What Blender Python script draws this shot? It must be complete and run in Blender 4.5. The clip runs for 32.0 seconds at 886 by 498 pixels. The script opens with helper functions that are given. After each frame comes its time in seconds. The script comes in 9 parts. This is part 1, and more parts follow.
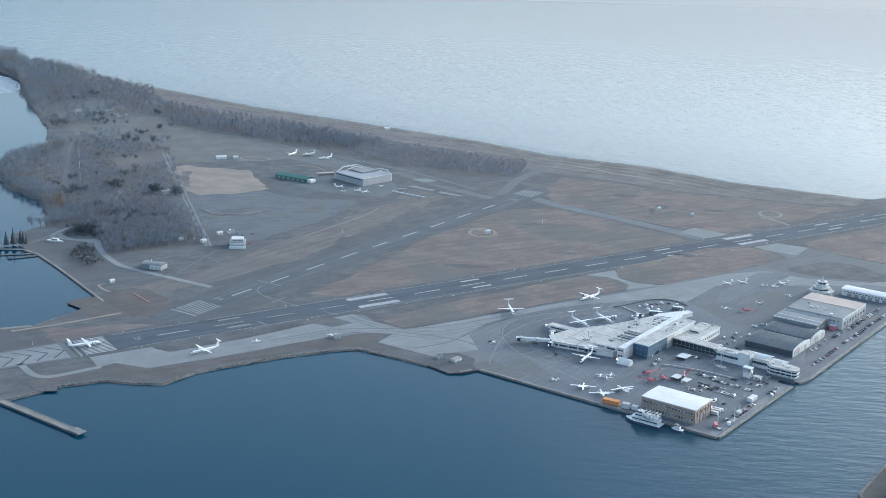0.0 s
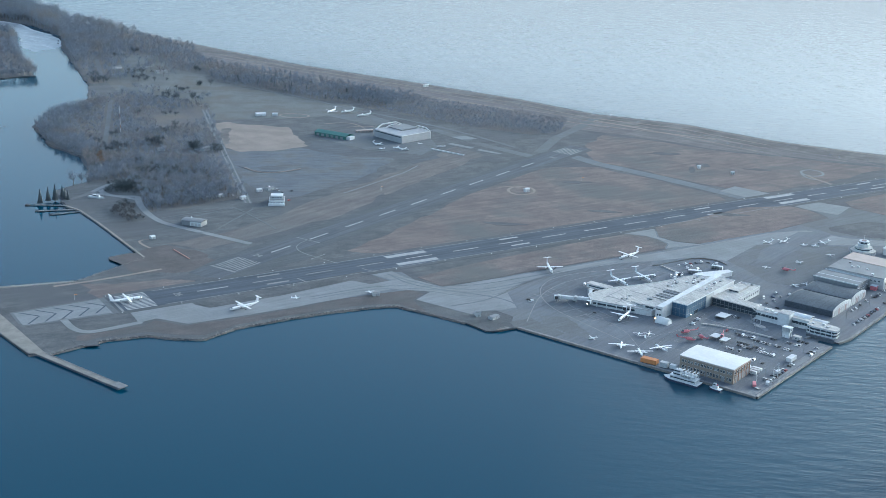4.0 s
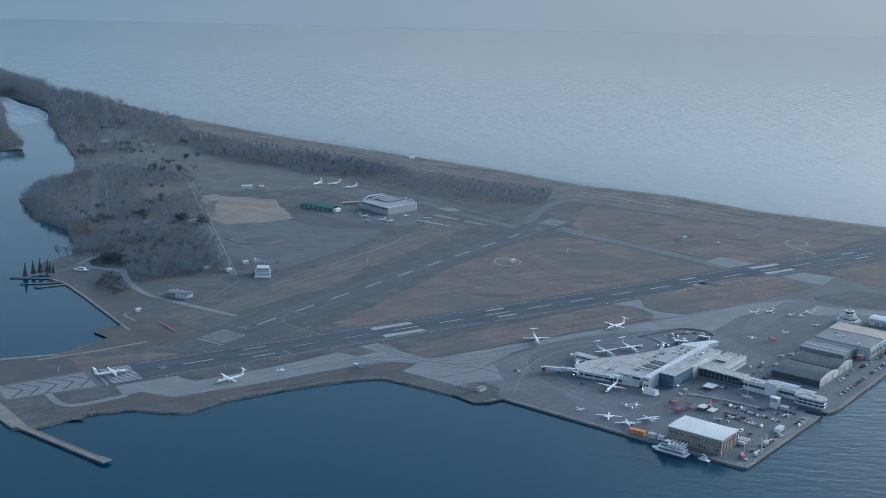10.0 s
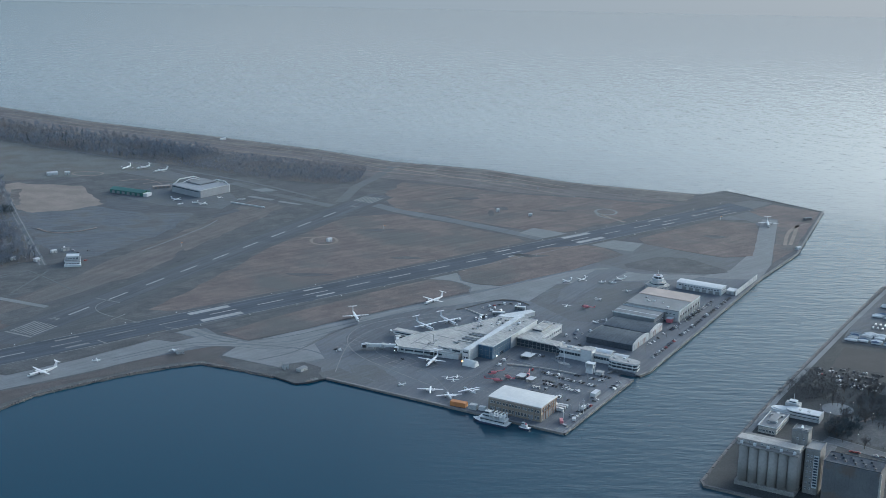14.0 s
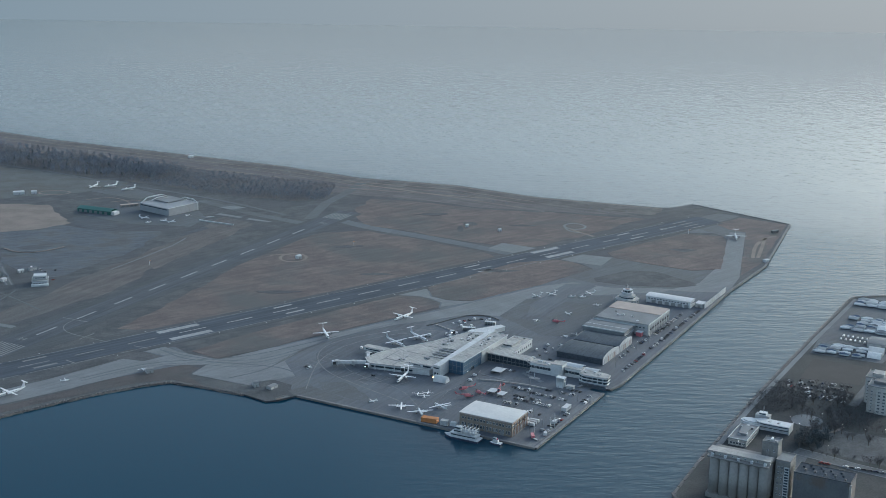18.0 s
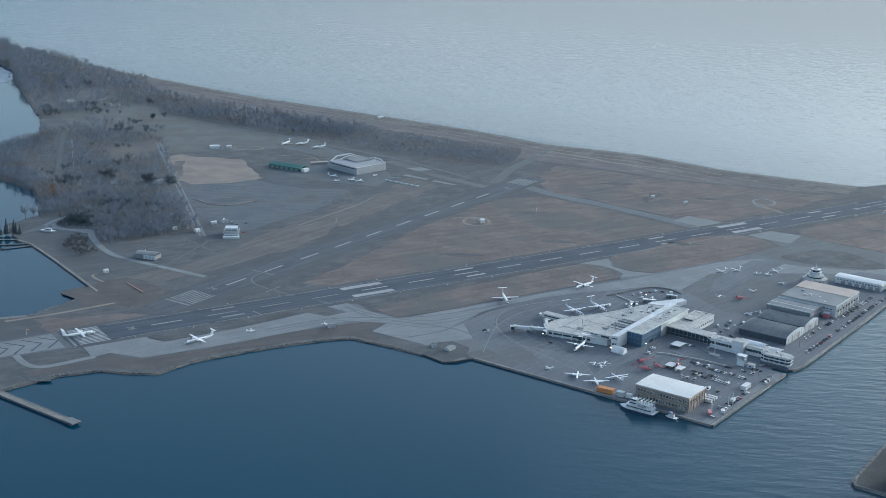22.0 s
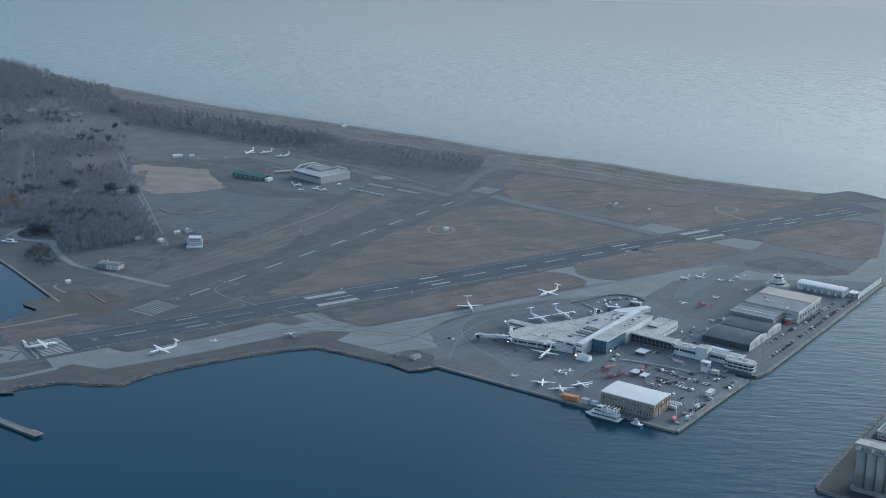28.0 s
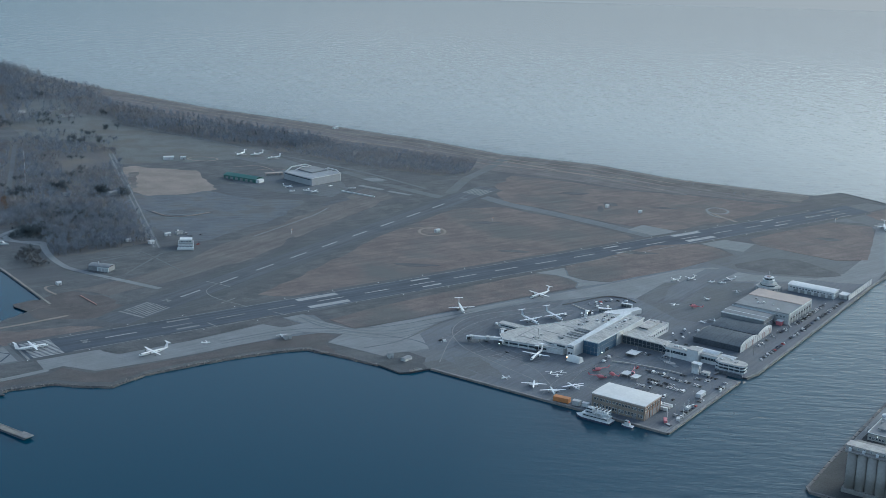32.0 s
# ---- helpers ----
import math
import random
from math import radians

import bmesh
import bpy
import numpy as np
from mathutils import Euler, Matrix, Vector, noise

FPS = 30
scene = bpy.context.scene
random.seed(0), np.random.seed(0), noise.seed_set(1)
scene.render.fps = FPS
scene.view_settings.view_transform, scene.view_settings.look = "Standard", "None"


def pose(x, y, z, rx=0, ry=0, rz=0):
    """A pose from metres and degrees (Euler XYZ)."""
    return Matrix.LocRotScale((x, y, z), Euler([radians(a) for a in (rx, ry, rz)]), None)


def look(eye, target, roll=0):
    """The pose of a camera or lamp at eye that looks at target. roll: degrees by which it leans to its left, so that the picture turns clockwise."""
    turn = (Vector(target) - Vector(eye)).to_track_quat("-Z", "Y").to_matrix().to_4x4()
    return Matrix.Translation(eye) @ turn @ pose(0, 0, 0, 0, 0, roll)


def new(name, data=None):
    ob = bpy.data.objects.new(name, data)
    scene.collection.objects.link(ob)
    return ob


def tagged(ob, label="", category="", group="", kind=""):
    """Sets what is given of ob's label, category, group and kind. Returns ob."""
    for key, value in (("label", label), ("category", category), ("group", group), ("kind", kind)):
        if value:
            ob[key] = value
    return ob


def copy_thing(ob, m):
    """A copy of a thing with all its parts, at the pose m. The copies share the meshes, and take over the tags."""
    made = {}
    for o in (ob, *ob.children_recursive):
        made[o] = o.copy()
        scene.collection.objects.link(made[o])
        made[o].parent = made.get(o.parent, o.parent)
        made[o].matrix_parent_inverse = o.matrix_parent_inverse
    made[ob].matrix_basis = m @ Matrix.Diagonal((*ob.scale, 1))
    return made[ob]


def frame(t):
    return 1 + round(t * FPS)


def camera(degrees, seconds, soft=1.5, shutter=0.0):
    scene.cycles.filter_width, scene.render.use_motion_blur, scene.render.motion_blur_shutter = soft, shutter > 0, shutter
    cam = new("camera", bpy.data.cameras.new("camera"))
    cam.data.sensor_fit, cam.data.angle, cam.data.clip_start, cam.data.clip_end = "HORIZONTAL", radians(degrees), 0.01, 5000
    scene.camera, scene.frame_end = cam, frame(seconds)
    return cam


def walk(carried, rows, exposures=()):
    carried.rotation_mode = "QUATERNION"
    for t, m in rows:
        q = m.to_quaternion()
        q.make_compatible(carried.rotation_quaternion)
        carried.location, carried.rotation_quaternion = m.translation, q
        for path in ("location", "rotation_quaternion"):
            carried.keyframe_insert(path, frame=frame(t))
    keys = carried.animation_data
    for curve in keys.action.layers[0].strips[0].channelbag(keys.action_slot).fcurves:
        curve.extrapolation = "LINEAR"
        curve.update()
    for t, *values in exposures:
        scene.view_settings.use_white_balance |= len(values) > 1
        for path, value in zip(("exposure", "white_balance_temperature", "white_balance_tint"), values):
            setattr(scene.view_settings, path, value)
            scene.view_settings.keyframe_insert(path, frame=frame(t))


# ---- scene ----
from functools import lru_cache

EYE = 457.0
cam = camera(36.0, 32.0, soft=0.8)
ROWS = [
    (0.0, 74.403, -1.442, 6.431),
    (0.5, 75.726, -1.088, 8.971),
    (1.0, 75.988, -1.101, 9.719),
    (1.5, 76.008, -1.396, 9.796),
    (2.0, 75.944, -1.500, 9.457),
    (2.5, 74.837, -1.578, 8.559),
    (4.5, 72.501, -1.123, 7.671),
    (5.0, 72.910, -1.120, 7.060),
    (5.5, 73.349, -1.125, 7.420),
    (6.0, 74.039, -1.166, 7.356),
    (6.5, 74.619, -1.238, 7.339),
    (7.0, 74.934, -1.231, 7.627),
    (7.5, 75.330, -1.409, 7.768),
    (8.0, 75.441, -1.486, 7.958),
    (8.5, 75.424, -1.439, 7.737),
    (9.0, 75.420, -1.363, 7.576),
    (9.5, 75.468, -1.218, 7.468),
    (10.0, 75.602, -1.185, 7.444),
    (10.5, 75.814, -1.218, 7.489),
    (11.0, 75.944, -1.319, 7.179),
    (11.5, 76.175, -1.443, 6.937),
    (12.0, 76.309, -1.407, 6.873),
    (12.5, 76.068, -1.217, 6.486),
    (13.0, 75.709, -1.207, 5.628),
    (13.5, 75.130, -1.269, 3.372),
    (14.0, 74.830, -1.077, -0.546),
    (14.5, 74.802, -0.911, -1.862),
    (16.5, 75.226, -0.870, -2.003),
    (17.0, 75.283, -0.891, -1.963),
    (17.5, 75.422, -0.935, -1.919),
    (18.0, 75.516, -0.873, -1.922),
    (18.5, 75.612, -0.878, -1.485),
    (19.0, 75.637, -1.182, 0.303),
    (19.5, 75.657, -1.218, 2.090),
    (20.0, 75.673, -1.275, 3.327),
    (20.5, 75.426, -1.358, 4.859),
    (21.0, 74.907, -1.421, 5.324),
    (21.5, 74.398, -1.396, 5.501),
    (22.0, 73.943, -1.350, 6.141),
    (22.5, 73.835, -1.492, 6.301),
    (23.0, 73.755, -1.524, 5.744),
    (23.5, 73.688, -1.520, 5.314),
    (24.0, 73.710, -1.572, 5.117),
    (24.5, 73.704, -1.571, 4.934),
    (25.0, 73.815, -1.495, 4.784),
    (25.5, 73.936, -1.396, 4.769),
    (27.5, 74.336, -1.434, 4.664),
    (28.0, 74.337, -1.451, 4.623),
    (28.5, 74.388, -1.394, 4.502),
    (29.0, 74.324, -1.402, 4.431),
    (29.5, 74.361, -1.398, 4.454),
    (30.0, 74.415, -1.329, 4.382),
    (30.5, 74.425, -1.403, 4.334),
    (31.0, 74.436, -1.433, 4.329),
    (31.5, 74.449, -1.492, 4.283),
    (32.0, 74.420, -1.551, 4.269),
]
walk(cam, [(t, pose(0, 0, EYE, a, b, c)) for t, a, b, c in ROWS],
     exposures=[(0.0, 2.36, 5820, 3), (0.3, 1.85, 5480, 3), (0.7, 1.56, 5330, 3), (2.3, 1.66, 5330, 3), (4.5, 2.38, 5600, 0), (5.0, 2.34, 5580, 0), (6.0, 1.85, 5430, 1), (7.0, 1.7, 5360, 1),
                (10.5, 1.64, 5330, 1), (12.5, 1.56, 5280, 1), (14.5, 1.74, 5720, 2), (18.5, 1.54, 5800, 1), (20.0, 1.52, 5750, 1), (21.0, 1.58, 5700, 1), (22.0, 1.9, 5690, 1), (23.0, 1.92, 5700, 0), (24.0, 1.85, 5700, 0), (28.0, 1.68, 5550, 0), (32.0, 1.68, 5620, 0)])

# ---- world, sun ----
SUN_AZ, SUN_EL = radians(52), radians(14)          # azimuth from +y towards +x
world = bpy.data.worlds.new("world")
scene.world = world
world.use_nodes = True
wn = world.node_tree.nodes
sky = wn.new("ShaderNodeTexSky")
sky.sky_type, sky.sun_disc = "NISHITA", False
sky.sun_elevation, sky.sun_rotation = SUN_EL, SUN_AZ
sky.air_density, sky.dust_density, sky.ozone_density = 1.0, 3.0, 2.0
wn["Background"].inputs[1].default_value = 0.10
veil = wn.new("ShaderNodeHueSaturation")            # high thin overcast greys the sky
veil.inputs["Saturation"].default_value = 0.68
world.node_tree.links.new(sky.outputs[0], veil.inputs["Color"])
wl = world.node_tree.links
# under the horizon, haze is painted into the world to carry the lake on
wtc, wxyz = wn.new("ShaderNodeTexCoord"), wn.new("ShaderNodeSeparateXYZ")
wl.new(wtc.outputs["Generated"], wxyz.inputs[0])
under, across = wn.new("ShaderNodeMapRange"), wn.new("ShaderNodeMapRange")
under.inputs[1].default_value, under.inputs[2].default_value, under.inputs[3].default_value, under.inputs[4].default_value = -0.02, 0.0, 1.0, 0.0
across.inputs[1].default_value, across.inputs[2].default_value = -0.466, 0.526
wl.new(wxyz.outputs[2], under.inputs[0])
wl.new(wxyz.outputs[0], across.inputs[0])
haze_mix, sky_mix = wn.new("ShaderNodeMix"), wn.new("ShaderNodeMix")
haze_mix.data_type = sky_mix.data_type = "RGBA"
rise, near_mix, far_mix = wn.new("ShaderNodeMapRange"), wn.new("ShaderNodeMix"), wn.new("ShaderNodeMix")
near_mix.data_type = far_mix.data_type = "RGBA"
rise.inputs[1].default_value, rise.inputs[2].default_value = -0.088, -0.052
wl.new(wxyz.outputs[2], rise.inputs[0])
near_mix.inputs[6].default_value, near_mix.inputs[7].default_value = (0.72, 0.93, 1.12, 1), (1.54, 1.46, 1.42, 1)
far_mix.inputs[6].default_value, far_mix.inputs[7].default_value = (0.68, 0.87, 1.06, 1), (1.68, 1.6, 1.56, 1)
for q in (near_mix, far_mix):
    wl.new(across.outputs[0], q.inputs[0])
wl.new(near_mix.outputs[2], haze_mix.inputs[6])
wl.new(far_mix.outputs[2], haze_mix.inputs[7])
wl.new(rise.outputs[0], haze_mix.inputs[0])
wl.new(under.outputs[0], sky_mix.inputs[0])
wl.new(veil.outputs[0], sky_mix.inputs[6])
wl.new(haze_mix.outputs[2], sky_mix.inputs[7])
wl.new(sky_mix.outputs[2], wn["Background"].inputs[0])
sun = new("sun", bpy.data.lights.new("sun", "SUN"))
sun.data.energy, sun.data.angle, sun.data.color = 0.6, radians(25), (1.0, 0.95, 0.9)
sun.matrix_world = look((0, 0, 900), (-900 * math.sin(SUN_AZ), -900 * math.cos(SUN_AZ), 900 - 900 * math.tan(SUN_EL)))


# ---- materials ----
def mat(name, color, rough=0.8, other=None, scale=0.2, fine=3.0, amount=0.5, metal=0.0, bump=0.0, vary=0.0, third=None, tscale=0.02, spec=0.5, streak=None, grit=0.0):
    """Two colours mixed by noise at two scales, a third in large patches; bump from the fine noise; vary: a shift of value from piece to piece."""
    m = bpy.data.materials.new(name)
    m.use_nodes = True
    n, l = m.node_tree.nodes, m.node_tree.links
    b = n["Principled BSDF"]
    b.inputs["Roughness"].default_value, b.inputs["Metallic"].default_value = rough, metal
    b.inputs["Specular IOR Level"].default_value = spec
    other = other or tuple(c * 0.75 for c in color)
    tc = n.new("ShaderNodeTexCoord")

    def noise_at(s, detail):
        t = n.new("ShaderNodeTexNoise")
        t.inputs["Scale"].default_value, t.inputs["Detail"].default_value, t.inputs["Roughness"].default_value = s, detail, 0.6
        l.new(tc.outputs["Object"], t.inputs["Vector"])
        return t

    def mix(fac, a, c):
        x = n.new("ShaderNodeMix")
        x.data_type = "RGBA"
        for sock, v in ((x.inputs[0], fac), (x.inputs[6], a), (x.inputs[7], c)):
            if hasattr(v, "links"):
                l.new(v, sock)
            else:
                sock.default_value = v if isinstance(v, float) else (*v, 1)
        return x.outputs[2]

    def ramp(src, lo, hi):
        r = n.new("ShaderNodeMapRange")
        r.inputs[1].default_value, r.inputs[2].default_value = lo, hi
        l.new(src, r.inputs[0])
        return r.outputs[0]

    big, small = noise_at(scale, 4), noise_at(fine, 5)
    s = n.new("ShaderNodeMath")
    s.operation = "ADD"
    l.new(ramp(big.outputs[0], 0.4, 0.6), s.inputs[0])
    l.new(ramp(small.outputs[0], 0.3, 0.7), s.inputs[1])
    h = n.new("ShaderNodeMath")
    h.operation = "MULTIPLY"
    h.inputs[1].default_value = amount
    l.new(s.outputs[0], h.inputs[0])
    col = mix(h.outputs[0], color, other)
    if third:
        col = mix(ramp(noise_at(tscale, 5).outputs[0], 0.48, 0.62), col, third)
    def scaled(col, src, lo, hi, a, c):
        hs, v = n.new("ShaderNodeHueSaturation"), n.new("ShaderNodeMapRange")
        for k, q in zip((1, 2, 3, 4), (lo, hi, a, c)):
            v.inputs[k].default_value = q
        l.new(src, v.inputs[0])
        l.new(v.outputs[0], hs.inputs["Value"])
        l.new(col, hs.inputs["Color"])
        return hs.outputs[0]

    if streak:
        turn, long, wide, k = streak
        mp, mr = n.new("ShaderNodeMapping"), n.new("ShaderNodeMapping")
        mr.inputs["Rotation"].default_value = (0, 0, radians(-turn))
        mp.inputs["Scale"].default_value = (1 / long, 1 / wide, 1)
        l.new(tc.outputs["Object"], mr.inputs["Vector"])
        l.new(mr.outputs[0], mp.inputs["Vector"])
        t = noise_at(1.0, 4)
        l.new(mp.outputs[0], t.inputs["Vector"])
        col = scaled(col, t.outputs[0], 0.32, 0.68, 1 - k, 1 + k)
    if grit:
        col = scaled(col, noise_at(0.7, 3).outputs[0], 0.33, 0.67, 1 - grit, 1 + grit)
    if vary:
        oi = n.new("ShaderNodeObjectInfo")
        hs = n.new("ShaderNodeHueSaturation")
        v = n.new("ShaderNodeMapRange")
        v.inputs[3].default_value, v.inputs[4].default_value = 1 - vary, 1 + vary
        l.new(oi.outputs["Random"], v.inputs[0])
        l.new(v.outputs[0], hs.inputs["Value"])
        l.new(col, hs.inputs["Color"])
        col = hs.outputs[0]
    l.new(col, b.inputs["Base Color"])
    if bump:
        bp = n.new("ShaderNodeBump")
        bp.inputs["Strength"].default_value, bp.inputs["Distance"].default_value = bump, 0.3
        l.new(small.outputs[0], bp.inputs["Height"])
        l.new(bp.outputs[0], b.inputs["Normal"])
    return m


M_GRASS = mat("dry_grass", (0.0906, 0.0986, 0.105), 0.95, (0.0463, 0.053, 0.0595), 0.035, 0.16, 0.55, third=(0.0584, 0.0647, 0.0742), tscale=0.012, streak=(38, 60, 9, 0.16), grit=0.34)
M_FIELD = mat("dead_meadow", (0.145, 0.115, 0.111), 0.95, (0.0788, 0.0699, 0.0705), 0.028, 0.14, 0.52, third=(0.0768, 0.0805, 0.0829), tscale=0.009, streak=(38, 70, 8, 0.16), grit=0.34)
M_ROUGH = mat("wet_dark_gravel", (0.05, 0.06, 0.073), 0.9, (0.07, 0.08, 0.094), 0.05, 0.3, 0.5, third=(0.06, 0.068, 0.08), tscale=0.04, streak=(20, 40, 5, 0.2), grit=0.3)
M_SHOREGRASS = mat("dull_shore_grass", (0.088, 0.079, 0.08), 0.95, (0.052, 0.05, 0.053), 0.03, 0.16, 0.52, third=(0.062, 0.064, 0.067), tscale=0.012, streak=(38, 60, 8, 0.16), grit=0.34)
M_MEADOW = mat("grey_brown_meadow", (0.12, 0.109, 0.109), 0.95, (0.073, 0.071, 0.074), 0.028, 0.14, 0.52, third=(0.087, 0.088, 0.091), tscale=0.009, streak=(60, 70, 8, 0.2), grit=0.34)
M_SOIL = mat("dark_gravel", (0.057, 0.071, 0.0903), 0.95, (0.109, 0.124, 0.144), 0.02, 0.2, 0.5, third=(0.076, 0.081, 0.0861), tscale=0.02, streak=(20, 40, 6, 0.18), grit=0.28)
M_SAND = mat("sandy_ground", (0.225, 0.192, 0.172), 0.95, (0.14, 0.12, 0.108), 0.03, 0.3, 0.5, grit=0.22)
M_BEACH = mat("beach_sand", (0.138, 0.132, 0.131), 0.95, (0.0665, 0.0653, 0.066), 0.02, 0.1, 0.6, streak=(-30, 90, 7, 0.25), grit=0.3)
M_ASPHALT = mat("asphalt", (0.0784, 0.092, 0.111), 0.9, (0.114, 0.128, 0.149), 0.02, 0.3, 0.5, third=(0.101, 0.11, 0.123), tscale=0.03, streak=(60, 45, 3, 0.14), grit=0.15)
M_RUNWAY = mat("runway_asphalt", (0.0388, 0.0535, 0.0758), 0.9, (0.0531, 0.0693, 0.0929), 0.02, 0.25, 0.5, third=(0.0349, 0.0482, 0.0687), tscale=0.02, streak=(38.44, 160, 3.4, 0.32), grit=0.15)
M_CROSSRUN = mat("cross_runway_asphalt", (0.0532, 0.065, 0.0819), 0.9, (0.0731, 0.085, 0.102), 0.02, 0.25, 0.5, third=(0.0494, 0.061, 0.0766), tscale=0.02, streak=(62.32, 140, 3.4, 0.28), grit=0.15)
M_WORN = mat("old_asphalt", (0.0988, 0.111, 0.124), 0.9, (0.0693, 0.079, 0.0893), 0.02, 0.3, 0.5, third=(0.0874, 0.095, 0.0998), tscale=0.02, streak=(45, 50, 4, 0.14), grit=0.2)
M_SHOULDER = mat("weedy_shoulder", (0.0634, 0.0745, 0.0848), 0.9, (0.0444, 0.0528, 0.0604), 0.03, 0.3, 0.5, third=(0.0554, 0.0653, 0.0704), tscale=0.015, streak=(45, 60, 4, 0.2), grit=0.2)
M_CONC = mat("concrete_paving", (0.178, 0.193, 0.208), 0.9, (0.124, 0.137, 0.149), 0.03, 0.4, 0.5, third=(0.145, 0.157, 0.169), tscale=0.02, streak=(42, 50, 3, 0.12), grit=0.12)
M_WALLC = mat("seawall_concrete", (0.22, 0.21, 0.195), 0.9, (0.13, 0.125, 0.115), 0.1, 1.0, 0.5)
M_PAINT = mat("road_paint", (0.31, 0.325, 0.335), 0.8, (0.17, 0.18, 0.19), 0.1, 0.5, 0.5)
M_PAINTW = mat("worn_road_paint", (0.2, 0.208, 0.215), 0.8, (0.11, 0.117, 0.125), 0.1, 0.5, 0.5)
M_BANK = mat("stony_bank", (0.19, 0.172, 0.155), 0.95, (0.11, 0.102, 0.092), 0.08, 0.6, 0.5)
M_LITTER = mat("leaf_litter", (0.095, 0.096, 0.1), 0.95, (0.06, 0.063, 0.07), 0.05, 0.3, 0.5, third=(0.1, 0.092, 0.085), tscale=0.015, grit=0.35)
M_SHOREG = mat("shore_ground", (0.038, 0.044, 0.047), 0.95, (0.024, 0.029, 0.032), 0.03, 0.3, 0.5, third=(0.046, 0.05, 0.052), tscale=0.02, grit=0.35)
M_DIRT = mat("dirt", (0.05, 0.05, 0.052), 0.95, (0.035, 0.036, 0.038), 0.04, 0.4, 0.5)
M_WHITE = mat("white_metal", (0.55, 0.565, 0.57), 0.6, (0.37, 0.385, 0.395), 0.09, 0.8, 0.5, third=(0.5, 0.52, 0.53), tscale=0.05, grit=0.08)
M_ROOFG = mat("grey_roof", (0.2, 0.212, 0.222), 0.8, (0.14, 0.15, 0.16), 0.06, 0.8, 0.5)
M_BLUE = mat("blue_cladding", (0.04, 0.095, 0.155), 0.6, (0.035, 0.075, 0.125), 0.1, 1.0, 0.5)
M_BRICK = mat("tan_brick", (0.275, 0.23, 0.185), 0.85, (0.2, 0.17, 0.14), 0.1, 2.0, 0.5)
M_SILO = mat("silo_concrete", (0.25, 0.245, 0.235), 0.9, (0.15, 0.148, 0.145), 0.06, 0.6, 0.5, third=(0.19, 0.185, 0.178), tscale=0.04, grit=0.15)


def water_material():
    """Lake water: short waves in long crests, flat calm in the lee of the island."""
    m = bpy.data.materials.new("lake_water")
    m.use_nodes = True
    n, l = m.node_tree.nodes, m.node_tree.links
    b = n["Principled BSDF"]
    b.inputs["Base Color"].default_value = (0.001, 0.0145, 0.034, 1)
    b.inputs["Roughness"].default_value, b.inputs["IOR"].default_value = 0.1, 1.333
    tc = n.new("ShaderNodeTexCoord")

    def waves(sx, sy, turn, detail):
        mp = n.new("ShaderNodeMapping")
        mp.inputs["Rotation"].default_value = (0, 0, radians(turn))
        mp.inputs["Scale"].default_value = (sx, sy, 1)
        l.new(tc.outputs["Object"], mp.inputs["Vector"])
        a = n.new("ShaderNodeTexNoise")
        a.inputs["Scale"].default_value, a.inputs["Detail"].default_value, a.inputs["Roughness"].default_value = 1.0, detail, 0.55
        l.new(mp.outputs[0], a.inputs["Vector"])
        return a.outputs[0]

    def maths(op, a, c):
        x = n.new("ShaderNodeMath")
        x.operation = op
        for sock, v in zip(x.inputs, (a, c)):
            if isinstance(v, (int, float)):
                sock.default_value = v
            else:
                l.new(v, sock)
        return x.outputs[0]

    def span(src, a, c, lo, hi):
        r = n.new("ShaderNodeMapRange")
        for k, v in zip((1, 2, 3, 4), (a, c, lo, hi)):
            r.inputs[k].default_value = v
        l.new(src, r.inputs[0])
        return r.outputs[0]

    xyz = n.new("ShaderNodeSeparateXYZ")
    l.new(tc.outputs["Object"], xyz.inputs[0])
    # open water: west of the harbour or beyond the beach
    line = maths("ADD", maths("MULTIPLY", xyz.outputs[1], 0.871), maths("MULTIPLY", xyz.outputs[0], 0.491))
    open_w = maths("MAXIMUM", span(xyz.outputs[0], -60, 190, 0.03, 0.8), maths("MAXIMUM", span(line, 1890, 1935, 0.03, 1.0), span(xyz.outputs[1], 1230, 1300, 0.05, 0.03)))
    lake_haze = n.new("ShaderNodeMix")                    # open lake: haze painted in as a paler base; clear dark harbour
    lake_haze.data_type = "RGBA"
    lake_haze.inputs[7].default_value = (0.152, 0.165, 0.169, 1)
    l.new(span(line, 1880, 1980, 0.0, 1.0), lake_haze.inputs[0])
    channel_sheen = n.new("ShaderNodeMix")                 # the channel, its base lightened in place of weak sky reflection
    channel_sheen.data_type = "RGBA"
    channel_sheen.inputs[6].default_value, channel_sheen.inputs[7].default_value = (0.004, 0.037, 0.065, 1), (0.032, 0.065, 0.087, 1)
    l.new(span(xyz.outputs[0], -60, 240, 0.0, 1.0), channel_sheen.inputs[0])
    l.new(channel_sheen.outputs[2], lake_haze.inputs[6])
    l.new(lake_haze.outputs[2], b.inputs["Base Color"])
    b.inputs["Specular IOR Level"].default_value = 0.18
    small = maths("ADD", maths("MULTIPLY", waves(0.045, 0.15, -6, 5), 1.0), maths("MULTIPLY", waves(0.03, 0.095, 8, 3), 0.9))
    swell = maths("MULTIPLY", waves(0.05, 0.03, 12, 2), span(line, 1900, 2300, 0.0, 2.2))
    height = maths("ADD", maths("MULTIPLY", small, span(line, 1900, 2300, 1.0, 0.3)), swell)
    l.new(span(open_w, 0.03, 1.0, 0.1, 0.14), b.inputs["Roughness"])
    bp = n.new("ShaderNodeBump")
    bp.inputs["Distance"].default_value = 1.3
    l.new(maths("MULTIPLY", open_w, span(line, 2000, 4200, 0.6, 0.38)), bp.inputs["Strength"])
    l.new(height, bp.inputs["Height"])
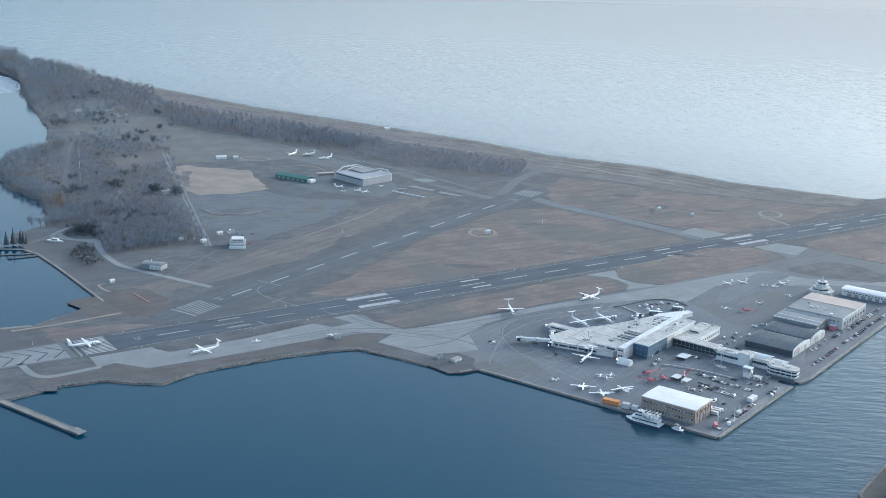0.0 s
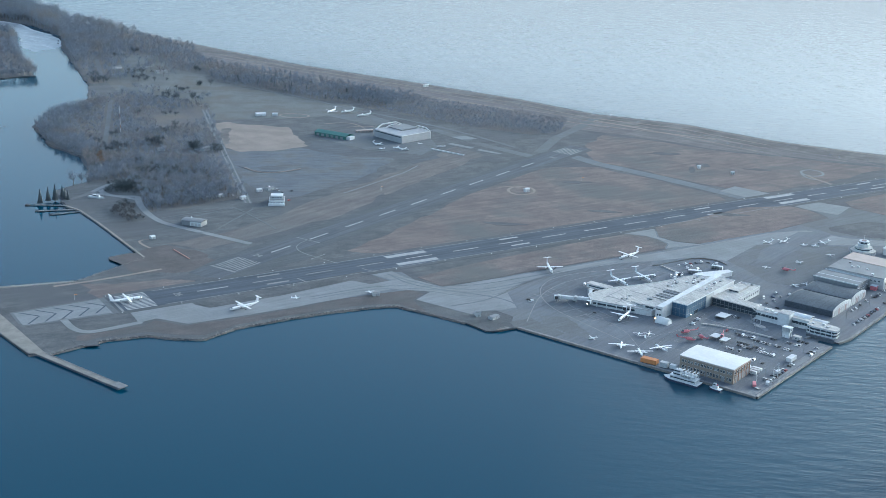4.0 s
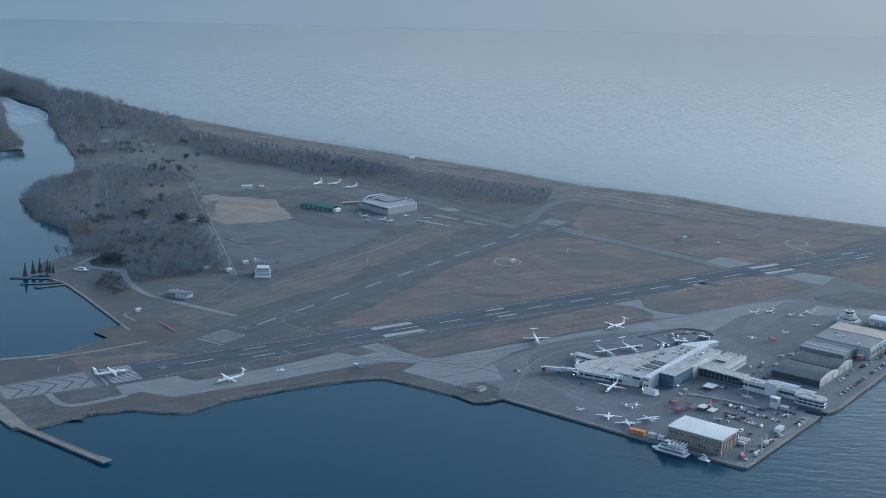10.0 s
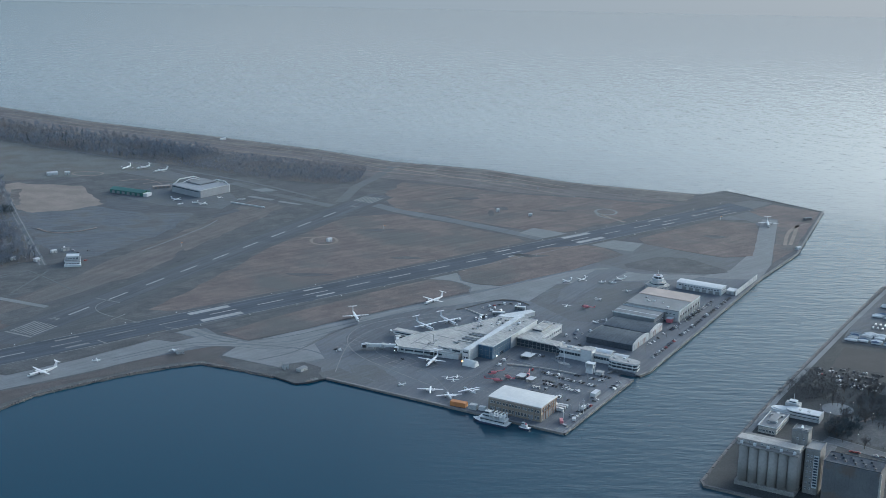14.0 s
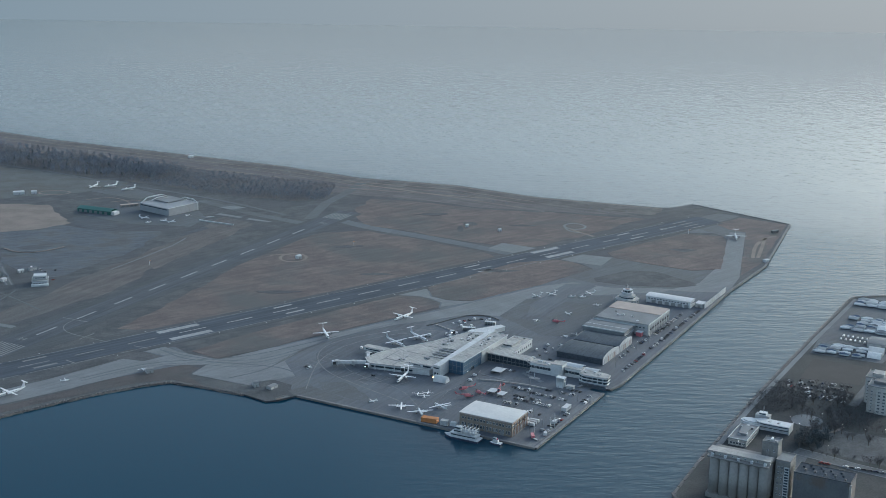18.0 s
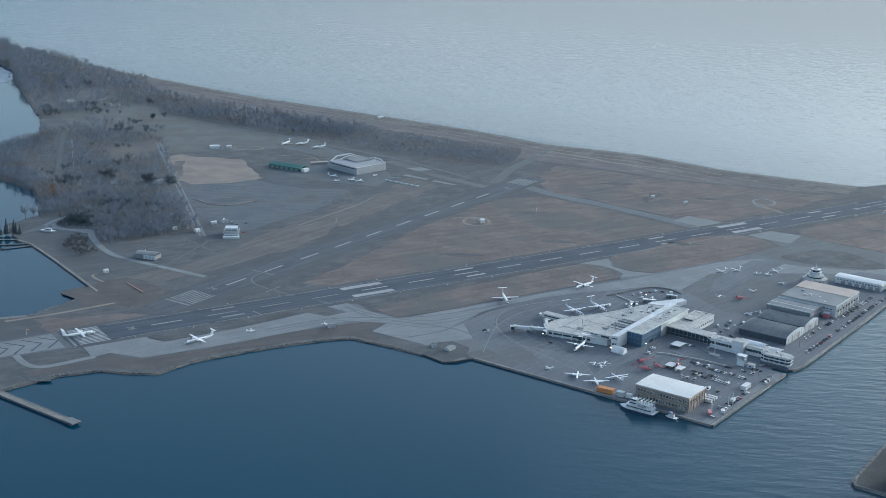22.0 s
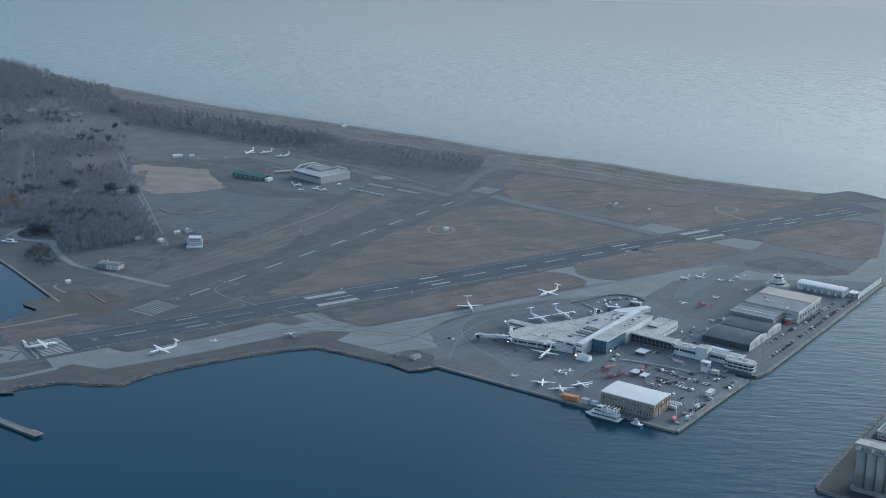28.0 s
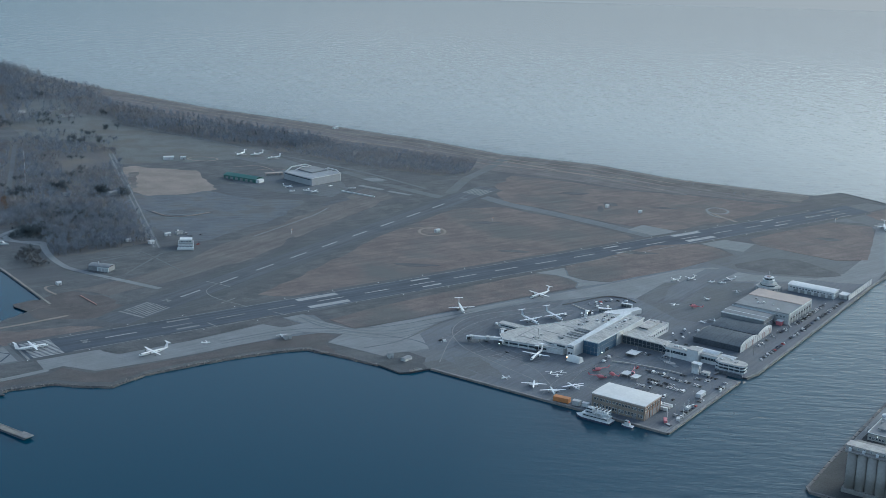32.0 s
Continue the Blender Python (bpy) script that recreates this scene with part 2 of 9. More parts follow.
    l.new(bp.outputs[0], b.inputs["Normal"])
    return m


def haze_glow_material():
    """Glow painted as far haze: dim at the water, paler above, warmer towards the sun."""
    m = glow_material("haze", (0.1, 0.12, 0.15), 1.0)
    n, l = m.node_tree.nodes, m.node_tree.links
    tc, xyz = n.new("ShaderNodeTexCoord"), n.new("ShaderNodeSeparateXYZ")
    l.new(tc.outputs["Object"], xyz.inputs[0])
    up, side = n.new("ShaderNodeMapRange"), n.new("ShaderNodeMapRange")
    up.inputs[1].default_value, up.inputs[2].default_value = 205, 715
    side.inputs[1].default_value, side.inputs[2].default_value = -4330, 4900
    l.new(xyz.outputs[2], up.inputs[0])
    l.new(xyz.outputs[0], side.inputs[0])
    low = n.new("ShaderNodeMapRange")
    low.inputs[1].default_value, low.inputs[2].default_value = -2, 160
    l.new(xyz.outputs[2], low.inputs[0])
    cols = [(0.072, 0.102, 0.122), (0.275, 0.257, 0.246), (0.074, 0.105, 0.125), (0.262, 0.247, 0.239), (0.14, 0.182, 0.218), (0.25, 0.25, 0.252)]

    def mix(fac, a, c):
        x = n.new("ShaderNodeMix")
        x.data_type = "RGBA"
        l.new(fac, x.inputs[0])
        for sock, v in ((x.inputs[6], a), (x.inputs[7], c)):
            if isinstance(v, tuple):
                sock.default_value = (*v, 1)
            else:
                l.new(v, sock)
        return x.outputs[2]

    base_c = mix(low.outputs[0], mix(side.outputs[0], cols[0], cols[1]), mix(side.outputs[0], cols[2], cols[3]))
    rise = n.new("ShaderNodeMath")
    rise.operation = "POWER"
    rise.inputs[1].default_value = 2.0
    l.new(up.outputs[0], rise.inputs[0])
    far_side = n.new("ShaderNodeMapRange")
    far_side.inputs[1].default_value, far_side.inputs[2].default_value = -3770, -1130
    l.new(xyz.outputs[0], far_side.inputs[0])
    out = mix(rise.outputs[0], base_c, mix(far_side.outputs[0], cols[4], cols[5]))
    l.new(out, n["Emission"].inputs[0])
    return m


def glow_material(name, color, strength):
    m = bpy.data.materials.new(name)
    m.use_nodes = True
    n, l = m.node_tree.nodes, m.node_tree.links
    e = n.new("ShaderNodeEmission")
    e.inputs[0].default_value, e.inputs[1].default_value = (*color, 1), strength
    l.new(e.outputs[0], n["Material Output"].inputs[0])
    return m


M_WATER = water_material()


# ---- building blocks ----
def thing(name, m, label, category, group="", kind=""):
    ob = new(name)
    ob.empty_display_size = 0.5
    ob.matrix_world = m
    return tagged(ob, label, category, group, kind)


def link(name, bm, material, smooth=False):
    me = bpy.data.meshes.new(name)
    bm.to_mesh(me)
    bm.free()
    for mt in material if isinstance(material, (list, tuple)) else [material]:
        me.materials.append(mt)
    if smooth:
        me.polygons.foreach_set("use_smooth", [True] * len(me.polygons))
    return new(name, me)


def part(name, bm, material, parent, label="", smooth=False):
    ob = link(name, bm, material, smooth)
    ob.parent = parent
    return tagged(ob, label)


def setting(name, bm, material, label, category, smooth=False):
    return tagged(link(name, bm, material, smooth), label, category, kind="structure")


def box(bm, x0, y0, z0, x1, y1, z1, m=None):
    v = [bm.verts.new((x, y, z)) for z in (z0, z1) for x, y in ((x0, y0), (x1, y0), (x1, y1), (x0, y1))]
    for f in ((3, 2, 1, 0), (4, 5, 6, 7), (0, 1, 5, 4), (1, 2, 6, 5), (2, 3, 7, 6), (3, 0, 4, 7)):
        bm.faces.new([v[i] for i in f])
    if m is not None:
        bmesh.ops.transform(bm, matrix=m, verts=v)
    return bm


def area(pts):
    return sum(a[0] * b[1] - b[0] * a[1] for a, b in zip(pts, pts[1:] + pts[:1])) / 2


def prism(bm, pts, z0, z1, m=None):
    pts = list(pts) if area(list(pts)) > 0 else list(pts)[::-1]
    lo, hi = ([bm.verts.new((x, y, z)) for x, y in pts] for z in (z0, z1))
    top = bm.faces.new(hi)
    bm.faces.new(lo[::-1])
    for i in range(len(pts)):
        j = (i + 1) % len(pts)
        bm.faces.new((lo[i], lo[j], hi[j], hi[i]))
    if m is not None:
        bmesh.ops.transform(bm, matrix=m, verts=lo + hi)
    return bm


def sheet(name, pts, z, material, label, category, drop=0.5):
    bm = prism(bmesh.new(), pts, z - drop, z)
    bm.normal_update()
    bmesh.ops.triangulate(bm, faces=bm.faces[:])
    return setting(name, bm, material, label, category)


def strip(pts, width):
    """The outline of a band of that width along a line of points."""
    p = [Vector(q) for q in pts]
    left, right = [], []
    for i, q in enumerate(p):
        d = (p[min(i + 1, len(p) - 1)] - p[max(i - 1, 0)]).normalized()
        n = Vector((-d.y, d.x)) * width / 2
        left.append(tuple(q + n))
        right.append(tuple(q - n))
    return left + right[::-1]


def band(name, pts, width, z, material, label, category, drop=0.5):
    """A road: a strip of quads along a line, with its sides."""
    p, n = strip(pts, width), len(pts)
    left, right = p[:n], p[n:][::-1]
    bm = bmesh.new()
    rows = [[bm.verts.new((*q, h)) for q, h in ((a, z - drop), (a, z), (b, z), (b, z - drop))] for a, b in zip(left, right)]
    for a, b in zip(rows, rows[1:]):
        for k in range(3):
            bm.faces.new((a[k], b[k], b[k + 1], a[k + 1]))
    bmesh.ops.recalc_face_normals(bm, faces=bm.faces[:])
    return setting(name, bm, material, label, category)


def round_line(pts, rounds=2):
    """Cuts the corners of an open line."""
    for _ in range(rounds):
        out = [pts[0]]
        for a, b in zip(pts, pts[1:]):
            out += [(a[0] * 0.75 + b[0] * 0.25, a[1] * 0.75 + b[1] * 0.25), (a[0] * 0.25 + b[0] * 0.75, a[1] * 0.25 + b[1] * 0.75)]
        pts = out + [pts[-1]]
    return pts


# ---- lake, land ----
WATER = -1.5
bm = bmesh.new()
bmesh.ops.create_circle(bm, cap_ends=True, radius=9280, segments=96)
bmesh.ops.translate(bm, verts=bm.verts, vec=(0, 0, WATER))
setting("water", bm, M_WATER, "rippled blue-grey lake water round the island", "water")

# glowing ring added past the camera's clip end, to light the lake's reflections
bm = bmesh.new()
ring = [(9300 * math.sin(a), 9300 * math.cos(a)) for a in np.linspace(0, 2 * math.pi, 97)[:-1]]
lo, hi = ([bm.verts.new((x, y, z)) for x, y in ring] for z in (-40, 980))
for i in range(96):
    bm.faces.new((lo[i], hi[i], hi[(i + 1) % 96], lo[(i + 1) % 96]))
setting("backdrop", bm, haze_glow_material(), "glowing pale blue-grey backdrop that stands in for haze over the far lake", "haze")


FR = pose(123, 1087, 0, 0, 0, 59.67)                # harbour frame: x along the channel, y inland
RF = pose(-484.5, 1198, 0, 0, 0, 38.44)             # main runway frame, from its near threshold
CF = pose(-413.5, 1325, 0, 0, 0, 62.32)             # cross runway frame


def at(s, w, z=0, turn=0):
    return FR @ pose(s, w, z, 0, 0, turn)


def flat(m, pts):
    return [tuple((m @ Vector((x, y, 0))).xy) for x, y in pts]


ISLAND_N = [(123, 1087), (-90, 1213), (-107, 1201), (-118, 1198), (-140, 1216), (-176, 1234), (-214, 1250), (-234, 1242), (-270, 1222), (-309, 1194), (-351, 1159),
            (-371, 1126), (-397, 1123), (-424, 1125), (-459, 1105), (-491, 1066), (-510, 1060), (-632, 1172), (-760, 1270), (-640, 1206), (-549, 1254), (-532, 1294),
            (-507, 1347), (-600, 1457), (-646, 1508), (-668, 1524), (-712, 1587), (-688, 1637), (-709, 1694), (-749, 1767), (-818, 1822), (-897, 1940)]
ISLAND_S = [(-907, 2048), (-880, 2110), (-940, 2269), (-1043, 2452), (-1161, 2667), (-1203, 2776), (-1329, 2913), (-1438, 2973), (-1700, 3040), (-2300, 3100), (-2500, 3700),
            (-1826, 3540), (-1400, 3140), (-1050, 2872), (-935, 2778), (-640, 2575), (-359, 2428), (-191, 2336), (-52, 2238), (97, 2190), (227, 2100), (312, 2067),
            (420, 2027), (463, 2056), (580, 1924), (481, 1689), (408, 1575), (311, 1402), (221, 1244), (209, 1231)] + flat(FR, [(167, 26), (157, 27), (155, 0)])
ISLAND = ISLAND_N + ISLAND_S
LOOP_A = [(-662, 1585), (-639, 1581), (-610, 1574), (-591, 1567)]
LOOP_B = [(-664, 1592), (-659, 1626), (-649, 1647), (-639, 1663)]
PATH_E = [(-505, 1512), (-470, 1555)]
PATH_F = [(-462, 1468), (-445, 1559)]


def jagged(pts, step, amount, seed):
    """Breaks the edges of a closed outline into uneven short ones."""
    rnd, out = random.Random(seed), []
    for (x0, y0), (x1, y1) in zip(pts, pts[1:] + pts[:1]):
        n = max(1, int(math.hypot(x1 - x0, y1 - y0) / step))
        for i in range(n):
            k = amount if i else 0
            out.append((x0 + (x1 - x0) * i / n + rnd.uniform(-k, k), y0 + (y1 - y0) * i / n + rnd.uniform(-k, k)))
    return out


def ragged(pts, step, amount, seed):
    """The same for an open line, its ends kept."""
    rnd, out = random.Random(seed), []
    for (x0, y0), (x1, y1) in zip(pts, pts[1:]):
        n = max(1, int(math.hypot(x1 - x0, y1 - y0) / step))
        for i in range(n):
            k = amount if i else 0
            out.append((x0 + (x1 - x0) * i / n + rnd.uniform(-k, k), y0 + (y1 - y0) * i / n + rnd.uniform(-k, k)))
    return out + [pts[-1]]


def soft_sheet(name, pts, z, material, label, category, step=14, amount=2.5):
    return sheet(name, jagged(pts, step, amount, len(pts) * 7), z, material, label, category)


bm = prism(bmesh.new(), ragged(ISLAND_N[4:17], 9, 0.8, 3) + ISLAND_N[17:24] + ragged(ISLAND_N[24:] + ISLAND_S[:9], 16, 3.0, 4) + ISLAND_S[9:] + ISLAND_N[:4], -6, 0)
bm.normal_update()
bmesh.ops.triangulate(bm, faces=bm.faces[:])
setting("ground", bm, M_GRASS, "flat island ground of dry winter grass", "ground")

def bank(name, line, inland, out, material, label):
    """A sloping shore: from the grass down to the water along a line with the water on its left."""
    p = [Vector(q) for q in line]
    bm, rows = bmesh.new(), []
    for i, q in enumerate(p):
        d = (p[min(i + 1, len(p) - 1)] - p[max(i - 1, 0)]).normalized()
        n = Vector((-d.y, d.x))
        wob = noise.noise(Vector((q.x * 0.07, q.y * 0.07, 1))) * 1.2
        rows.append([bm.verts.new((*(q - n * (inland + wob)), 0.03)), bm.verts.new((*(q + n * (wob * 0.4)), -0.5)), bm.verts.new((*(q + n * (out + wob)), WATER - 0.6))])
    for a, b in zip(rows, rows[1:]):
        for k in range(2):
            bm.faces.new((a[k], a[k + 1], b[k + 1], b[k]))
    bmesh.ops.recalc_face_normals(bm, faces=bm.faces[:])
    if sum(f.normal.z for f in bm.faces) < 0:
        bmesh.ops.reverse_faces(bm, faces=bm.faces[:])
    return setting(name, bm, material, label, "shore")


bank("shore_bank", ragged(ISLAND_N[4:17], 6, 0.8, 3), 3.5, 2.5, M_BANK, "sloping stony bank along the harbour shore")
bank("shore_bank", ragged(ISLAND_N[25:] + ISLAND_S[:9], 10, 2.0, 4), 5, 4, M_LITTER, "low muddy bank along the bay")

# paving, grass and tracks
APRON = [(-368, 1219), (-291, 1267), (-232, 1323), (-257, 1340), (-226, 1355), (-207, 1330), (-176, 1316), (-142, 1338), (-103, 1373), (-57, 1409), (4, 1457), (54, 1494), (47, 1521),
         (7, 1544), (39, 1573), (70, 1524), (90, 1524), (125, 1555), (176, 1593), (224, 1640), (262, 1662), (307, 1713), (364, 1664), (405, 1660), (426, 1699), (466, 1833), (460, 1865),
         (406, 1870), (439, 1913), (487, 1873), (500, 1867), (434, 1634), (408, 1575), (311, 1402), (221, 1244), (209, 1231)] + flat(FR, [(167, 26), (157, 27), (155, 0)]) + [
         (123, 1087), (-90, 1213), (-97, 1223), (-97, 1241), (-123, 1262), (-135, 1241), (-148, 1244), (-197, 1274), (-186, 1299), (-205, 1301), (-236, 1283), (-361, 1197)]
sheet("pavement", APRON, 0.10, M_ASPHALT, "dark asphalt apron in front of the terminal", "apron")
TAXI_EAST = [(-464, 1184), (-419, 1226), (-407, 1213), (-390, 1207), (-334, 1254), (-272, 1316), (-228, 1301), (-259, 1278), (-305, 1230), (-352, 1193), (-397, 1161), (-431, 1169), (-443, 1155)]
sheet("taxiway_shore", TAXI_EAST, 0.14, M_CONC, "pale concrete taxiway along the shore", "taxiway")
TAXI = [(-223, 1306), (-205, 1323), (-176, 1315), (-141, 1336), (-103, 1370), (-57, 1405), (4, 1453), (54, 1488), (176, 1588), (220, 1609), (265, 1585), (340, 1581), (324, 1566),
        (205, 1547), (157, 1535), (119, 1466), (95, 1474), (69, 1465), (37, 1448), (4, 1434), (-32, 1410), (-70, 1380), (-97, 1346), (-109, 1310), (-96, 1268), (-106, 1260), (-138, 1247), (-193, 1276), (-185, 1297)]
sheet("taxiway_apron", TAXI, 0.14, M_CONC, "pale worn concrete taxiway curving round the apron", "taxiway")
JOINT = [(-329, 1245), (-276, 1287), (-231, 1326), (-255, 1340), (-237, 1355), (-220, 1338), (-199, 1327), (-176, 1313), (-137, 1345), (-121, 1356), (-110, 1306), (-96, 1265), (-126, 1261), (-138, 1240), (-197, 1271), (-186, 1299), (-227, 1298), (-270, 1260), (-322, 1219)]
sheet("taxiway_joint", JOINT, 0.16, M_CONC, "pale concrete junction of the taxiways with a stub to the runway", "taxiway")
TAXI_W = [(405, 1660), (426, 1699), (479, 1873), (500, 1867), (434, 1634), (404, 1570), (387, 1567), (361, 1567), (300, 1585), (340, 1581), (377, 1607)]
sheet("taxiway_west", TAXI_W, 0.16, M_CONC, "pale concrete taxiway at the far end of the runway", "taxiway")
sheet("apron_west", [(136, 1442), (120, 1467), (157, 1534), (205, 1546), (262, 1551), (255, 1510), (226, 1430), (192, 1392), (160, 1398)], 0.13, M_WORN, "grey worn apron before the hangars", "apron")
GRASS_MID = [(-207, 1341), (-178, 1318), (-142, 1342), (-102, 1377), (-57, 1413), (4, 1461), (52, 1500), (55, 1517), (44, 1533), (31, 1543), (8, 1547), (-60, 1490), (-120, 1432), (-175, 1378)]
soft_sheet("grass_strip", GRASS_MID, 0.22, M_FIELD, "brown grass strip between runway and taxiway", "grass", 20, 1.0)
GRASS_MID2 = [(42, 1582), (79, 1619), (156, 1698), (211, 1716), (232, 1705), (255, 1670), (219, 1637), (179, 1595), (91, 1526), (63, 1530), (46, 1544)]
soft_sheet("grass_wedge", GRASS_MID2, 0.22, M_FIELD, "dull brown grass wedge between runway and taxiway", "grass", 20, 0.8)
sheet("taxiway_fork", [(6, 1549), (31, 1545), (45, 1535), (57, 1518), (54, 1500), (95, 1524), (63, 1528), (44, 1543), (40, 1584), (20, 1566)], 0.15, M_CONC, "pale concrete fork between runway and taxiway", "taxiway")
sheet("apron_loop", [(209, 1639), (255, 1670), (240, 1700), (288, 1730), (330, 1696), (380, 1664), (422, 1672), (434, 1644), (399, 1593), (346, 1574), (253, 1597)], 0.125, M_WORN, "grey worn asphalt round the grass oval", "taxiway")
GRASS_OVAL = [(249, 1627), (299, 1664), (333, 1659), (371, 1609), (372, 1597), (353, 1588), (284, 1595), (250, 1613)]
soft_sheet("grass_oval", GRASS_OVAL, 0.22, M_GRASS, "oval grass island beside the taxiway", "grass", 20, 0.8)
GRASS_WEST = [(285, 1753), (345, 1808), (409, 1862), (464, 1848), (459, 1809), (420, 1674), (380, 1666), (330, 1698), (291, 1725)]
soft_sheet("grass_loop", GRASS_WEST, 0.22, M_FIELD, "brown grass patch inside the taxiway loop", "grass", 20, 0.8)
soft_sheet("grass_point", [(470, 1922), (517, 1967), (574, 1922), (482, 1706), (437, 1642), (502, 1873), (482, 1889)], 0.12, M_FIELD, "brown grass at the far point of the island", "grass", 20, 1.5)
for line in ([(476, 1731), (491, 1783), (508, 1821), (529, 1847), (541, 1854)], [(483, 1732), (507, 1799), (521, 1841)]):
    band("lane", round_line(line), 5, 0.15, M_SAND, "pale dirt track on the far point", "lane")
soft_sheet("grass_notch", [(-407, 1216), (-398, 1236), (-330, 1290), (-268, 1348), (-260, 1338), (-278, 1316), (-334, 1256), (-390, 1210)], 0.22, M_GRASS, "dark grass strip beside the taxiway", "grass", 20, 1.0)
FIELD_MID = [(-298, 1415), (-262, 1493), (-192, 1701), (-135, 1810), (-98, 1856), (-36, 1868), (35, 1821), (124, 1749), (137, 1720), (76, 1674), (4, 1612), (-63, 1559), (-126, 1507), (-184, 1450), (-240, 1410)]
soft_sheet("meadow_middle", FIELD_MID, 0.06, M_FIELD, "reddish-brown dead meadow between the runways", "meadow", 18, 4)
FIELD_SW = [(-59, 1999), (-35, 2079), (22, 2065), (133, 2013), (258, 1987), (372, 1954), (256, 1833), (187, 1781), (142, 1789), (67, 1834), (4, 1879), (-44, 1898)]
soft_sheet("meadow_south", FIELD_SW, 0.06, M_FIELD, "reddish-brown dead meadow towards the beach", "meadow", 18, 4)
FIELD_SE = [(-500, 1400), (-440, 1470), (-415, 1524), (-377, 1625), (-309, 1776), (-247, 1949), (-200, 1906), (-242, 1793), (-291, 1674), (-333, 1556), (-374, 1497), (-410, 1440), (-455, 1385)]
soft_sheet("meadow_east", FIELD_SE, 0.06, M_MEADOW, "reddish-brown dead meadow beside the cross runway", "meadow", 18, 4)
BARE = [(-581, 1845), (-531, 1858), (-472, 1891), (-448, 1879), (-397, 1856), (-324, 1857), (-332, 1771), (-386, 1666), (-418, 1616), (-474, 1659), (-528, 1738)]
soft_sheet("gravel_lot", BARE, 0.08, M_SOIL, "dark bare gravel lot with puddle stains", "gravel lot", 16, 5)
SHORE_GRASS = [(-182, 1238), (-214, 1256), (-236, 1250), (-272, 1230), (-311, 1202), (-353, 1167), (-373, 1136), (-397, 1132), (-424, 1134), (-457, 1116), (-480, 1094), (-486, 1110), (-452, 1138),
               (-436, 1148), (-431, 1164), (-397, 1156), (-352, 1188), (-305, 1225), (-259, 1273), (-228, 1296), (-205, 1298), (-192, 1290), (-200, 1270)]
soft_sheet("shore_grass", SHORE_GRASS, 0.06, M_SHOREGRASS, "brown dead grass along the harbour shore", "grass", 10, 1.5)
soft_sheet("meadow_barrier", [(-545, 1340), (-500, 1395), (-455, 1380), (-420, 1345), (-440, 1312), (-500, 1296)], 0.055, M_SHOREGRASS, "reddish-brown dead grass round the orange barrier", "meadow", 10, 4)
soft_sheet("track_meadow", [(-540, 1250), (-500, 1262), (-440, 1290), (-400, 1290), (-470, 1235), (-500, 1205)], 0.055, M_FIELD, "brown dead grass beside the threshold", "meadow", 10, 4)
band("gravel_bank", round_line([(-512, 1756), (-494, 1737), (-466, 1733), (-436, 1765)]), 3.0, 0.8, M_SAND, "low pale gravel bank on the lot", "gravel")
band("gravel_bank_shade", round_line([(-520, 1764), (-500, 1748), (-466, 1743), (-440, 1771)]), 9.0, 0.4, M_SOIL, "low dark gravel bank on the lot", "gravel")
SAND = [(-645, 2006), (-618, 2035), (-586, 2022), (-518, 2019), (-458, 1902), (-485, 1873), (-543, 1844), (-579, 1864)]
soft_sheet("sand_lot", SAND, 0.10, M_SAND, "pale sandy bare ground beside the woods", "sand", 12, 4)
soft_sheet("gravel_mound", [(-497, 1761), (-485, 1776), (-444, 1766), (-431, 1767), (-453, 1744), (-484, 1741)], 0.13, M_ROUGH, "low dark mound of wet gravel", "gravel lot", 6, 2.0)
soft_sheet("gravel_stain", [(-463, 1937), (-432, 1940), (-415, 1930), (-385, 1880), (-417, 1862), (-448, 1886)], 0.12, M_ROUGH, "dark stained ground before the green shed", "gravel lot", 8, 3.0)
band("lane", ragged([(-353, 1655), (-324, 1714), (-296, 1776), (-283, 1821)], 14, 0.5, 91), 1.8, 0.125, M_CONC, "faint pale track through the meadow", "lane", 0.2)
sheet("hardstand", [(-298, 1840), (-267, 1887), (-260, 1874), (-291, 1829)], 0.13, M_ROUGH, "dark asphalt strip in the meadow", "pavement")
soft_sheet("sand_stain", [(-614, 1985), (-602, 1992), (-592, 1950), (-574, 1890), (-580, 1880), (-598, 1930)], 0.13, M_BEACH, "darker damp patch on the sand", "sand", 8, 3)
soft_sheet("hangar_yard", [(-453, 1954), (-373, 1898), (-287, 1884), (-271, 1943), (-311, 2031), (-407, 2069), (-480, 2120), (-420, 2150), (-360, 2090)], 0.11, M_WORN, "worn asphalt yard round the far hangar", "pavement", 16, 2)
band("road_woods", [(-683, 2116), (-458, 1582)], 10, 0.12, M_WORN, "straight worn road along the edge of the woods", "road")
for off in (-3.0, 3.0):
    band("wheel_track", ragged([(-683 + off, 2116), (-458 + off, 1582)], 18, 0.5, 71), 1.7, 0.16, M_CONC, "pale worn wheel track along the woods", "road")
ROAD_SHED = round_line([(-659, 1604), (-643, 1583), (-623, 1577), (-600, 1584), (-595, 1566), (-573, 1526), (-549, 1495), (-531, 1477), (-500, 1462), (-409, 1419)])
band("road_shed", ROAD_SHED, 8, 0.13, M_CONC, "pale narrow road past the white shed", "road")
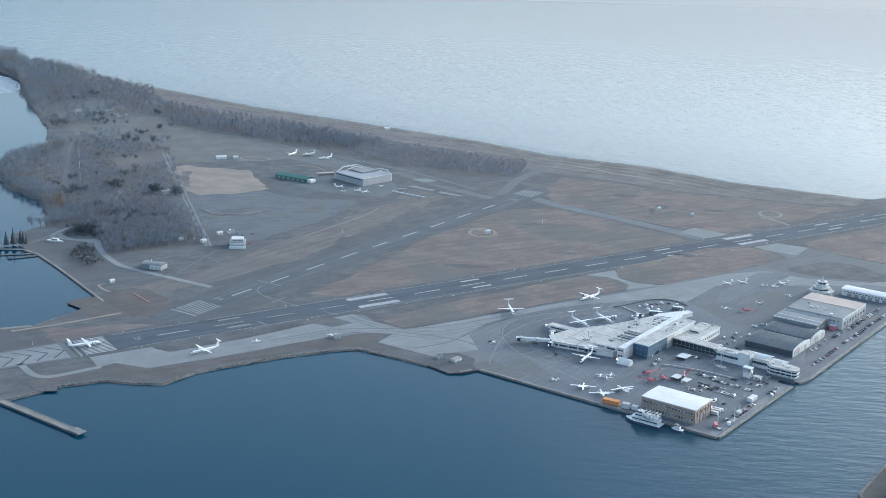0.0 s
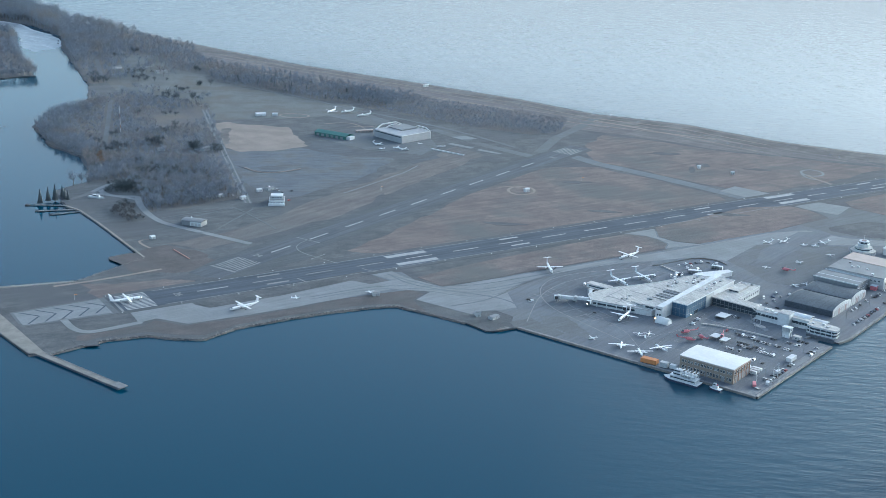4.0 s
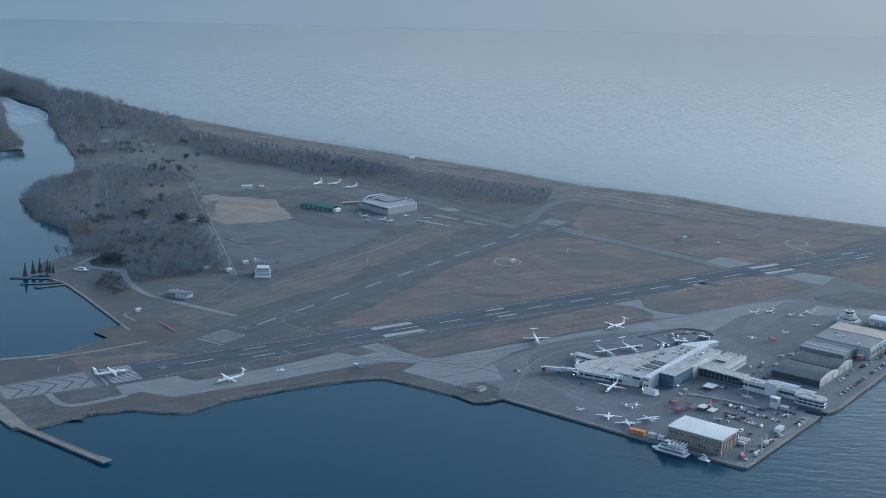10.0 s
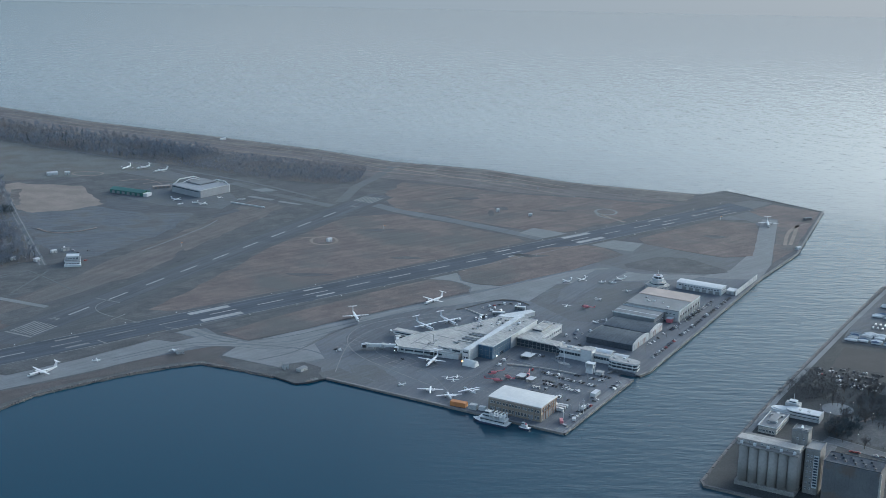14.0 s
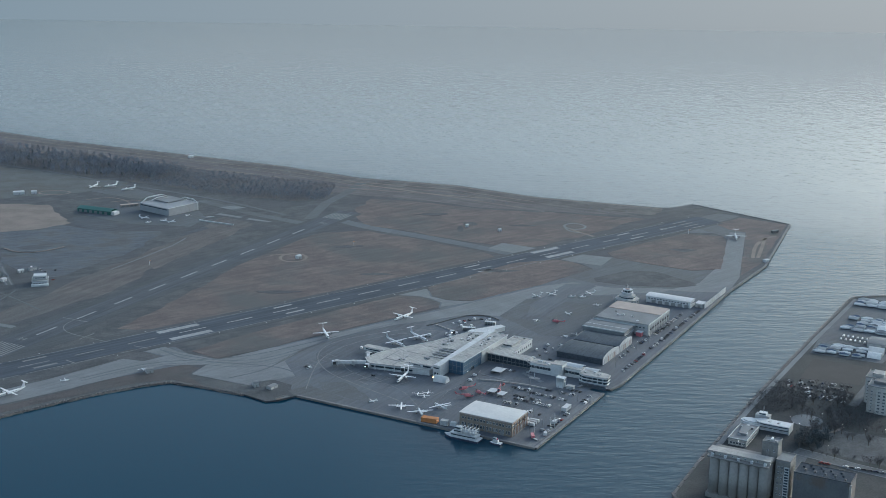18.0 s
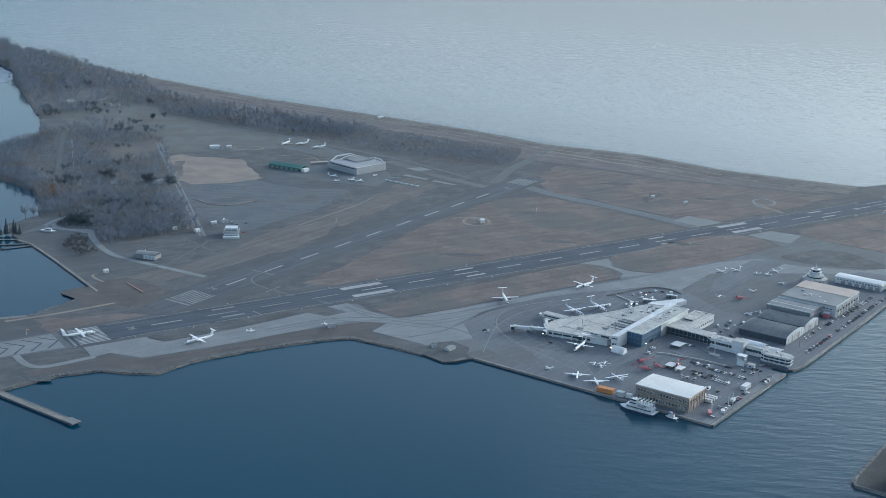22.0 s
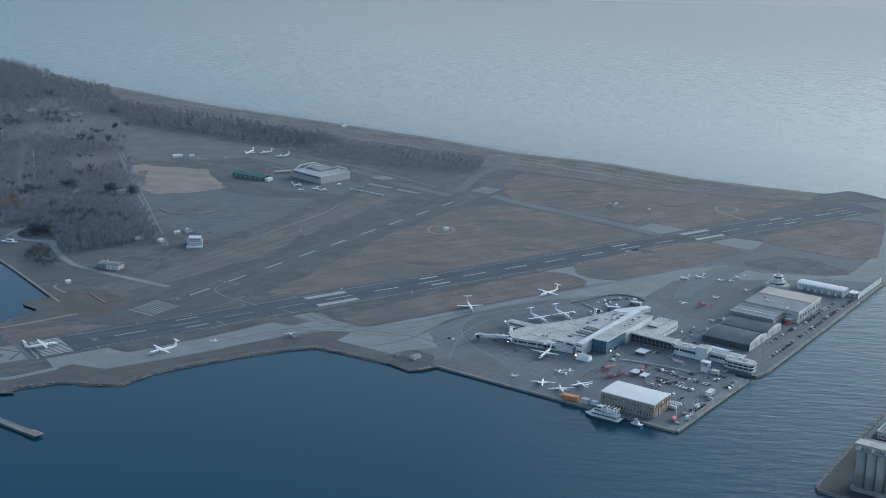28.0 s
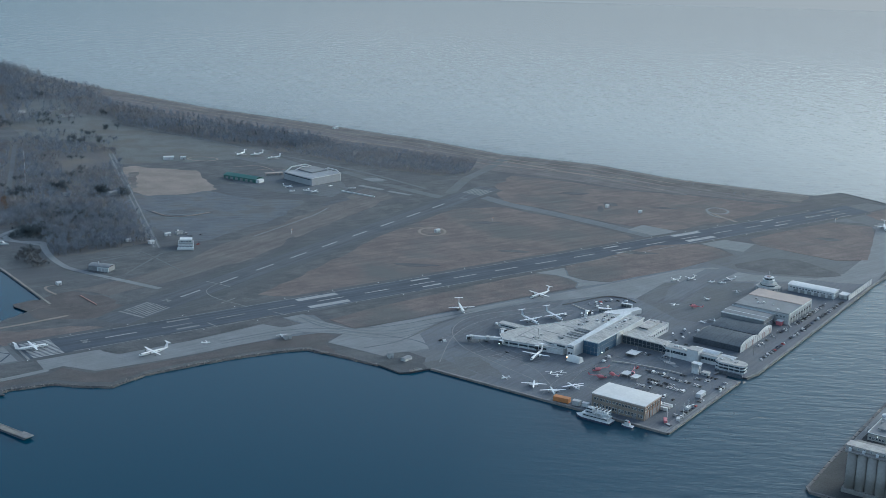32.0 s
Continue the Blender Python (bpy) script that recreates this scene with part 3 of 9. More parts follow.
for line, width in (([(-857, 2154), (-804, 2007), (-770, 1911), (-727, 1790)], 7), ([(-684, 1540), (-678, 1547), (-668, 1573), (-659, 1610), (-652, 1647), (-640, 1668)], 8), ([(-747, 2394), (-662, 2320), (-554, 2258), (-447, 2173), (-363, 2126), (-261, 2056), (-160, 1963)], 7),
                    ([(-517, 1151), (-495, 1125), (-479, 1121), (-461, 1137), (-441, 1157)], 7), ([(-563, 1237), (-519, 1271), (-476, 1313)], 4), ([(-51, 2186), (4, 2152), (58, 2116), (137, 2089)], 5),
                    ([(-690, 2470), (-555, 2401), (-397, 2333), (-270, 2280), (-189, 2238)], 5), ([(-161, 1729), (-143, 1736), (-124, 1727)], 3), ([(285, 1838), (262, 1868), (252, 1888)], 4),
                    ([(-894, 2362), (-872, 2392), (-835, 2436)], 6), ([(-1030, 2527), (-990, 2440), (-949, 2339)], 8), ([(-522, 1415), (-535, 1405), (-527, 1392), (-512, 1380)], 3), ([(-540, 1496), (-516, 1521), (-493, 1537), (-470, 1560)], 2.4), ([(-470, 1560), (-430, 1520), (-395, 1480)], 2.2), ([(-548, 1400), (-500, 1432), (-450, 1470)], 1.8)):
    band("lane", round_line(line), width, 0.15, M_WORN if width < 2.5 else M_SAND if width < 6 else M_CONC if line[0][1] < 1200 else M_WORN, "pale narrow gravel lane through the grass", "lane")
for line, width in (LOOP_A, 7), (LOOP_B, 7), (PATH_E, 3), (PATH_F, 2.5):
    band("lane", round_line(line), width, 0.16, M_CONC if width > 5 else M_WORN, "pale gravel lane near the docks", "lane")
band("road_beach", [(-123, 1938), (-104, 2044), (-80, 2106), (-51, 2204)], 16, 0.11, M_WORN, "old paved strip running to the beach", "road")
band("taxiway_south", [(-297, 2056), (-207, 1967), (-125, 1906)], 17, 0.12, M_WORN, "worn taxiway to the far hangar", "taxiway")
band("taxiway_link", [(-95, 1948), (-36, 1888), (43, 1834), (104, 1788), (165, 1738)], 20, 0.12, M_ASPHALT, "dark asphalt link between the runways", "taxiway")
sheet("paved_block", [(127, 1773), (149, 1803), (192, 1776), (161, 1747)], 0.16, M_CONC, "pale paved block beside the runway", "pavement")
sheet("paved_block", [(214, 1722), (245, 1746), (288, 1728), (268, 1687), (232, 1705)], 0.16, M_CONC, "pale paved block beside the runway", "pavement")
sheet("blast_pad", flat(RF, [(-95, -22), (-1, -26), (-1, 25), (-95, 22)]), 0.12, M_WORN, "worn grey blast pad before the threshold", "runway pad")
sheet("runway_end", [(451, 1965), (490, 1993), (519, 1976), (476, 1930), (470, 1922), (482, 1889), (502, 1873), (497, 1865), (474, 1848), (464, 1850), (436, 1896)], 0.13, M_WORN, "asphalt at the end of the runway", "runway pad")
sheet("old_pavement", flat(CF, [(-60, -30), (90, -45), (140, -20), (120, 30), (20, 28), (-30, 20)]), 0.13, M_SHOULDER, "patchy old asphalt before the cross runway", "pavement")
for cx, cy, r in ((261, 1903, 15), (-130, 1718, 17)):
    circle = [(cx + r * math.cos(a), cy + r * math.sin(a) * 1.2) for a in np.linspace(0, 2 * math.pi, 25)]
    band("lane", circle, 3.6, 0.15, M_SAND if cx < 0 else M_CONC, "pale circular gravel lane in the meadow", "lane")

band("lane", round_line([(246, 1905), (247, 1880), (256, 1868), (266, 1863), (280, 1841)]), 3.4, 0.145, M_CONC, "pale gravel lane from the runway to its loop", "lane")
band("lane", [(397, 1810), (424, 1793), (452, 1785)], 1.6, 0.15, M_CONC, "faint pale gravel track in the dead grass", "lane")

sheet("runway_shoulder", flat(RF, [(-2, -30), (1210, -30), (1210, 30), (-2, 30)]), 0.17, M_SHOULDER, "grey shoulder of the main runway", "runway")
runway = sheet("runway", flat(RF, [(0, -23), (1215, -23), (1215, 23), (0, 23)]), 0.2, M_RUNWAY, "long dark asphalt main runway", "runway")
sheet("runway_cross_shoulder", flat(CF, [(60, -30), (745, -24), (745, 24), (60, 30)]), 0.15, M_SHOULDER, "old grey shoulder of the cross runway", "runway")
cross = sheet("runway_cross", flat(CF, [(-30, -19), (748, -16), (748, 16), (-30, 19)]), 0.18, M_CROSSRUN, "dark asphalt cross runway", "runway")


def marks(parent, m, rects, material, name="runway_marking"):
    """Painted rectangles (x0, y0, x1, y1) in the frame m, each a piece of the runway."""
    for x0, y0, x1, y1 in rects:
        bm = prism(bmesh.new(), flat(m, [(x0, y0), (x1, y0), (x1, y1), (x0, y1)]), 0.2, 0.235)
        bm.normal_update()
        part(name, bm, material, parent)


main_marks = [(1, -24, 3.5, 24)] + [(7, v - 1.1, 37, v + 1.1) for v in np.linspace(-21, 21, 12)]
main_marks += [(1148, v - 1.1, 1178, v + 1.1) for v in np.linspace(-21, 21, 12)[::3]]
main_marks += [(308, 10, 358, 18), (308, -18, 358, -10), (866, 12, 915, 20), (866, -16, 915, -8)]
for u in (157, 456, 746, 1031):
    main_marks += [(u, 12.5, u + 25, 16), (u, -13, u + 25, -9.5)]
main_marks += [(u, -0.9, u + 33, 0.9) for u in range(86, 1130, 60)]
strong = [q for q in main_marks if q[2] - q[0] >= 25 and not 120 < q[0] < 300 and q[0] < 1140]
marks(runway, RF, strong, M_PAINT)
marks(runway, RF, [q for q in main_marks if q not in strong], M_PAINTW)
marks(runway, RF, [(u, v - 0.5, u + 94, v + 0.5) for u in range(45, 1140, 100) for v in (-21.8, 21.8)], M_PAINTW, "runway_edge_line")
cross_marks = [(0, -18, 3, 18)] + [(6, v - 1.1, 42, v + 1.1) for v in np.linspace(-15, 15, 8)] + [(695, v - 1.3, 730, v + 1.3) for v in np.linspace(-14, 14, 7)]
cross_marks += [(u, -1.1, u + 32, 1.1) for u in range(76, 640, 64)]
marks(cross, CF, cross_marks[16:], M_PAINT)
marks(cross, CF, cross_marks[:16], M_PAINTW)
for (u, v, digits, fr, own) in ((62, -9, "26", RF, runway), (1115, 9, "08", RF, runway), (55, -5, "24", CF, cross), (668, 5, "06", CF, cross)):
    text = bpy.data.curves.new("runway_number", "FONT")
    text.body, text.size, text.align_x = digits, 11, "CENTER"
    text.materials.append(M_PAINTW)
    ob = new("runway_number", text)
    ob.matrix_world = fr @ pose(u, v + 9 if u < 500 else v - 9, 0.25, 0, 0, -90 if u < 500 else 90)
    ob.parent = own

pad = sheet("chevron_pad", flat(RF, [(-92, -18), (-8, -22), (-8, 22), (-92, 18)]), 0.15, M_CONC, "pale pad with worn chevrons", "runway pad")
for u in (-88, -72, -56, -40, -24):
    for sgn in (1, -1):
        bm = prism(bmesh.new(), flat(RF, [(u, sgn * 17), (u + 2.4, sgn * 17), (u + 17, 0), (u + 14.6, 0)]), 0.15, 0.19)
        bm.normal_update()
        part("chevron", bm, M_RUNWAY, pad)

for pts, w in (([(-365, 1454), (-334, 1438)], 1.2), ([(-330, 1378), (-319, 1398)], 1.4), (round_line([(-351, 1445), (-358, 1426), (-353, 1407), (-337, 1392), (-321, 1383), (-298, 1369)]), 0.8), ([(-329, 1312), (-316, 1301)], 1.4), ([(-269, 1357), (-253, 1349)], 1.0)):
    bm = prism(bmesh.new(), strip(pts, w), 0.18, 0.245)
    bm.normal_update()
    part("lead_in_line", bm, M_PAINTW, cross)

M_STANDS = mat("oily_asphalt", (0.066, 0.079, 0.096), 0.9, (0.094, 0.106, 0.124), 0.03, 0.3, 0.5, third=(0.08, 0.089, 0.103), tscale=0.05, streak=(60, 45, 3, 0.16), grit=0.18)
soft_sheet("apron_stands", [(-79, 1336), (-59, 1393), (3, 1447), (40, 1462), (30, 1420), (-8, 1375), (-30, 1340), (-40, 1300), (-20, 1275), (20, 1255), (12, 1240), (-35, 1253), (-70, 1272)], 0.118, M_STANDS, "dark oil-stained aircraft stands beside the concourse", "apron", 10, 2.0)
soft_sheet("apron_dust", [(-72, 1249), (-46, 1251), (-35, 1235), (-14, 1194), (-42, 1206), (-65, 1223)], 0.122, M_WORN, "pale dusty patch of apron near the quay", "apron", 8, 2.0)
sheet("apron_strip", [(141, 1457), (181, 1535), (207, 1540), (166, 1451)], 0.137, M_STANDS, "long darker strip of newer asphalt on the apron", "apron")

# paint on the apron: stand lines, lead-in lines, patches of newer asphalt
pav = bpy.data.objects["pavement"]


def apron_paint(pts, width, material=None, z=0.16):
    bm = prism(bmesh.new(), strip(flat(FR, pts), width), z - 0.03, z)
    bm.normal_update()
    part("painted_line", bm, material or M_PAINTW, pav)


for s in (196, 214, 232, 250):
    apron_paint([(s, 262), (s + 12, 222)], 0.9)
for w in (176, 196, 214, 232):
    apron_paint([(62, w + 8), (88, w)], 0.9)
apron_paint(round_line([(20, 250), (60, 270), (95, 285), (140, 290), (190, 275), (262, 228), (300, 215)]), 0.8)
apron_paint(round_line([(30, 130), (70, 175), (80, 240), (110, 268)]), 0.6)
for s in (52, 70, 88, 106, 124):
    apron_paint([(s, 22), (s, 118)], 0.35)
for k in range(26):
    apron_paint([(215 + k * 8, 4), (217 + k * 8, 9)], 0.3)
bm = prism(bmesh.new(), [(150, 1462), (172, 1480), (248, 1592), (236, 1604), (211, 1600), (160, 1514)], 0.1, 0.17)
bm.normal_update()
part("asphalt_patch", bm, M_ASPHALT, pav, "darker newer asphalt patch")
bm = prism(bmesh.new(), flat(FR, [(0, 205), (18, 205), (30, 252), (8, 262), (0, 250)]), 0.1, 0.15)
bm.normal_update()
part("asphalt_patch", bm, M_WORN, pav, "grey concrete patch")

joint = bpy.data.objects["taxiway_joint"]
for k, line in enumerate(([(-300, 1252), (-240, 1300), (-190, 1306), (-140, 1302), (-105, 1330), (-60, 1388), (0, 1436)], [(-302, 1258), (-244, 1306), (-192, 1314), (-146, 1326), (-110, 1352), (-60, 1392)], [(-236, 1342), (-214, 1318), (-178, 1306), (-140, 1300), (-108, 1290), (-92, 1270)],
                          [(-190, 1300), (-150, 1290), (-118, 1300), (-100, 1340), (-60, 1384)], [(-240, 1345), (-210, 1325), (-170, 1310), (-130, 1316), (-96, 1350), (-40, 1398)], [(-160, 1260), (-130, 1280), (-112, 1310), (-90, 1350)])):
    bm = prism(bmesh.new(), strip(round_line(line, 3), 1.0 + 0.5 * (k % 3)), 0.15, 0.185)
    bm.normal_update()
    bmesh.ops.triangulate(bm, faces=bm.faces[:])
    part("tyre_mark", bm, M_WORN if k % 2 else M_ASPHALT, joint, "dark curved tyre mark")

M_DUNE = mat("dune_grass", (0.128, 0.12, 0.124), 0.95, (0.076, 0.073, 0.078), 0.03, 0.15, 0.5, third=(0.1, 0.098, 0.104), tscale=0.012, streak=(-30, 90, 8, 0.25), grit=0.3)
# brown dune grass with faint tracks between the tree belt and the beach
DUNE = [(-900, 2700), (-640, 2540), (-359, 2392), (-191, 2300), (-52, 2205), (97, 2155), (227, 2068), (312, 2036), (372, 1965), (258, 1995), (133, 2022), (22, 2075), (-90, 2120), (-190, 2200), (-400, 2310), (-640, 2420), (-800, 2520)]
soft_sheet("dune_grass", DUNE, 0.042, M_DUNE, "flattened brown dune grass behind the beach", "grass", 22, 6)
for k, (dx, dy, w) in enumerate(((10, 26, 3.0), (20, 46, 2.2), (32, 70, 2.5))):
    band("lane", ragged([(-800 - dx, 2665 - dy), (-640 - dx, 2568 - dy), (-359 - dx, 2420 - dy), (-191 - dx, 2329 - dy), (-52 - dx, 2230 - dy), (97 - dx, 2182 - dy), (227 - dx, 2093 - dy)], 40, 2.5, 60 + k), w, 0.16, M_SAND, "faint sandy track along the beach", "lane")
# dark burnt or boggy patches in the meadows
for k, (x, y, rx, ry) in enumerate(((-65, 1776, 15, 9), (-46, 1781, 6, 4), (110, 1914, 12, 10), (95, 1885, 4, 26), (-20, 1640, 24, 7), (-140, 1560, 30, 8), (60, 1975, 28, 9), (190, 1905, 22, 7), (-300, 1640, 9, 30), (-215, 1990, 26, 8), (390, 1770, 18, 8), (-430, 1290, 26, 9), (-470, 1095, 16, 7), (130, 1660, 26, 8))):
    gp = random.Random(90 + k)
    pts = [(x + rx * math.cos(a) * gp.uniform(0.55, 1.2), y + ry * math.sin(a) * gp.uniform(0.55, 1.2)) for a in np.linspace(0, 2 * math.pi, 15)[:-1]]
    sheet("bog_patch", pts, 0.235, M_GRASS, "dark boggy patch in the dead grass", "grass")

# beach along the far shore, a pale strip of wet sand at the water
OUTER = [(-1050, 2866), (-935, 2772), (-640, 2568), (-359, 2420), (-191, 2329), (-52, 2230), (97, 2182), (227, 2093), (312, 2061), (410, 2020)]
soft_sheet("beach", OUTER + [(x - 18, y - 42) for x, y in OUTER[::-1]], 0.05, M_BEACH, "narrow pale beach with driftwood along the far shore", "beach", 12, 3)
band("wet_sand", ragged(OUTER, 18, 1.6, 44), 4.5, 0.12, M_SAND, "pale strip of sand at the water's edge", "beach", 2)
sheet("sea_wall_walk", [(-760, 1262), (-648, 1205), (-634, 1208), (-499, 1068), (-510, 1061), (-631, 1172), (-762, 1268)], 0.4, M_WALLC, "pale concrete walkway on the sea wall", "sea wall", 3)
band("sea_wall_north", [(-640, 1210), (-549, 1256)], 5, 0.3, M_WALLC, "low concrete sea wall on the bay", "sea wall", 3)
band("sea_wall_bay", [(-507, 1347), (-600, 1457), (-646, 1508), (-670, 1523)], 2.5, 0.25, M_WALLC, "straight concrete sea wall on the bay", "sea wall", 4)
sheet("quay_corner_walk", flat(FR, [(2, 3), (2, 10), (150, 8), (150, 2)]), 0.18, M_CONC, "pale concrete strip along the quay", "pavement")

# quays: coping blocks on a concrete wall
def quay(name, line, step, label, cope=None):
    wall = band(name, line, 2.2, 0.3, M_WALLC, label, "quay wall", 5)
    block = box(bmesh.new(), -step / 2 + 0.06, -1.3, 0, step / 2 - 0.06, 1.3, 0.3)
    bmesh.ops.bevel(block, geom=[e for e in block.edges if all(v.co.z > 0.2 for v in e.verts)], offset=0.08, segments=1, affect="EDGES")
    me = bpy.data.meshes.new("coping_block")
    block.to_mesh(me)
    block.free()
    me.materials.append(cope or M_COPING)
    for a, b in zip(line, line[1:]):
        a, b = Vector(a), Vector(b)
        n = max(1, int((b - a).length / step))
        turn = math.degrees(math.atan2(b.y - a.y, b.x - a.x))
        for i in range(n):
            p = a.lerp(b, (i + 0.5) / n)
            ob = new("coping_block", me)
            ob.matrix_world = pose(p.x, p.y, 0.3, 0, 0, turn)
            ob.parent = wall
    return wall


M_COPING = mat("coping_concrete", (0.2, 0.203, 0.208), 0.9, (0.133, 0.133, 0.136), 0.3, 1.5, 0.5, vary=0.12)
quay("quay_north", [(-90, 1213), (123, 1087)], 8, "concrete quay wall with pale coping along the harbour")
quay("quay_east", [(123, 1087)] + flat(FR, [(155, 0)]), 8, "concrete quay wall with pale coping at the car park")
quay("quay_channel", [(209, 1231), (221, 1244), (311, 1402), (408, 1575), (481, 1689), (580, 1924), (463, 2056)], 14, "long concrete quay wall along the channel")
quay("quay_slip", flat(FR, [(157, 27), (167, 26)]), 5, "concrete end wall of the ferry slip")
# the shade down in the slip is put in as a dark ramp
sheet("slip_ramp", flat(FR, [(156, 16), (168, 16), (168, 27), (156, 27)]), -0.8, M_SOIL, "ramp in the ferry slip, coloured dark to stand in for its shade", "ramp", 3)

# pier
pier = thing("pier", Matrix(), "long low concrete pier reaching into the harbour", "pier")
PIER = [(-504, 1066), (-404, 1006)]
part("deck", prism(bmesh.new(), strip(PIER, 7.5), 0.2, 0.7), M_WALLC, pier)
part("wall", prism(bmesh.new(), strip(PIER, 7), -5, 0.2), M_SOIL, pier, "dark wet pier wall")
part("cap", prism(bmesh.new(), strip([(-412, 1011), (-401, 1004.3)], 8.5), 0.7, 1.3), M_COPING, pier, "pale raised pier head")
part("edge_beam", prism(bmesh.new(), strip([(-500, 1066.9), (-410, 1012.9)], 0.6), 0.7, 1.0), M_COPING, pier)

# mainland shore
SHORE = flat(FR, [(-36, -200), (-36, -138), (-30, -134), (41, -131), (183, -129), (262, -129), (439, -131), (604, -134), (616, -137), (646, -172), (700, -250)])
mainland = prism(bmesh.new(), SHORE + flat(FR, [(800, -480)]) + [(1500, 1200), (1700, 500), (600, 500)] + flat(FR, [(-70, -330)]), -6, 0.3)
mainland.normal_update()
bmesh.ops.triangulate(mainland, faces=mainland.faces[:])
setting("mainland", mainland, M_SHOREG, "dark paved and weedy mainland shore", "ground")
M_OLDCOPE = mat("old_dark_coping", (0.12, 0.122, 0.124), 0.9, (0.07, 0.073, 0.077), 0.2, 1.2, 0.5, vary=0.2)
quay("quay_mainland", SHORE[:10], 12, "dark weathered quay wall of the mainland shore", M_OLDCOPE)
soft_sheet("park_lawn", flat(FR, [(176, -203), (179, -300), (112, -310), (117, -208)]), 0.34, M_GRASS, "dull brown park lawn", "lawn", 12, 2)
soft_sheet("dirt_lot", flat(FR, [(362, -150), (366, -206), (304, -209), (294, -153)]), 0.36, M_DIRT, "brown dirt lot behind the shore path", "dirt lot", 12, 1.5)
band("shore_path", flat(FR, [(60, -135), (183, -133), (262, -134), (439, -136), (607, -141)]), 5, 0.36, M_CONC, "pale path along the mainland shore", "path")
band("street", flat(FR, [(108, -196), (104, -222), (98, -250), (92, -330)]), 13, 0.42, M_WORN, "grey street beside the park", "street")
band("street", flat(FR, [(60, -205), (101, -203)]), 11, 0.4, M_WORN, "grey street beside the park", "street")
for off in (-7.2, 7.2):
    band("kerb", flat(FR, [(108 + off, -196), (104 + off, -222), (98 + off, -250), (92 + off, -330)]), 1.2, 0.5, M_CONC, "pale kerb along the street", "kerb")
band("street", flat(FR, [(243, -215), (300, -217), (330, -218)]), 9, 0.36, M_WORN, "grey street past the apartment block", "street")
sheet("round_plaza", [tuple((FR @ Vector((184 + 15 * math.cos(a), -187 + 14 * math.sin(a), 0))).xy) for a in np.linspace(0, 2 * math.pi, 33)[:-1]], 0.37, M_CONC, "round pale paved plaza in the park", "plaza")
band("path", round_line(flat(FR, [(168, -190), (158, -205), (168, -215), (185, -220)])), 3, 0.38, M_SAND, "pale curved park path", "path")
sheet("boat_yard", flat(FR, [(378, -142), (382, -215), (650, -240), (636, -172), (612, -142), (440, -138)]), 0.35, M_WORN, "grey paved boat storage yard", "yard")

# second island and spit on the bay
ISLET = [(-1067, 2330), (-1130, 2290), (-1210, 2282), (-1500, 2330), (-1600, 2900), (-1450, 2896), (-1330, 2795), (-1281, 2709), (-1180, 2500)]
bm = prism(bmesh.new(), jagged(ISLET, 18, 4, 9), -6, 0)
bm.normal_update()
bmesh.ops.triangulate(bm, faces=bm.faces[:])
setting("islet", bm, M_LITTER, "low wooded islet in the bay", "islet")


# thin ice in the narrows of the bay, with broken white edges
M_ICE = mat("thin_ice", (0.3, 0.33, 0.35), 0.35, (0.16, 0.19, 0.215), 0.03, 0.2, 0.55, third=(0.2, 0.23, 0.255), tscale=0.02, streak=(-35, 40, 6, 0.25))
M_ICEW = mat("white_ice_edge", (0.5, 0.52, 0.53), 0.6, (0.36, 0.38, 0.4), 0.1, 0.6, 0.5)
soft_sheet("ice", [(-1492, 2984), (-1386, 2944), (-1316, 2866), (-1206, 2760), (-1160, 2650), (-1180, 2585), (-1226, 2622), (-1290, 2752), (-1340, 2812), (-1386, 2886)], WATER + 0.1, M_ICE, "thin grey ice on the narrows of the bay", "ice", 14, 5)
for line, width in (([(-1488, 2985), (-1383, 2944), (-1312, 2860), (-1240, 2798)], 7), ([(-1379, 2877), (-1346, 2872)], 6), ([(-1353, 2839), (-1320, 2822), (-1288, 2815)], 7), ([(-1315, 2777), (-1285, 2787)], 6), ([(-1279, 2774), (-1250, 2757), (-1224, 2749)], 6),
                    ([(-1208, 2672), (-1180, 2650), (-1156, 2628)], 6), ([(-1270, 2707), (-1253, 2704)], 5), ([(-1196, 2743), (-1178, 2700), (-1162, 2661)], 5), ([(-1262, 2740), (-1236, 2716)], 4), ([(-1240, 2690), (-1212, 2700)], 4)):
    band("ice_edge", ragged(line, 8, 1.6, int(width + line[0][1])), width, WATER + 0.2, M_ICEW, "broken white edge of an ice sheet", "ice", 0.3)


# ---- buildings ----
M_GLASS = mat("dark_glass", (0.035, 0.05, 0.064), 0.12, (0.05, 0.064, 0.08), 0.2, 1.0, 0.5, spec=0.8)
M_FRAMEW = mat("white_frame", (0.56, 0.58, 0.59), 0.55, (0.46, 0.48, 0.49), 0.3, 2.0, 0.5)
M_ROOFW = mat("white_membrane_roof", (0.6, 0.62, 0.63), 0.7, (0.42, 0.44, 0.45), 0.06, 0.5, 0.5, third=(0.5, 0.515, 0.52), tscale=0.05, grit=0.1)
M_ROOFH = mat("clean_white_roof", (0.6, 0.6, 0.585), 0.75, (0.5, 0.505, 0.5), 0.05, 0.4, 0.5)
M_ROOFT = mat("terminal_roof", (0.4, 0.395, 0.375), 0.8, (0.27, 0.275, 0.27), 0.08, 0.5, 0.5, third=(0.33, 0.325, 0.31), tscale=0.05, streak=(60, 14, 2.5, 0.2), grit=0.15)
M_ROOFD = mat("dark_roof", (0.0775, 0.0903, 0.108), 0.92, (0.0425, 0.0537, 0.0684), 0.08, 0.8, 0.5, spec=0.15, grit=0.2)
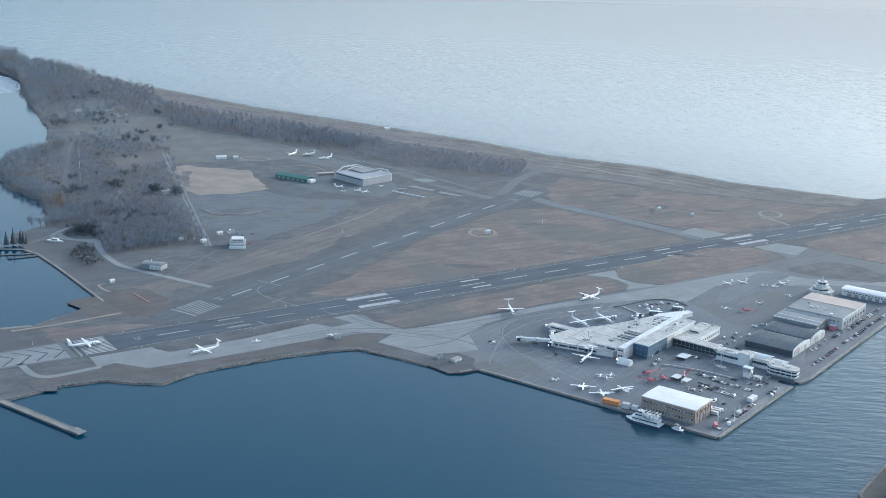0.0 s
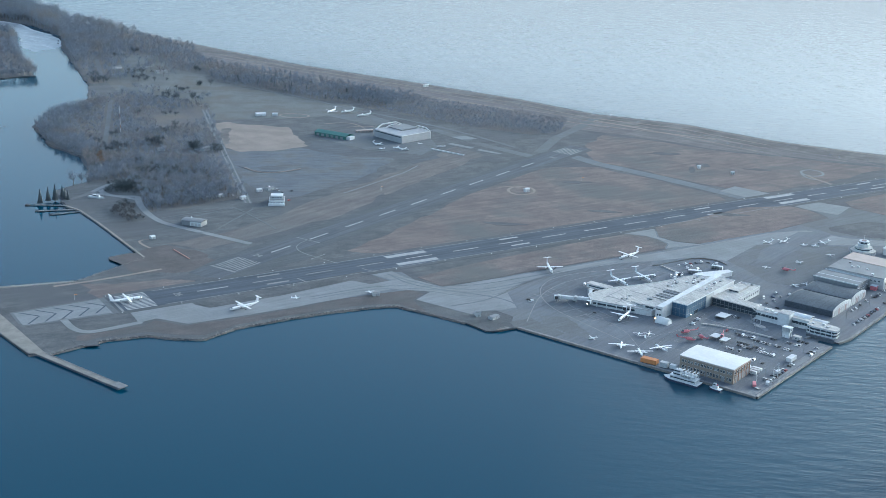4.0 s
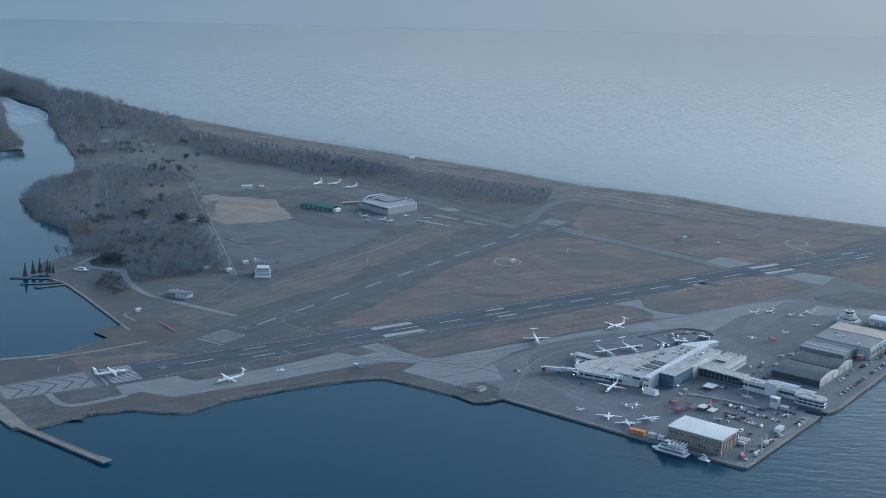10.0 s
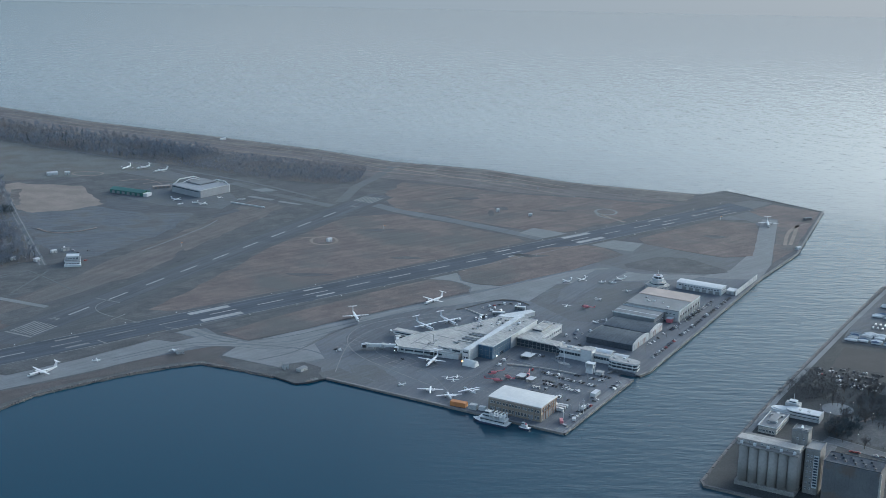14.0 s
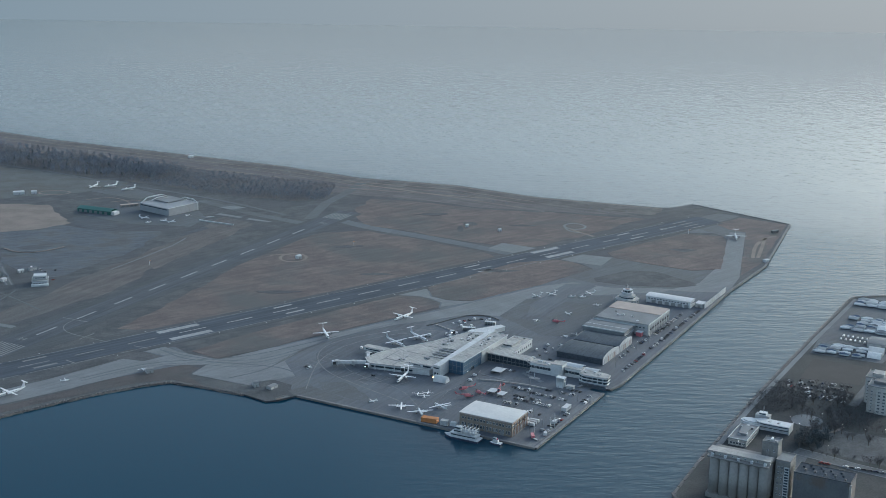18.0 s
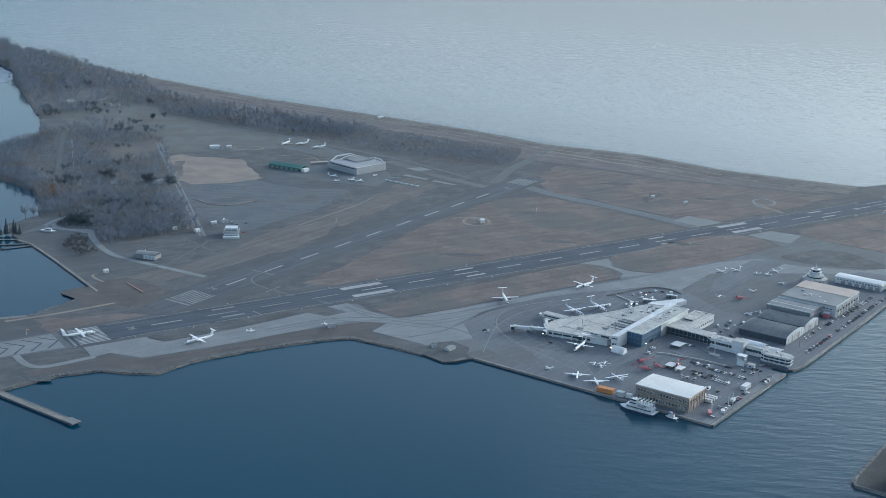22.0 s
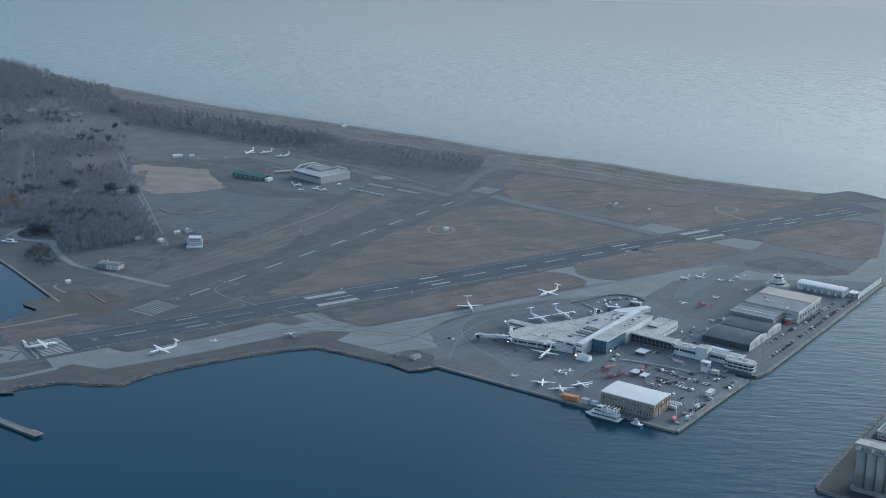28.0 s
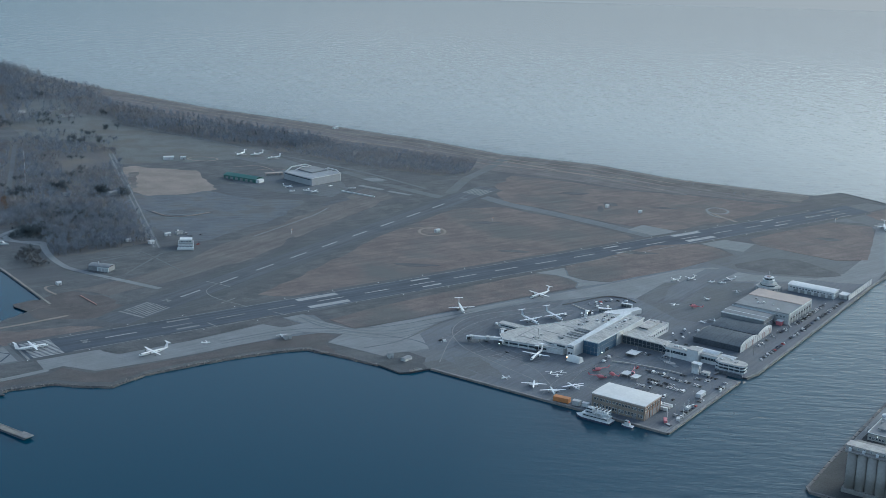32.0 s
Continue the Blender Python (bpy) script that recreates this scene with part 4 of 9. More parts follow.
M_ROOFB = mat("weathered_blue_grey_roof", (0.102, 0.12, 0.14), 0.9, (0.068, 0.082, 0.098), 0.06, 0.6, 0.5, spec=0.15, grit=0.2)
M_ROOFTAN = mat("tan_roof", (0.4, 0.335, 0.295), 0.8, (0.32, 0.275, 0.25), 0.08, 0.8, 0.5)
M_GREEN = mat("green_roof", (0.035, 0.14, 0.12), 0.6, (0.045, 0.12, 0.105), 0.1, 1.0, 0.5)
M_STEEL = mat("grey_steel", (0.28, 0.29, 0.3), 0.5, (0.2, 0.21, 0.22), 0.3, 2.0, 0.5, metal=0.5)
M_UNIT = mat("rooftop_unit_grey", (0.42, 0.43, 0.43), 0.6, (0.3, 0.31, 0.31), 0.4, 2.0, 0.5)
M_RED = mat("red_paint", (0.55, 0.18, 0.2), 0.5, (0.42, 0.13, 0.15), 0.5, 3.0, 0.5)
M_ORANGE = mat("orange_tarpaulin", (0.468, 0.196, 0.06), 0.7, (0.357, 0.149, 0.06), 0.4, 2.0, 0.5)
M_STONE = mat("pale_stone", (0.4, 0.388, 0.365), 0.85, (0.29, 0.282, 0.268), 0.2, 1.5, 0.5, grit=0.12)
M_DARKW = mat("dark_weathered_wall", (0.155, 0.161, 0.168), 0.85, (0.103, 0.109, 0.115), 0.06, 0.8, 0.5, third=(0.138, 0.115, 0.0978), tscale=0.05)
M_RUST = mat("orange_brick", (0.28, 0.165, 0.115), 0.85, (0.22, 0.135, 0.1), 0.2, 1.5, 0.5)
M_PINK = mat("faded_pink_door", (0.33, 0.265, 0.25), 0.8, (0.25, 0.205, 0.195), 0.3, 1.5, 0.5)


def bx(name, parent, material, x0, y0, z0, x1, y1, z1, label="", bevel=0.0):
    bm = box(bmesh.new(), x0, y0, z0, x1, y1, z1)
    if bevel:
        bmesh.ops.bevel(bm, geom=bm.edges[:], offset=bevel, segments=1, affect="EDGES")
    return part(name, bm, material, parent, label)


@lru_cache(None)
def window_meshes(w, h):
    frame_bm = bmesh.new()
    t = 0.14
    for x0, z0, x1, z1 in ((-w / 2, 0, w / 2, t), (-w / 2, h - t, w / 2, h), (-w / 2, t, -w / 2 + t, h - t), (w / 2 - t, t, w / 2, h - t), (-t / 2, t, t / 2, h - t)):
        box(frame_bm, x0, -0.12, z0, x1, 0.05, z1)
    pane_bm = box(bmesh.new(), -w / 2 + t, -0.03, t, w / 2 - t, 0.02, h - t)
    out = []
    for name, bm, mt in (("window_frame", frame_bm, M_FRAMEW), ("pane", pane_bm, M_GLASS)):
        me = bpy.data.meshes.new(name)
        bm.to_mesh(me)
        bm.free()
        me.materials.append(mt)
        out.append(me)
    return out


def window(parent, x, y, z, turn, w, h, material=None):
    """A framed window with its pane, on a wall that faces -y before it is turned."""
    f, p = window_meshes(w, h)
    ob = new("window", f)
    ob.parent = parent
    ob.matrix_local = pose(x, y, z, 0, 0, turn)
    pane = new("pane", p)
    pane.parent = ob
    return ob


def windows(parent, x0, y0, x1, y1, z, n, w, h, turn):
    for i in range(n):
        k = (i + 0.5) / n
        window(parent, x0 + (x1 - x0) * k, y0 + (y1 - y0) * k, z, turn, w, h)


def walls(parent, x0, y0, x1, y1, z0, z1, material, t=0.4):
    bx("wall", parent, material, x0, y0, z0, x1, y0 + t, z1)
    bx("wall", parent, material, x0, y1 - t, z0, x1, y1, z1)
    bx("wall", parent, material, x0, y0 + t, z0, x0 + t, y1 - t, z1)
    bx("wall", parent, material, x1 - t, y0 + t, z0, x1, y1 - t, z1)


def flat_roof(parent, x0, y0, x1, y1, z, material, over=0.3, parapet=0.6, edge=None):
    bx("roof", parent, material, x0 - over, y0 - over, z, x1 + over, y1 + over, z + 0.4)
    if parapet:
        e = edge or M_FRAMEW
        for a in ((x0 - over, y0 - over, x1 + over, y0 - over + 0.4), (x0 - over, y1 + over - 0.4, x1 + over, y1 + over), (x0 - over, y0 - over + 0.4, x0 - over + 0.4, y1 + over - 0.4), (x1 + over - 0.4, y0 - over + 0.4, x1 + over, y1 + over - 0.4)):
            bx("parapet", parent, e, a[0], a[1], z + 0.4, a[2], a[3], z + 0.4 + parapet)


def rooftop_units(parent, x0, y0, x1, y1, z, n, seed):
    rnd = random.Random(seed)
    for _ in range(n):
        x, y, a, b, h = rnd.uniform(x0, x1), rnd.uniform(y0, y1), rnd.uniform(1.2, 3.6), rnd.uniform(1.2, 2.6), rnd.uniform(0.8, 1.8)
        bx("rooftop_unit", parent, rnd.choice((M_UNIT, M_STEEL, M_FRAMEW)), x - a / 2, y - b / 2, z, x + a / 2, y + b / 2, z + h, bevel=0.08)


def arch_roof(x0, x1, y0, y1, z, rise, n=12, t=0.5, axis="y"):
    """A low barrel roof; its arch runs across x (axis y) or across y (axis x)."""
    bm = bmesh.new()
    rows = []
    for k in range(n + 1):
        f = k / n
        h = z + rise * math.sin(math.pi * f) ** 0.8
        for dz in (0, t):
            if axis == "y":
                x = x0 + (x1 - x0) * f
                rows.append([bm.verts.new((x, y0, h + dz)), bm.verts.new((x, y1, h + dz))])
            else:
                y = y0 + (y1 - y0) * f
                rows.append([bm.verts.new((x0, y, h + dz)), bm.verts.new((x1, y, h + dz))])
    for k in range(n):
        a, b, c, d = rows[2 * k], rows[2 * k + 1], rows[2 * k + 2], rows[2 * k + 3]
        bm.faces.new((b[0], d[0], d[1], b[1]))
        bm.faces.new((a[0], a[1], c[1], c[0]))
        bm.faces.new((a[0], c[0], d[0], b[0]))
        bm.faces.new((a[1], b[1], d[1], c[1]))
    bm.faces.new((rows[0][0], rows[1][0], rows[1][1], rows[0][1]))
    bm.faces.new((rows[-2][0], rows[-2][1], rows[-1][1], rows[-1][0]))
    bmesh.ops.recalc_face_normals(bm, faces=bm.faces[:])
    return bm


def gable_wall(x0, x1, y, z0, z1, rise, t=0.5, n=12, axis="y"):
    """A wall whose head follows a low arch."""
    bm = bmesh.new()
    prof = [(x0, z0)] + [(x0 + (x1 - x0) * k / n, z1 + rise * math.sin(math.pi * k / n) ** 0.8) for k in range(n + 1)] + [(x1, z0)]
    a = [bm.verts.new((p, y, q) if axis == "y" else (y, p, q)) for p, q in prof]
    b = [bm.verts.new((p, y + t, q) if axis == "y" else (y + t, p, q)) for p, q in prof]
    bm.faces.new(a)
    bm.faces.new(b[::-1])
    for i in range(len(prof)):
        j = (i + 1) % len(prof)
        bm.faces.new((a[i], b[i], b[j], a[j]))
    bmesh.ops.recalc_face_normals(bm, faces=bm.faces[:])
    return bm


# brick hangar on the quay
hangar = thing("quay_hangar", at(0, 0), "tan brick hangar with a flat white roof on the quay", "hangar")
walls(hangar, 11, 28, 42, 79, 0.1, 13.2, M_BRICK)
bx("fascia", hangar, M_ROOFTAN, 10.6, 27.6, 12.4, 42.4, 79.4, 13.6)
part("roof", arch_roof(10.2, 42.8, 27.2, 79.8, 13.6, 0.5), M_ROOFH, hangar, "white membrane roof, slightly domed")
for y in np.linspace(28, 79, 9):
    bx("pilaster", hangar, M_BRICK, 10.6, y - 0.5, 0.1, 11.02, y + 0.5, 12.4)
windows(hangar, 10.95, 29, 10.95, 78, 8.2, 16, 2.2, 2.4, -90)
windows(hangar, 10.95, 29, 10.95, 78, 2.0, 16, 2.2, 3.2, -90)
for x in np.linspace(11, 42, 7):
    bx("pilaster", hangar, M_RUST, x - 0.4, 27.6, 0.1, x + 0.4, 28.02, 12.4, "orange brick pier")
windows(hangar, 12, 27.95, 41, 27.95, 8.2, 6, 2.6, 2.4, 0)
for x in (14, 21, 28, 35):
    d = bx("hangar_door", hangar, M_STEEL, x, 27.7, 0.1, x + 5.4, 28.03, 6.2, "grey sliding door")
    bx("handle", d, M_FRAMEW, x + 0.3, 27.62, 1.2, x + 0.5, 27.7, 2.2)
for y in (36, 52, 68):
    bx("door", hangar, M_STEEL, 10.7, y, 0.1, 11.02, y + 3, 4.2)

# terminal
def inset(pts, d):
    cx, cy = sum(p[0] for p in pts) / len(pts), sum(p[1] for p in pts) / len(pts)
    return [(x + (cx - x) * d, y + (cy - y) * d) for x, y in pts]


def slab(name, pts, z0, z1, material, parent, label=""):
    bm = prism(bmesh.new(), pts, z0, z1)
    bm.normal_update()
    return part(name, bm, material, parent, label)


terminal = thing("terminal", at(0, 0), "low white airport terminal with a long raised spine roof", "terminal")
CONC_PTS = [(101, 229), (113, 240), (144, 234), (168, 219), (193, 206), (218, 197), (240, 189), (248, 163.4), (132, 163.4), (113, 167), (110, 182)]
slab("concourse", CONC_PTS, 0.1, 5.6, M_WHITE, terminal)
slab("roof", inset(CONC_PTS, -0.012), 5.6, 6.1, M_ROOFT, terminal, "beige-grey stained roof")
slab("window_band", [(100.8, 226), (110, 238.4), (110.4, 237), (103, 227), (109.6, 184), (109.2, 184)], 2.4, 4.0, M_GLASS, terminal, "dark ribbon of glass")
slab("parapet", strip(inset(CONC_PTS, -0.01) + [inset(CONC_PTS, -0.01)[0]], 0.5), 6.1, 6.6, M_WHITE, terminal)
for s0, w0 in ((101.2, 222), (103.4, 212), (105.4, 202), (107.5, 192)):
    bx("pilaster", terminal, M_FRAMEW, s0 - 0.5, w0, 0.1, s0 + 1.4, w0 + 0.8, 5.6)
# raised roofs with slot windows towards the apron
for x0, y0, x1, y1, z1, mt in ((116, 165, 138, 178, 9.4, M_ROOFT), (138.4, 165, 182, 187, 8.4, M_ROOFT), (182.4, 166, 206, 186, 7.6, M_ROOFT), (118, 178.4, 132, 190, 8.2, M_ROOFT)):
    bx("upper_wall", terminal, M_WHITE, x0, y0, 6.1, x1, y1, z1 - 0.5)
    bx("upper_roof", terminal, mt, x0 - 0.3, y0, z1 - 0.5, x1 + 0.3, y1 + 0.3, z1, "stained flat roof")
    bx("clerestory_window", terminal, M_GLASS, x0 - 0.06, y0 + 2, 6.6, x0 + 0.05, y1 - 2, z1 - 1.0, "dark slot window")
for k in range(5):
    bx("skylight", terminal, M_ROOFG if k % 2 else M_ROOFT, 142 + k * 7.4, 168, 8.4, 145.2 + k * 7.4, 184, 9.4, "long roof light", 0.2)
for k in range(4):
    bx("roof_trench", terminal, M_ROOFD, 146.4 + k * 7.4, 169, 8.4, 148.2 + k * 7.4, 183, 8.5, "dark gap between roof lights")
for x0, y0, x1, y1 in ((120, 196, 121.4, 222), (150, 192, 151, 214), (176, 189, 177, 205), (200, 188, 201, 199), (106, 205, 140, 205.6), (112, 222, 150, 222.6)):
    bx("roof_joint", terminal, M_ROOFG, x0, y0, 6.1, x1, y1, 6.22)
rooftop_units(terminal, 208, 168, 236, 184, 6.1, 16, 1)
rooftop_units(terminal, 184, 188, 212, 196, 6.1, 8, 2)
rooftop_units(terminal, 122, 192, 150, 212, 6.1, 4, 31)
for s0, w0 in ((129, 205), (134, 170)):
    bx("roof_mast", terminal, M_STEEL, s0, w0, 6.1, s0 + 0.3, w0 + 0.3, 15.0)
bx("finger", terminal, M_WHITE, 140.5, 234, 2.8, 149, 259.5, 6.2, "white enclosed gate finger")
bx("finger_roof", terminal, M_ROOFT, 140.1, 233.4, 6.2, 149.4, 260, 6.6)
bx("finger_window", terminal, M_GLASS, 140.4, 236, 4.0, 140.55, 257, 5.2, "dark ribbon of glass")
for y in (240, 249, 257):
    bx("column", terminal, M_STEEL, 144, y, 0.1, 145.2, y + 1, 2.8)
# the spine: a white wall block at the head, a long white ridge behind it
head = bx("spine_head", terminal, M_WHITE, 113.4, 155.4, 0.1, 131, 163.2, 11.6, "tall white wall block")
bx("slot_window", head, M_GLASS, 113.3, 156.6, 8.6, 113.45, 162.4, 9.8)
for y in (157, 159.6):
    bx("slot_window", head, M_GLASS, 113.3, y, 2.0, 113.45, y + 1.8, 4.6)
bm = bmesh.new()
ridge = [(112.6, 11.6), (112.6, 12.4), (236, 15.2), (236, 8.0), (131.2, 8.0), (131.2, 11.6)]
a, b = ([bm.verts.new((x, y, z)) for x, z in ridge] for y in (155.3, 161.6))
bm.faces.new(a)
bm.faces.new(b[::-1])
for i in range(len(ridge)):
    j = (i + 1) % len(ridge)
    bm.faces.new((a[i], b[i], b[j], a[j]))
bmesh.ops.recalc_face_normals(bm, faces=bm.faces[:])
part("spine", bm, M_ROOFW, terminal, "long white raised spine roof")
bx("spine_base", terminal, M_WHITE, 131.2, 155.3, 0.1, 246, 163, 8.0)
# low wing behind, with sheds beside the stands
wing_pts = [(238, 192), (252, 193), (285, 173), (282, 166), (250, 176), (240, 186)]
slab("rear_wing", wing_pts, 0.1, 4.4, M_WHITE, terminal, "low white rear wing")
slab("rear_wing_roof", inset(wing_pts, -0.02), 4.4, 4.8, M_ROOFW, terminal)
for s0, w0, a0, b0, tn in ((262, 200, 14, 4, -65), (292, 189, 12, 4, -78)):
    rs = thing("equipment_shed", at(s0, w0, 0.1, tn), "white open-fronted equipment shed on the apron", "shed", "apron sheds")
    bx("roof", rs, M_ROOFW, -a0 / 2, -b0 / 2, 3.4, a0 / 2, b0 / 2, 3.8)
    bx("back_wall", rs, M_WHITE, -a0 / 2, b0 / 2 - 0.2, 0, a0 / 2, b0 / 2, 3.4)
    for k in range(5):
        bx("divider", rs, M_WHITE, -a0 / 2 + k * (a0 - 0.2) / 4, -b0 / 2, 0, -a0 / 2 + 0.2 + k * (a0 - 0.2) / 4, b0 / 2 - 0.2, 3.4)

blue = thing("blue_block", at(0, 0), "long blue clad block with a beige-grey flat roof at the terminal", "building")
bx("wall", blue, M_BLUE, 131.2, 139, 0.1, 131.7, 155, 13.2)
bx("wall", blue, M_BLUE, 131.7, 139, 0.1, 171, 139.5, 13.2)
bx("wall", blue, M_UNIT, 171, 138.6, 0.1, 187, 139.4, 13.2, "pale grey panelled bay")
bx("wall", blue, M_WHITE, 187, 139, 0.1, 231, 139.5, 13.2)
bx("wall", blue, M_WHITE, 230.5, 139.5, 0.1, 231, 155, 13.2)
bx("roof", blue, M_ROOFT, 130.7, 138.4, 13.2, 231.5, 155.1, 13.7, "beige-grey flat roof")
for x0, y0, x1, y1 in ((130.6, 138.2, 231.6, 138.7), (130.6, 138.7, 131.1, 155.1), (231.1, 138.7, 231.6, 155.1)):
    bx("parapet", blue, M_FRAMEW, x0, y0, 13.2, x1, y1, 14.2)
for x in np.arange(135.5, 171, 4.4):
    bx("mullion", blue, M_STEEL, x, 138.9, 1, x + 0.18, 139.04, 13.0)
for y in np.arange(142, 155, 4.2):
    bx("mullion", blue, M_STEEL, 131.1, y, 1, 131.24, y + 0.18, 13.0)
for z in (3.4, 8.2):
    bx("mullion", blue, M_STEEL, 132, 138.92, z, 170.6, 139.03, z + 0.2)
    bx("mullion", blue, M_STEEL, 131.12, 139.5, z, 131.23, 154.5, z + 0.2)
bx("door", blue, M_GLASS, 148, 138.85, 0.1, 155, 139.05, 3.2)
for x in (150, 176, 203):
    bx("roof_joint", blue, M_ROOFG, x, 139, 13.7, x + 0.4, 154.8, 13.78)
rooftop_units(blue, 184, 142, 226, 152, 13.7, 9, 5)

hall = thing("entrance_hall", at(0, 0), "low beige-roofed hall behind the glazed front", "building")
walls(hall, 195, 117, 246, 138.2, 0.1, 8.2, M_WHITE)
flat_roof(hall, 195, 117, 246, 138.2, 8.2, M_ROOFT, 0.4, 0.5)
bx("upper_roof", hall, M_ROOFT, 212, 124, 8.6, 236, 135, 10.6, "stained upper roof")
bx("clerestory_window", hall, M_GLASS, 211.9, 125, 8.9, 212.05, 134, 10.0)
windows(hall, 205, 116.95, 244, 116.95, 3.0, 8, 2.6, 2.6, 0)
rooftop_units(hall, 238, 119, 244, 136, 8.6, 6, 6)

# glazed front hall, its roof bent down at the far end
bridge = thing("glazed_hall", at(0, 0), "long dark glazed hall under a white folded roof", "building")
bx("plinth", bridge, M_WALLC, 182, 88, 0.1, 194, 138, 0.7)
bx("back_wall", bridge, M_WHITE, 194, 88, 0.7, 194.6, 138, 7.6)
bx("glazing", bridge, M_GLASS, 182.3, 88.4, 0.7, 182.6, 137.6, 7.9, "dark curtain of glass")
for y in np.linspace(88.4, 137.4, 12):
    bx("mullion", bridge, M_STEEL, 182.1, y, 0.7, 182.34, y + 0.2, 7.9)
bx("mullion", bridge, M_STEEL, 182.14, 88.4, 3.6, 182.32, 137.6, 3.8)
bm = bmesh.new()
fold = [(86.0, 4.6), (94, 8.6), (138.2, 9.6), (138.2, 8.4), (94.4, 7.8), (87.2, 4.0)]
a, b = ([bm.verts.new((x, y, z)) for y, z in fold] for x in (181.2, 195.2))
bm.faces.new(a[::-1])
bm.faces.new(b)
for i in range(len(fold)):
    j = (i + 1) % len(fold)
    bm.faces.new((a[i], a[j], b[j], b[i]))
bmesh.ops.recalc_face_normals(bm, faces=bm.faces[:])
part("roof", bm, M_ROOFT, bridge, "white roof folded down at its end")
for y in np.arange(96, 136, 7):
    bx("roof_rib", bridge, M_UNIT, 181.6, y, 8.6 + (y - 94) * 0.0226, 195, y + 0.4, 8.78 + (y - 94) * 0.0226)

ferry = thing("ferry_terminal", at(0, 0), "white stepped ferry terminal with banded windows over the slip", "building")
for (y0, y1, z, x0, x1) in ((64, 88, 8.6, 178, 190), (34, 52, 8.6, 181, 192)):
    bx("lower_floor", ferry, M_WHITE, x0, y0, 0.1, x1, y1, 3.4)
    bx("window_band", ferry, M_GLASS, x0 + 0.3, y0 + 0.2, 3.4, x1 - 0.3, y1 - 0.2, z - 2.4, "dark ribbon of glass")
    bx("upper_floor", ferry, M_WHITE, x0 - 0.3, y0, z - 2.4, x1 + 0.3, y1, z)
    bx("roof", ferry, M_ROOFT, x0 - 0.6, y0, z, x1 + 0.6, y1, z + 0.4, "", 0.1)
    for y in np.arange(y0 + 1.5, y1, 3):
        bx("mullion", ferry, M_FRAMEW, x0 + 0.15, y, 3.4, x0 + 0.32, y + 0.2, z - 2.4)
bx("terrace_wall", ferry, M_WHITE, 175.5, 64, 0.1, 176, 88, 1.4)
bx("stair_tower", ferry, M_WHITE, 175, 52.2, 0.1, 186, 63.8, 12.4, "plain pale stair tower", 0.1)
bx("stair_roof", ferry, M_ROOFT, 174.7, 51.9, 12.4, 186.3, 64.1, 12.8)
part("canopy", arch_roof(186.6, 197, 36, 62, 8.4, 1.8), M_ROOFW, ferry, "curved white canopy")
part("canopy", arch_roof(189.4, 197, 20, 35, 6.6, 1.4), M_ROOFW, ferry, "curved white canopy")
FERRY = [(173.5, 6), (176, 4), (184, 4.6), (187, 9), (189, 33.8), (175.5, 33.8), (173, 28)]
for z0, z1, mt, o in ((0.1, 1.6, M_WHITE, 0.0), (1.6, 3.6, M_GLASS, 0.03), (3.6, 4.7, M_WHITE, -0.01), (4.7, 6.6, M_GLASS, 0.03), (6.6, 7.8, M_WHITE, -0.01)):
    slab("window_band" if mt is M_GLASS else "floor_band", inset(FERRY, o), z0, z1, mt, ferry, "dark ribbon of glass" if mt is M_GLASS else "")
slab("roof", inset(FERRY, -0.02), 7.8, 8.2, M_ROOFT, ferry)
for y in np.arange(8, 32, 5.5):
    bx("mullion", ferry, M_FRAMEW, 173.2, y, 1.6, 173.9, y + 0.5, 6.6)
rooftop_units(ferry, 178, 10, 185, 30, 8.2, 6, 8)
rooftop_units(ferry, 180, 66, 188, 86, 9.0, 5, 9)
bx("fender", ferry, M_SOIL, 165.5, 2, -3, 167, 30, 2.2, "dark timber fender wall along the slip")

blast = thing("blast_fence", at(0, 0), "low dark blast fence curving round the stands", "fence")
ARC = round_line([(252, 247), (266, 241), (294, 232), (312, 224), (319, 203), (311, 187)], 2)
for (a0, b0), (a1, b1) in zip(ARC, ARC[1:]):
    slab("panel", strip([(a0, b0), (a1, b1)], 0.5), 0.1, 1.3, M_DARKW, blast)
lane_wall = thing("stand_wall", at(0, 0), "pale low wall between two stands", "wall")
slab("segment", strip([(260, 240), (250, 212)], 1.2), 0.1, 1.2, M_STONE, lane_wall)

for s0, w0, h0 in ((49, 4, 13), (44, 6, 12), (38, 3.4, 9), (58, 8, 11), (28, 14, 8)):
    lm = thing("quay_mast", at(s0, w0, 0.17), "thin pale mast with a crossbar on the quay corner", "mast", "masts on the quay")
    bx("pole", lm, M_FRAMEW, -0.14, -0.14, 0, 0.14, 0.14, h0)
    bx("crossbar", lm, M_FRAMEW, -0.08, -1.2, h0 * 0.8, 0.08, 1.2, h0 * 0.8 + 0.16)
    bx("foot", lm, M_WALLC, -0.5, -0.5, 0, 0.5, 0.5, 0.4)
skiff = thing("skiff", at(16, 8, 0.2, 70), "small dark boat set down on the quay", "boat")
slab("hull", [(-4, -1.3), (2, -1.3), (4.4, 0), (2, 1.3), (-4, 1.3)], 0.0, 1.1, M_DARKW, skiff)
slab("thwart", [(-2.6, -1.1), (1, -1.1), (1, 1.1), (-2.6, 1.1)], 1.1, 1.2, M_UNIT, skiff)

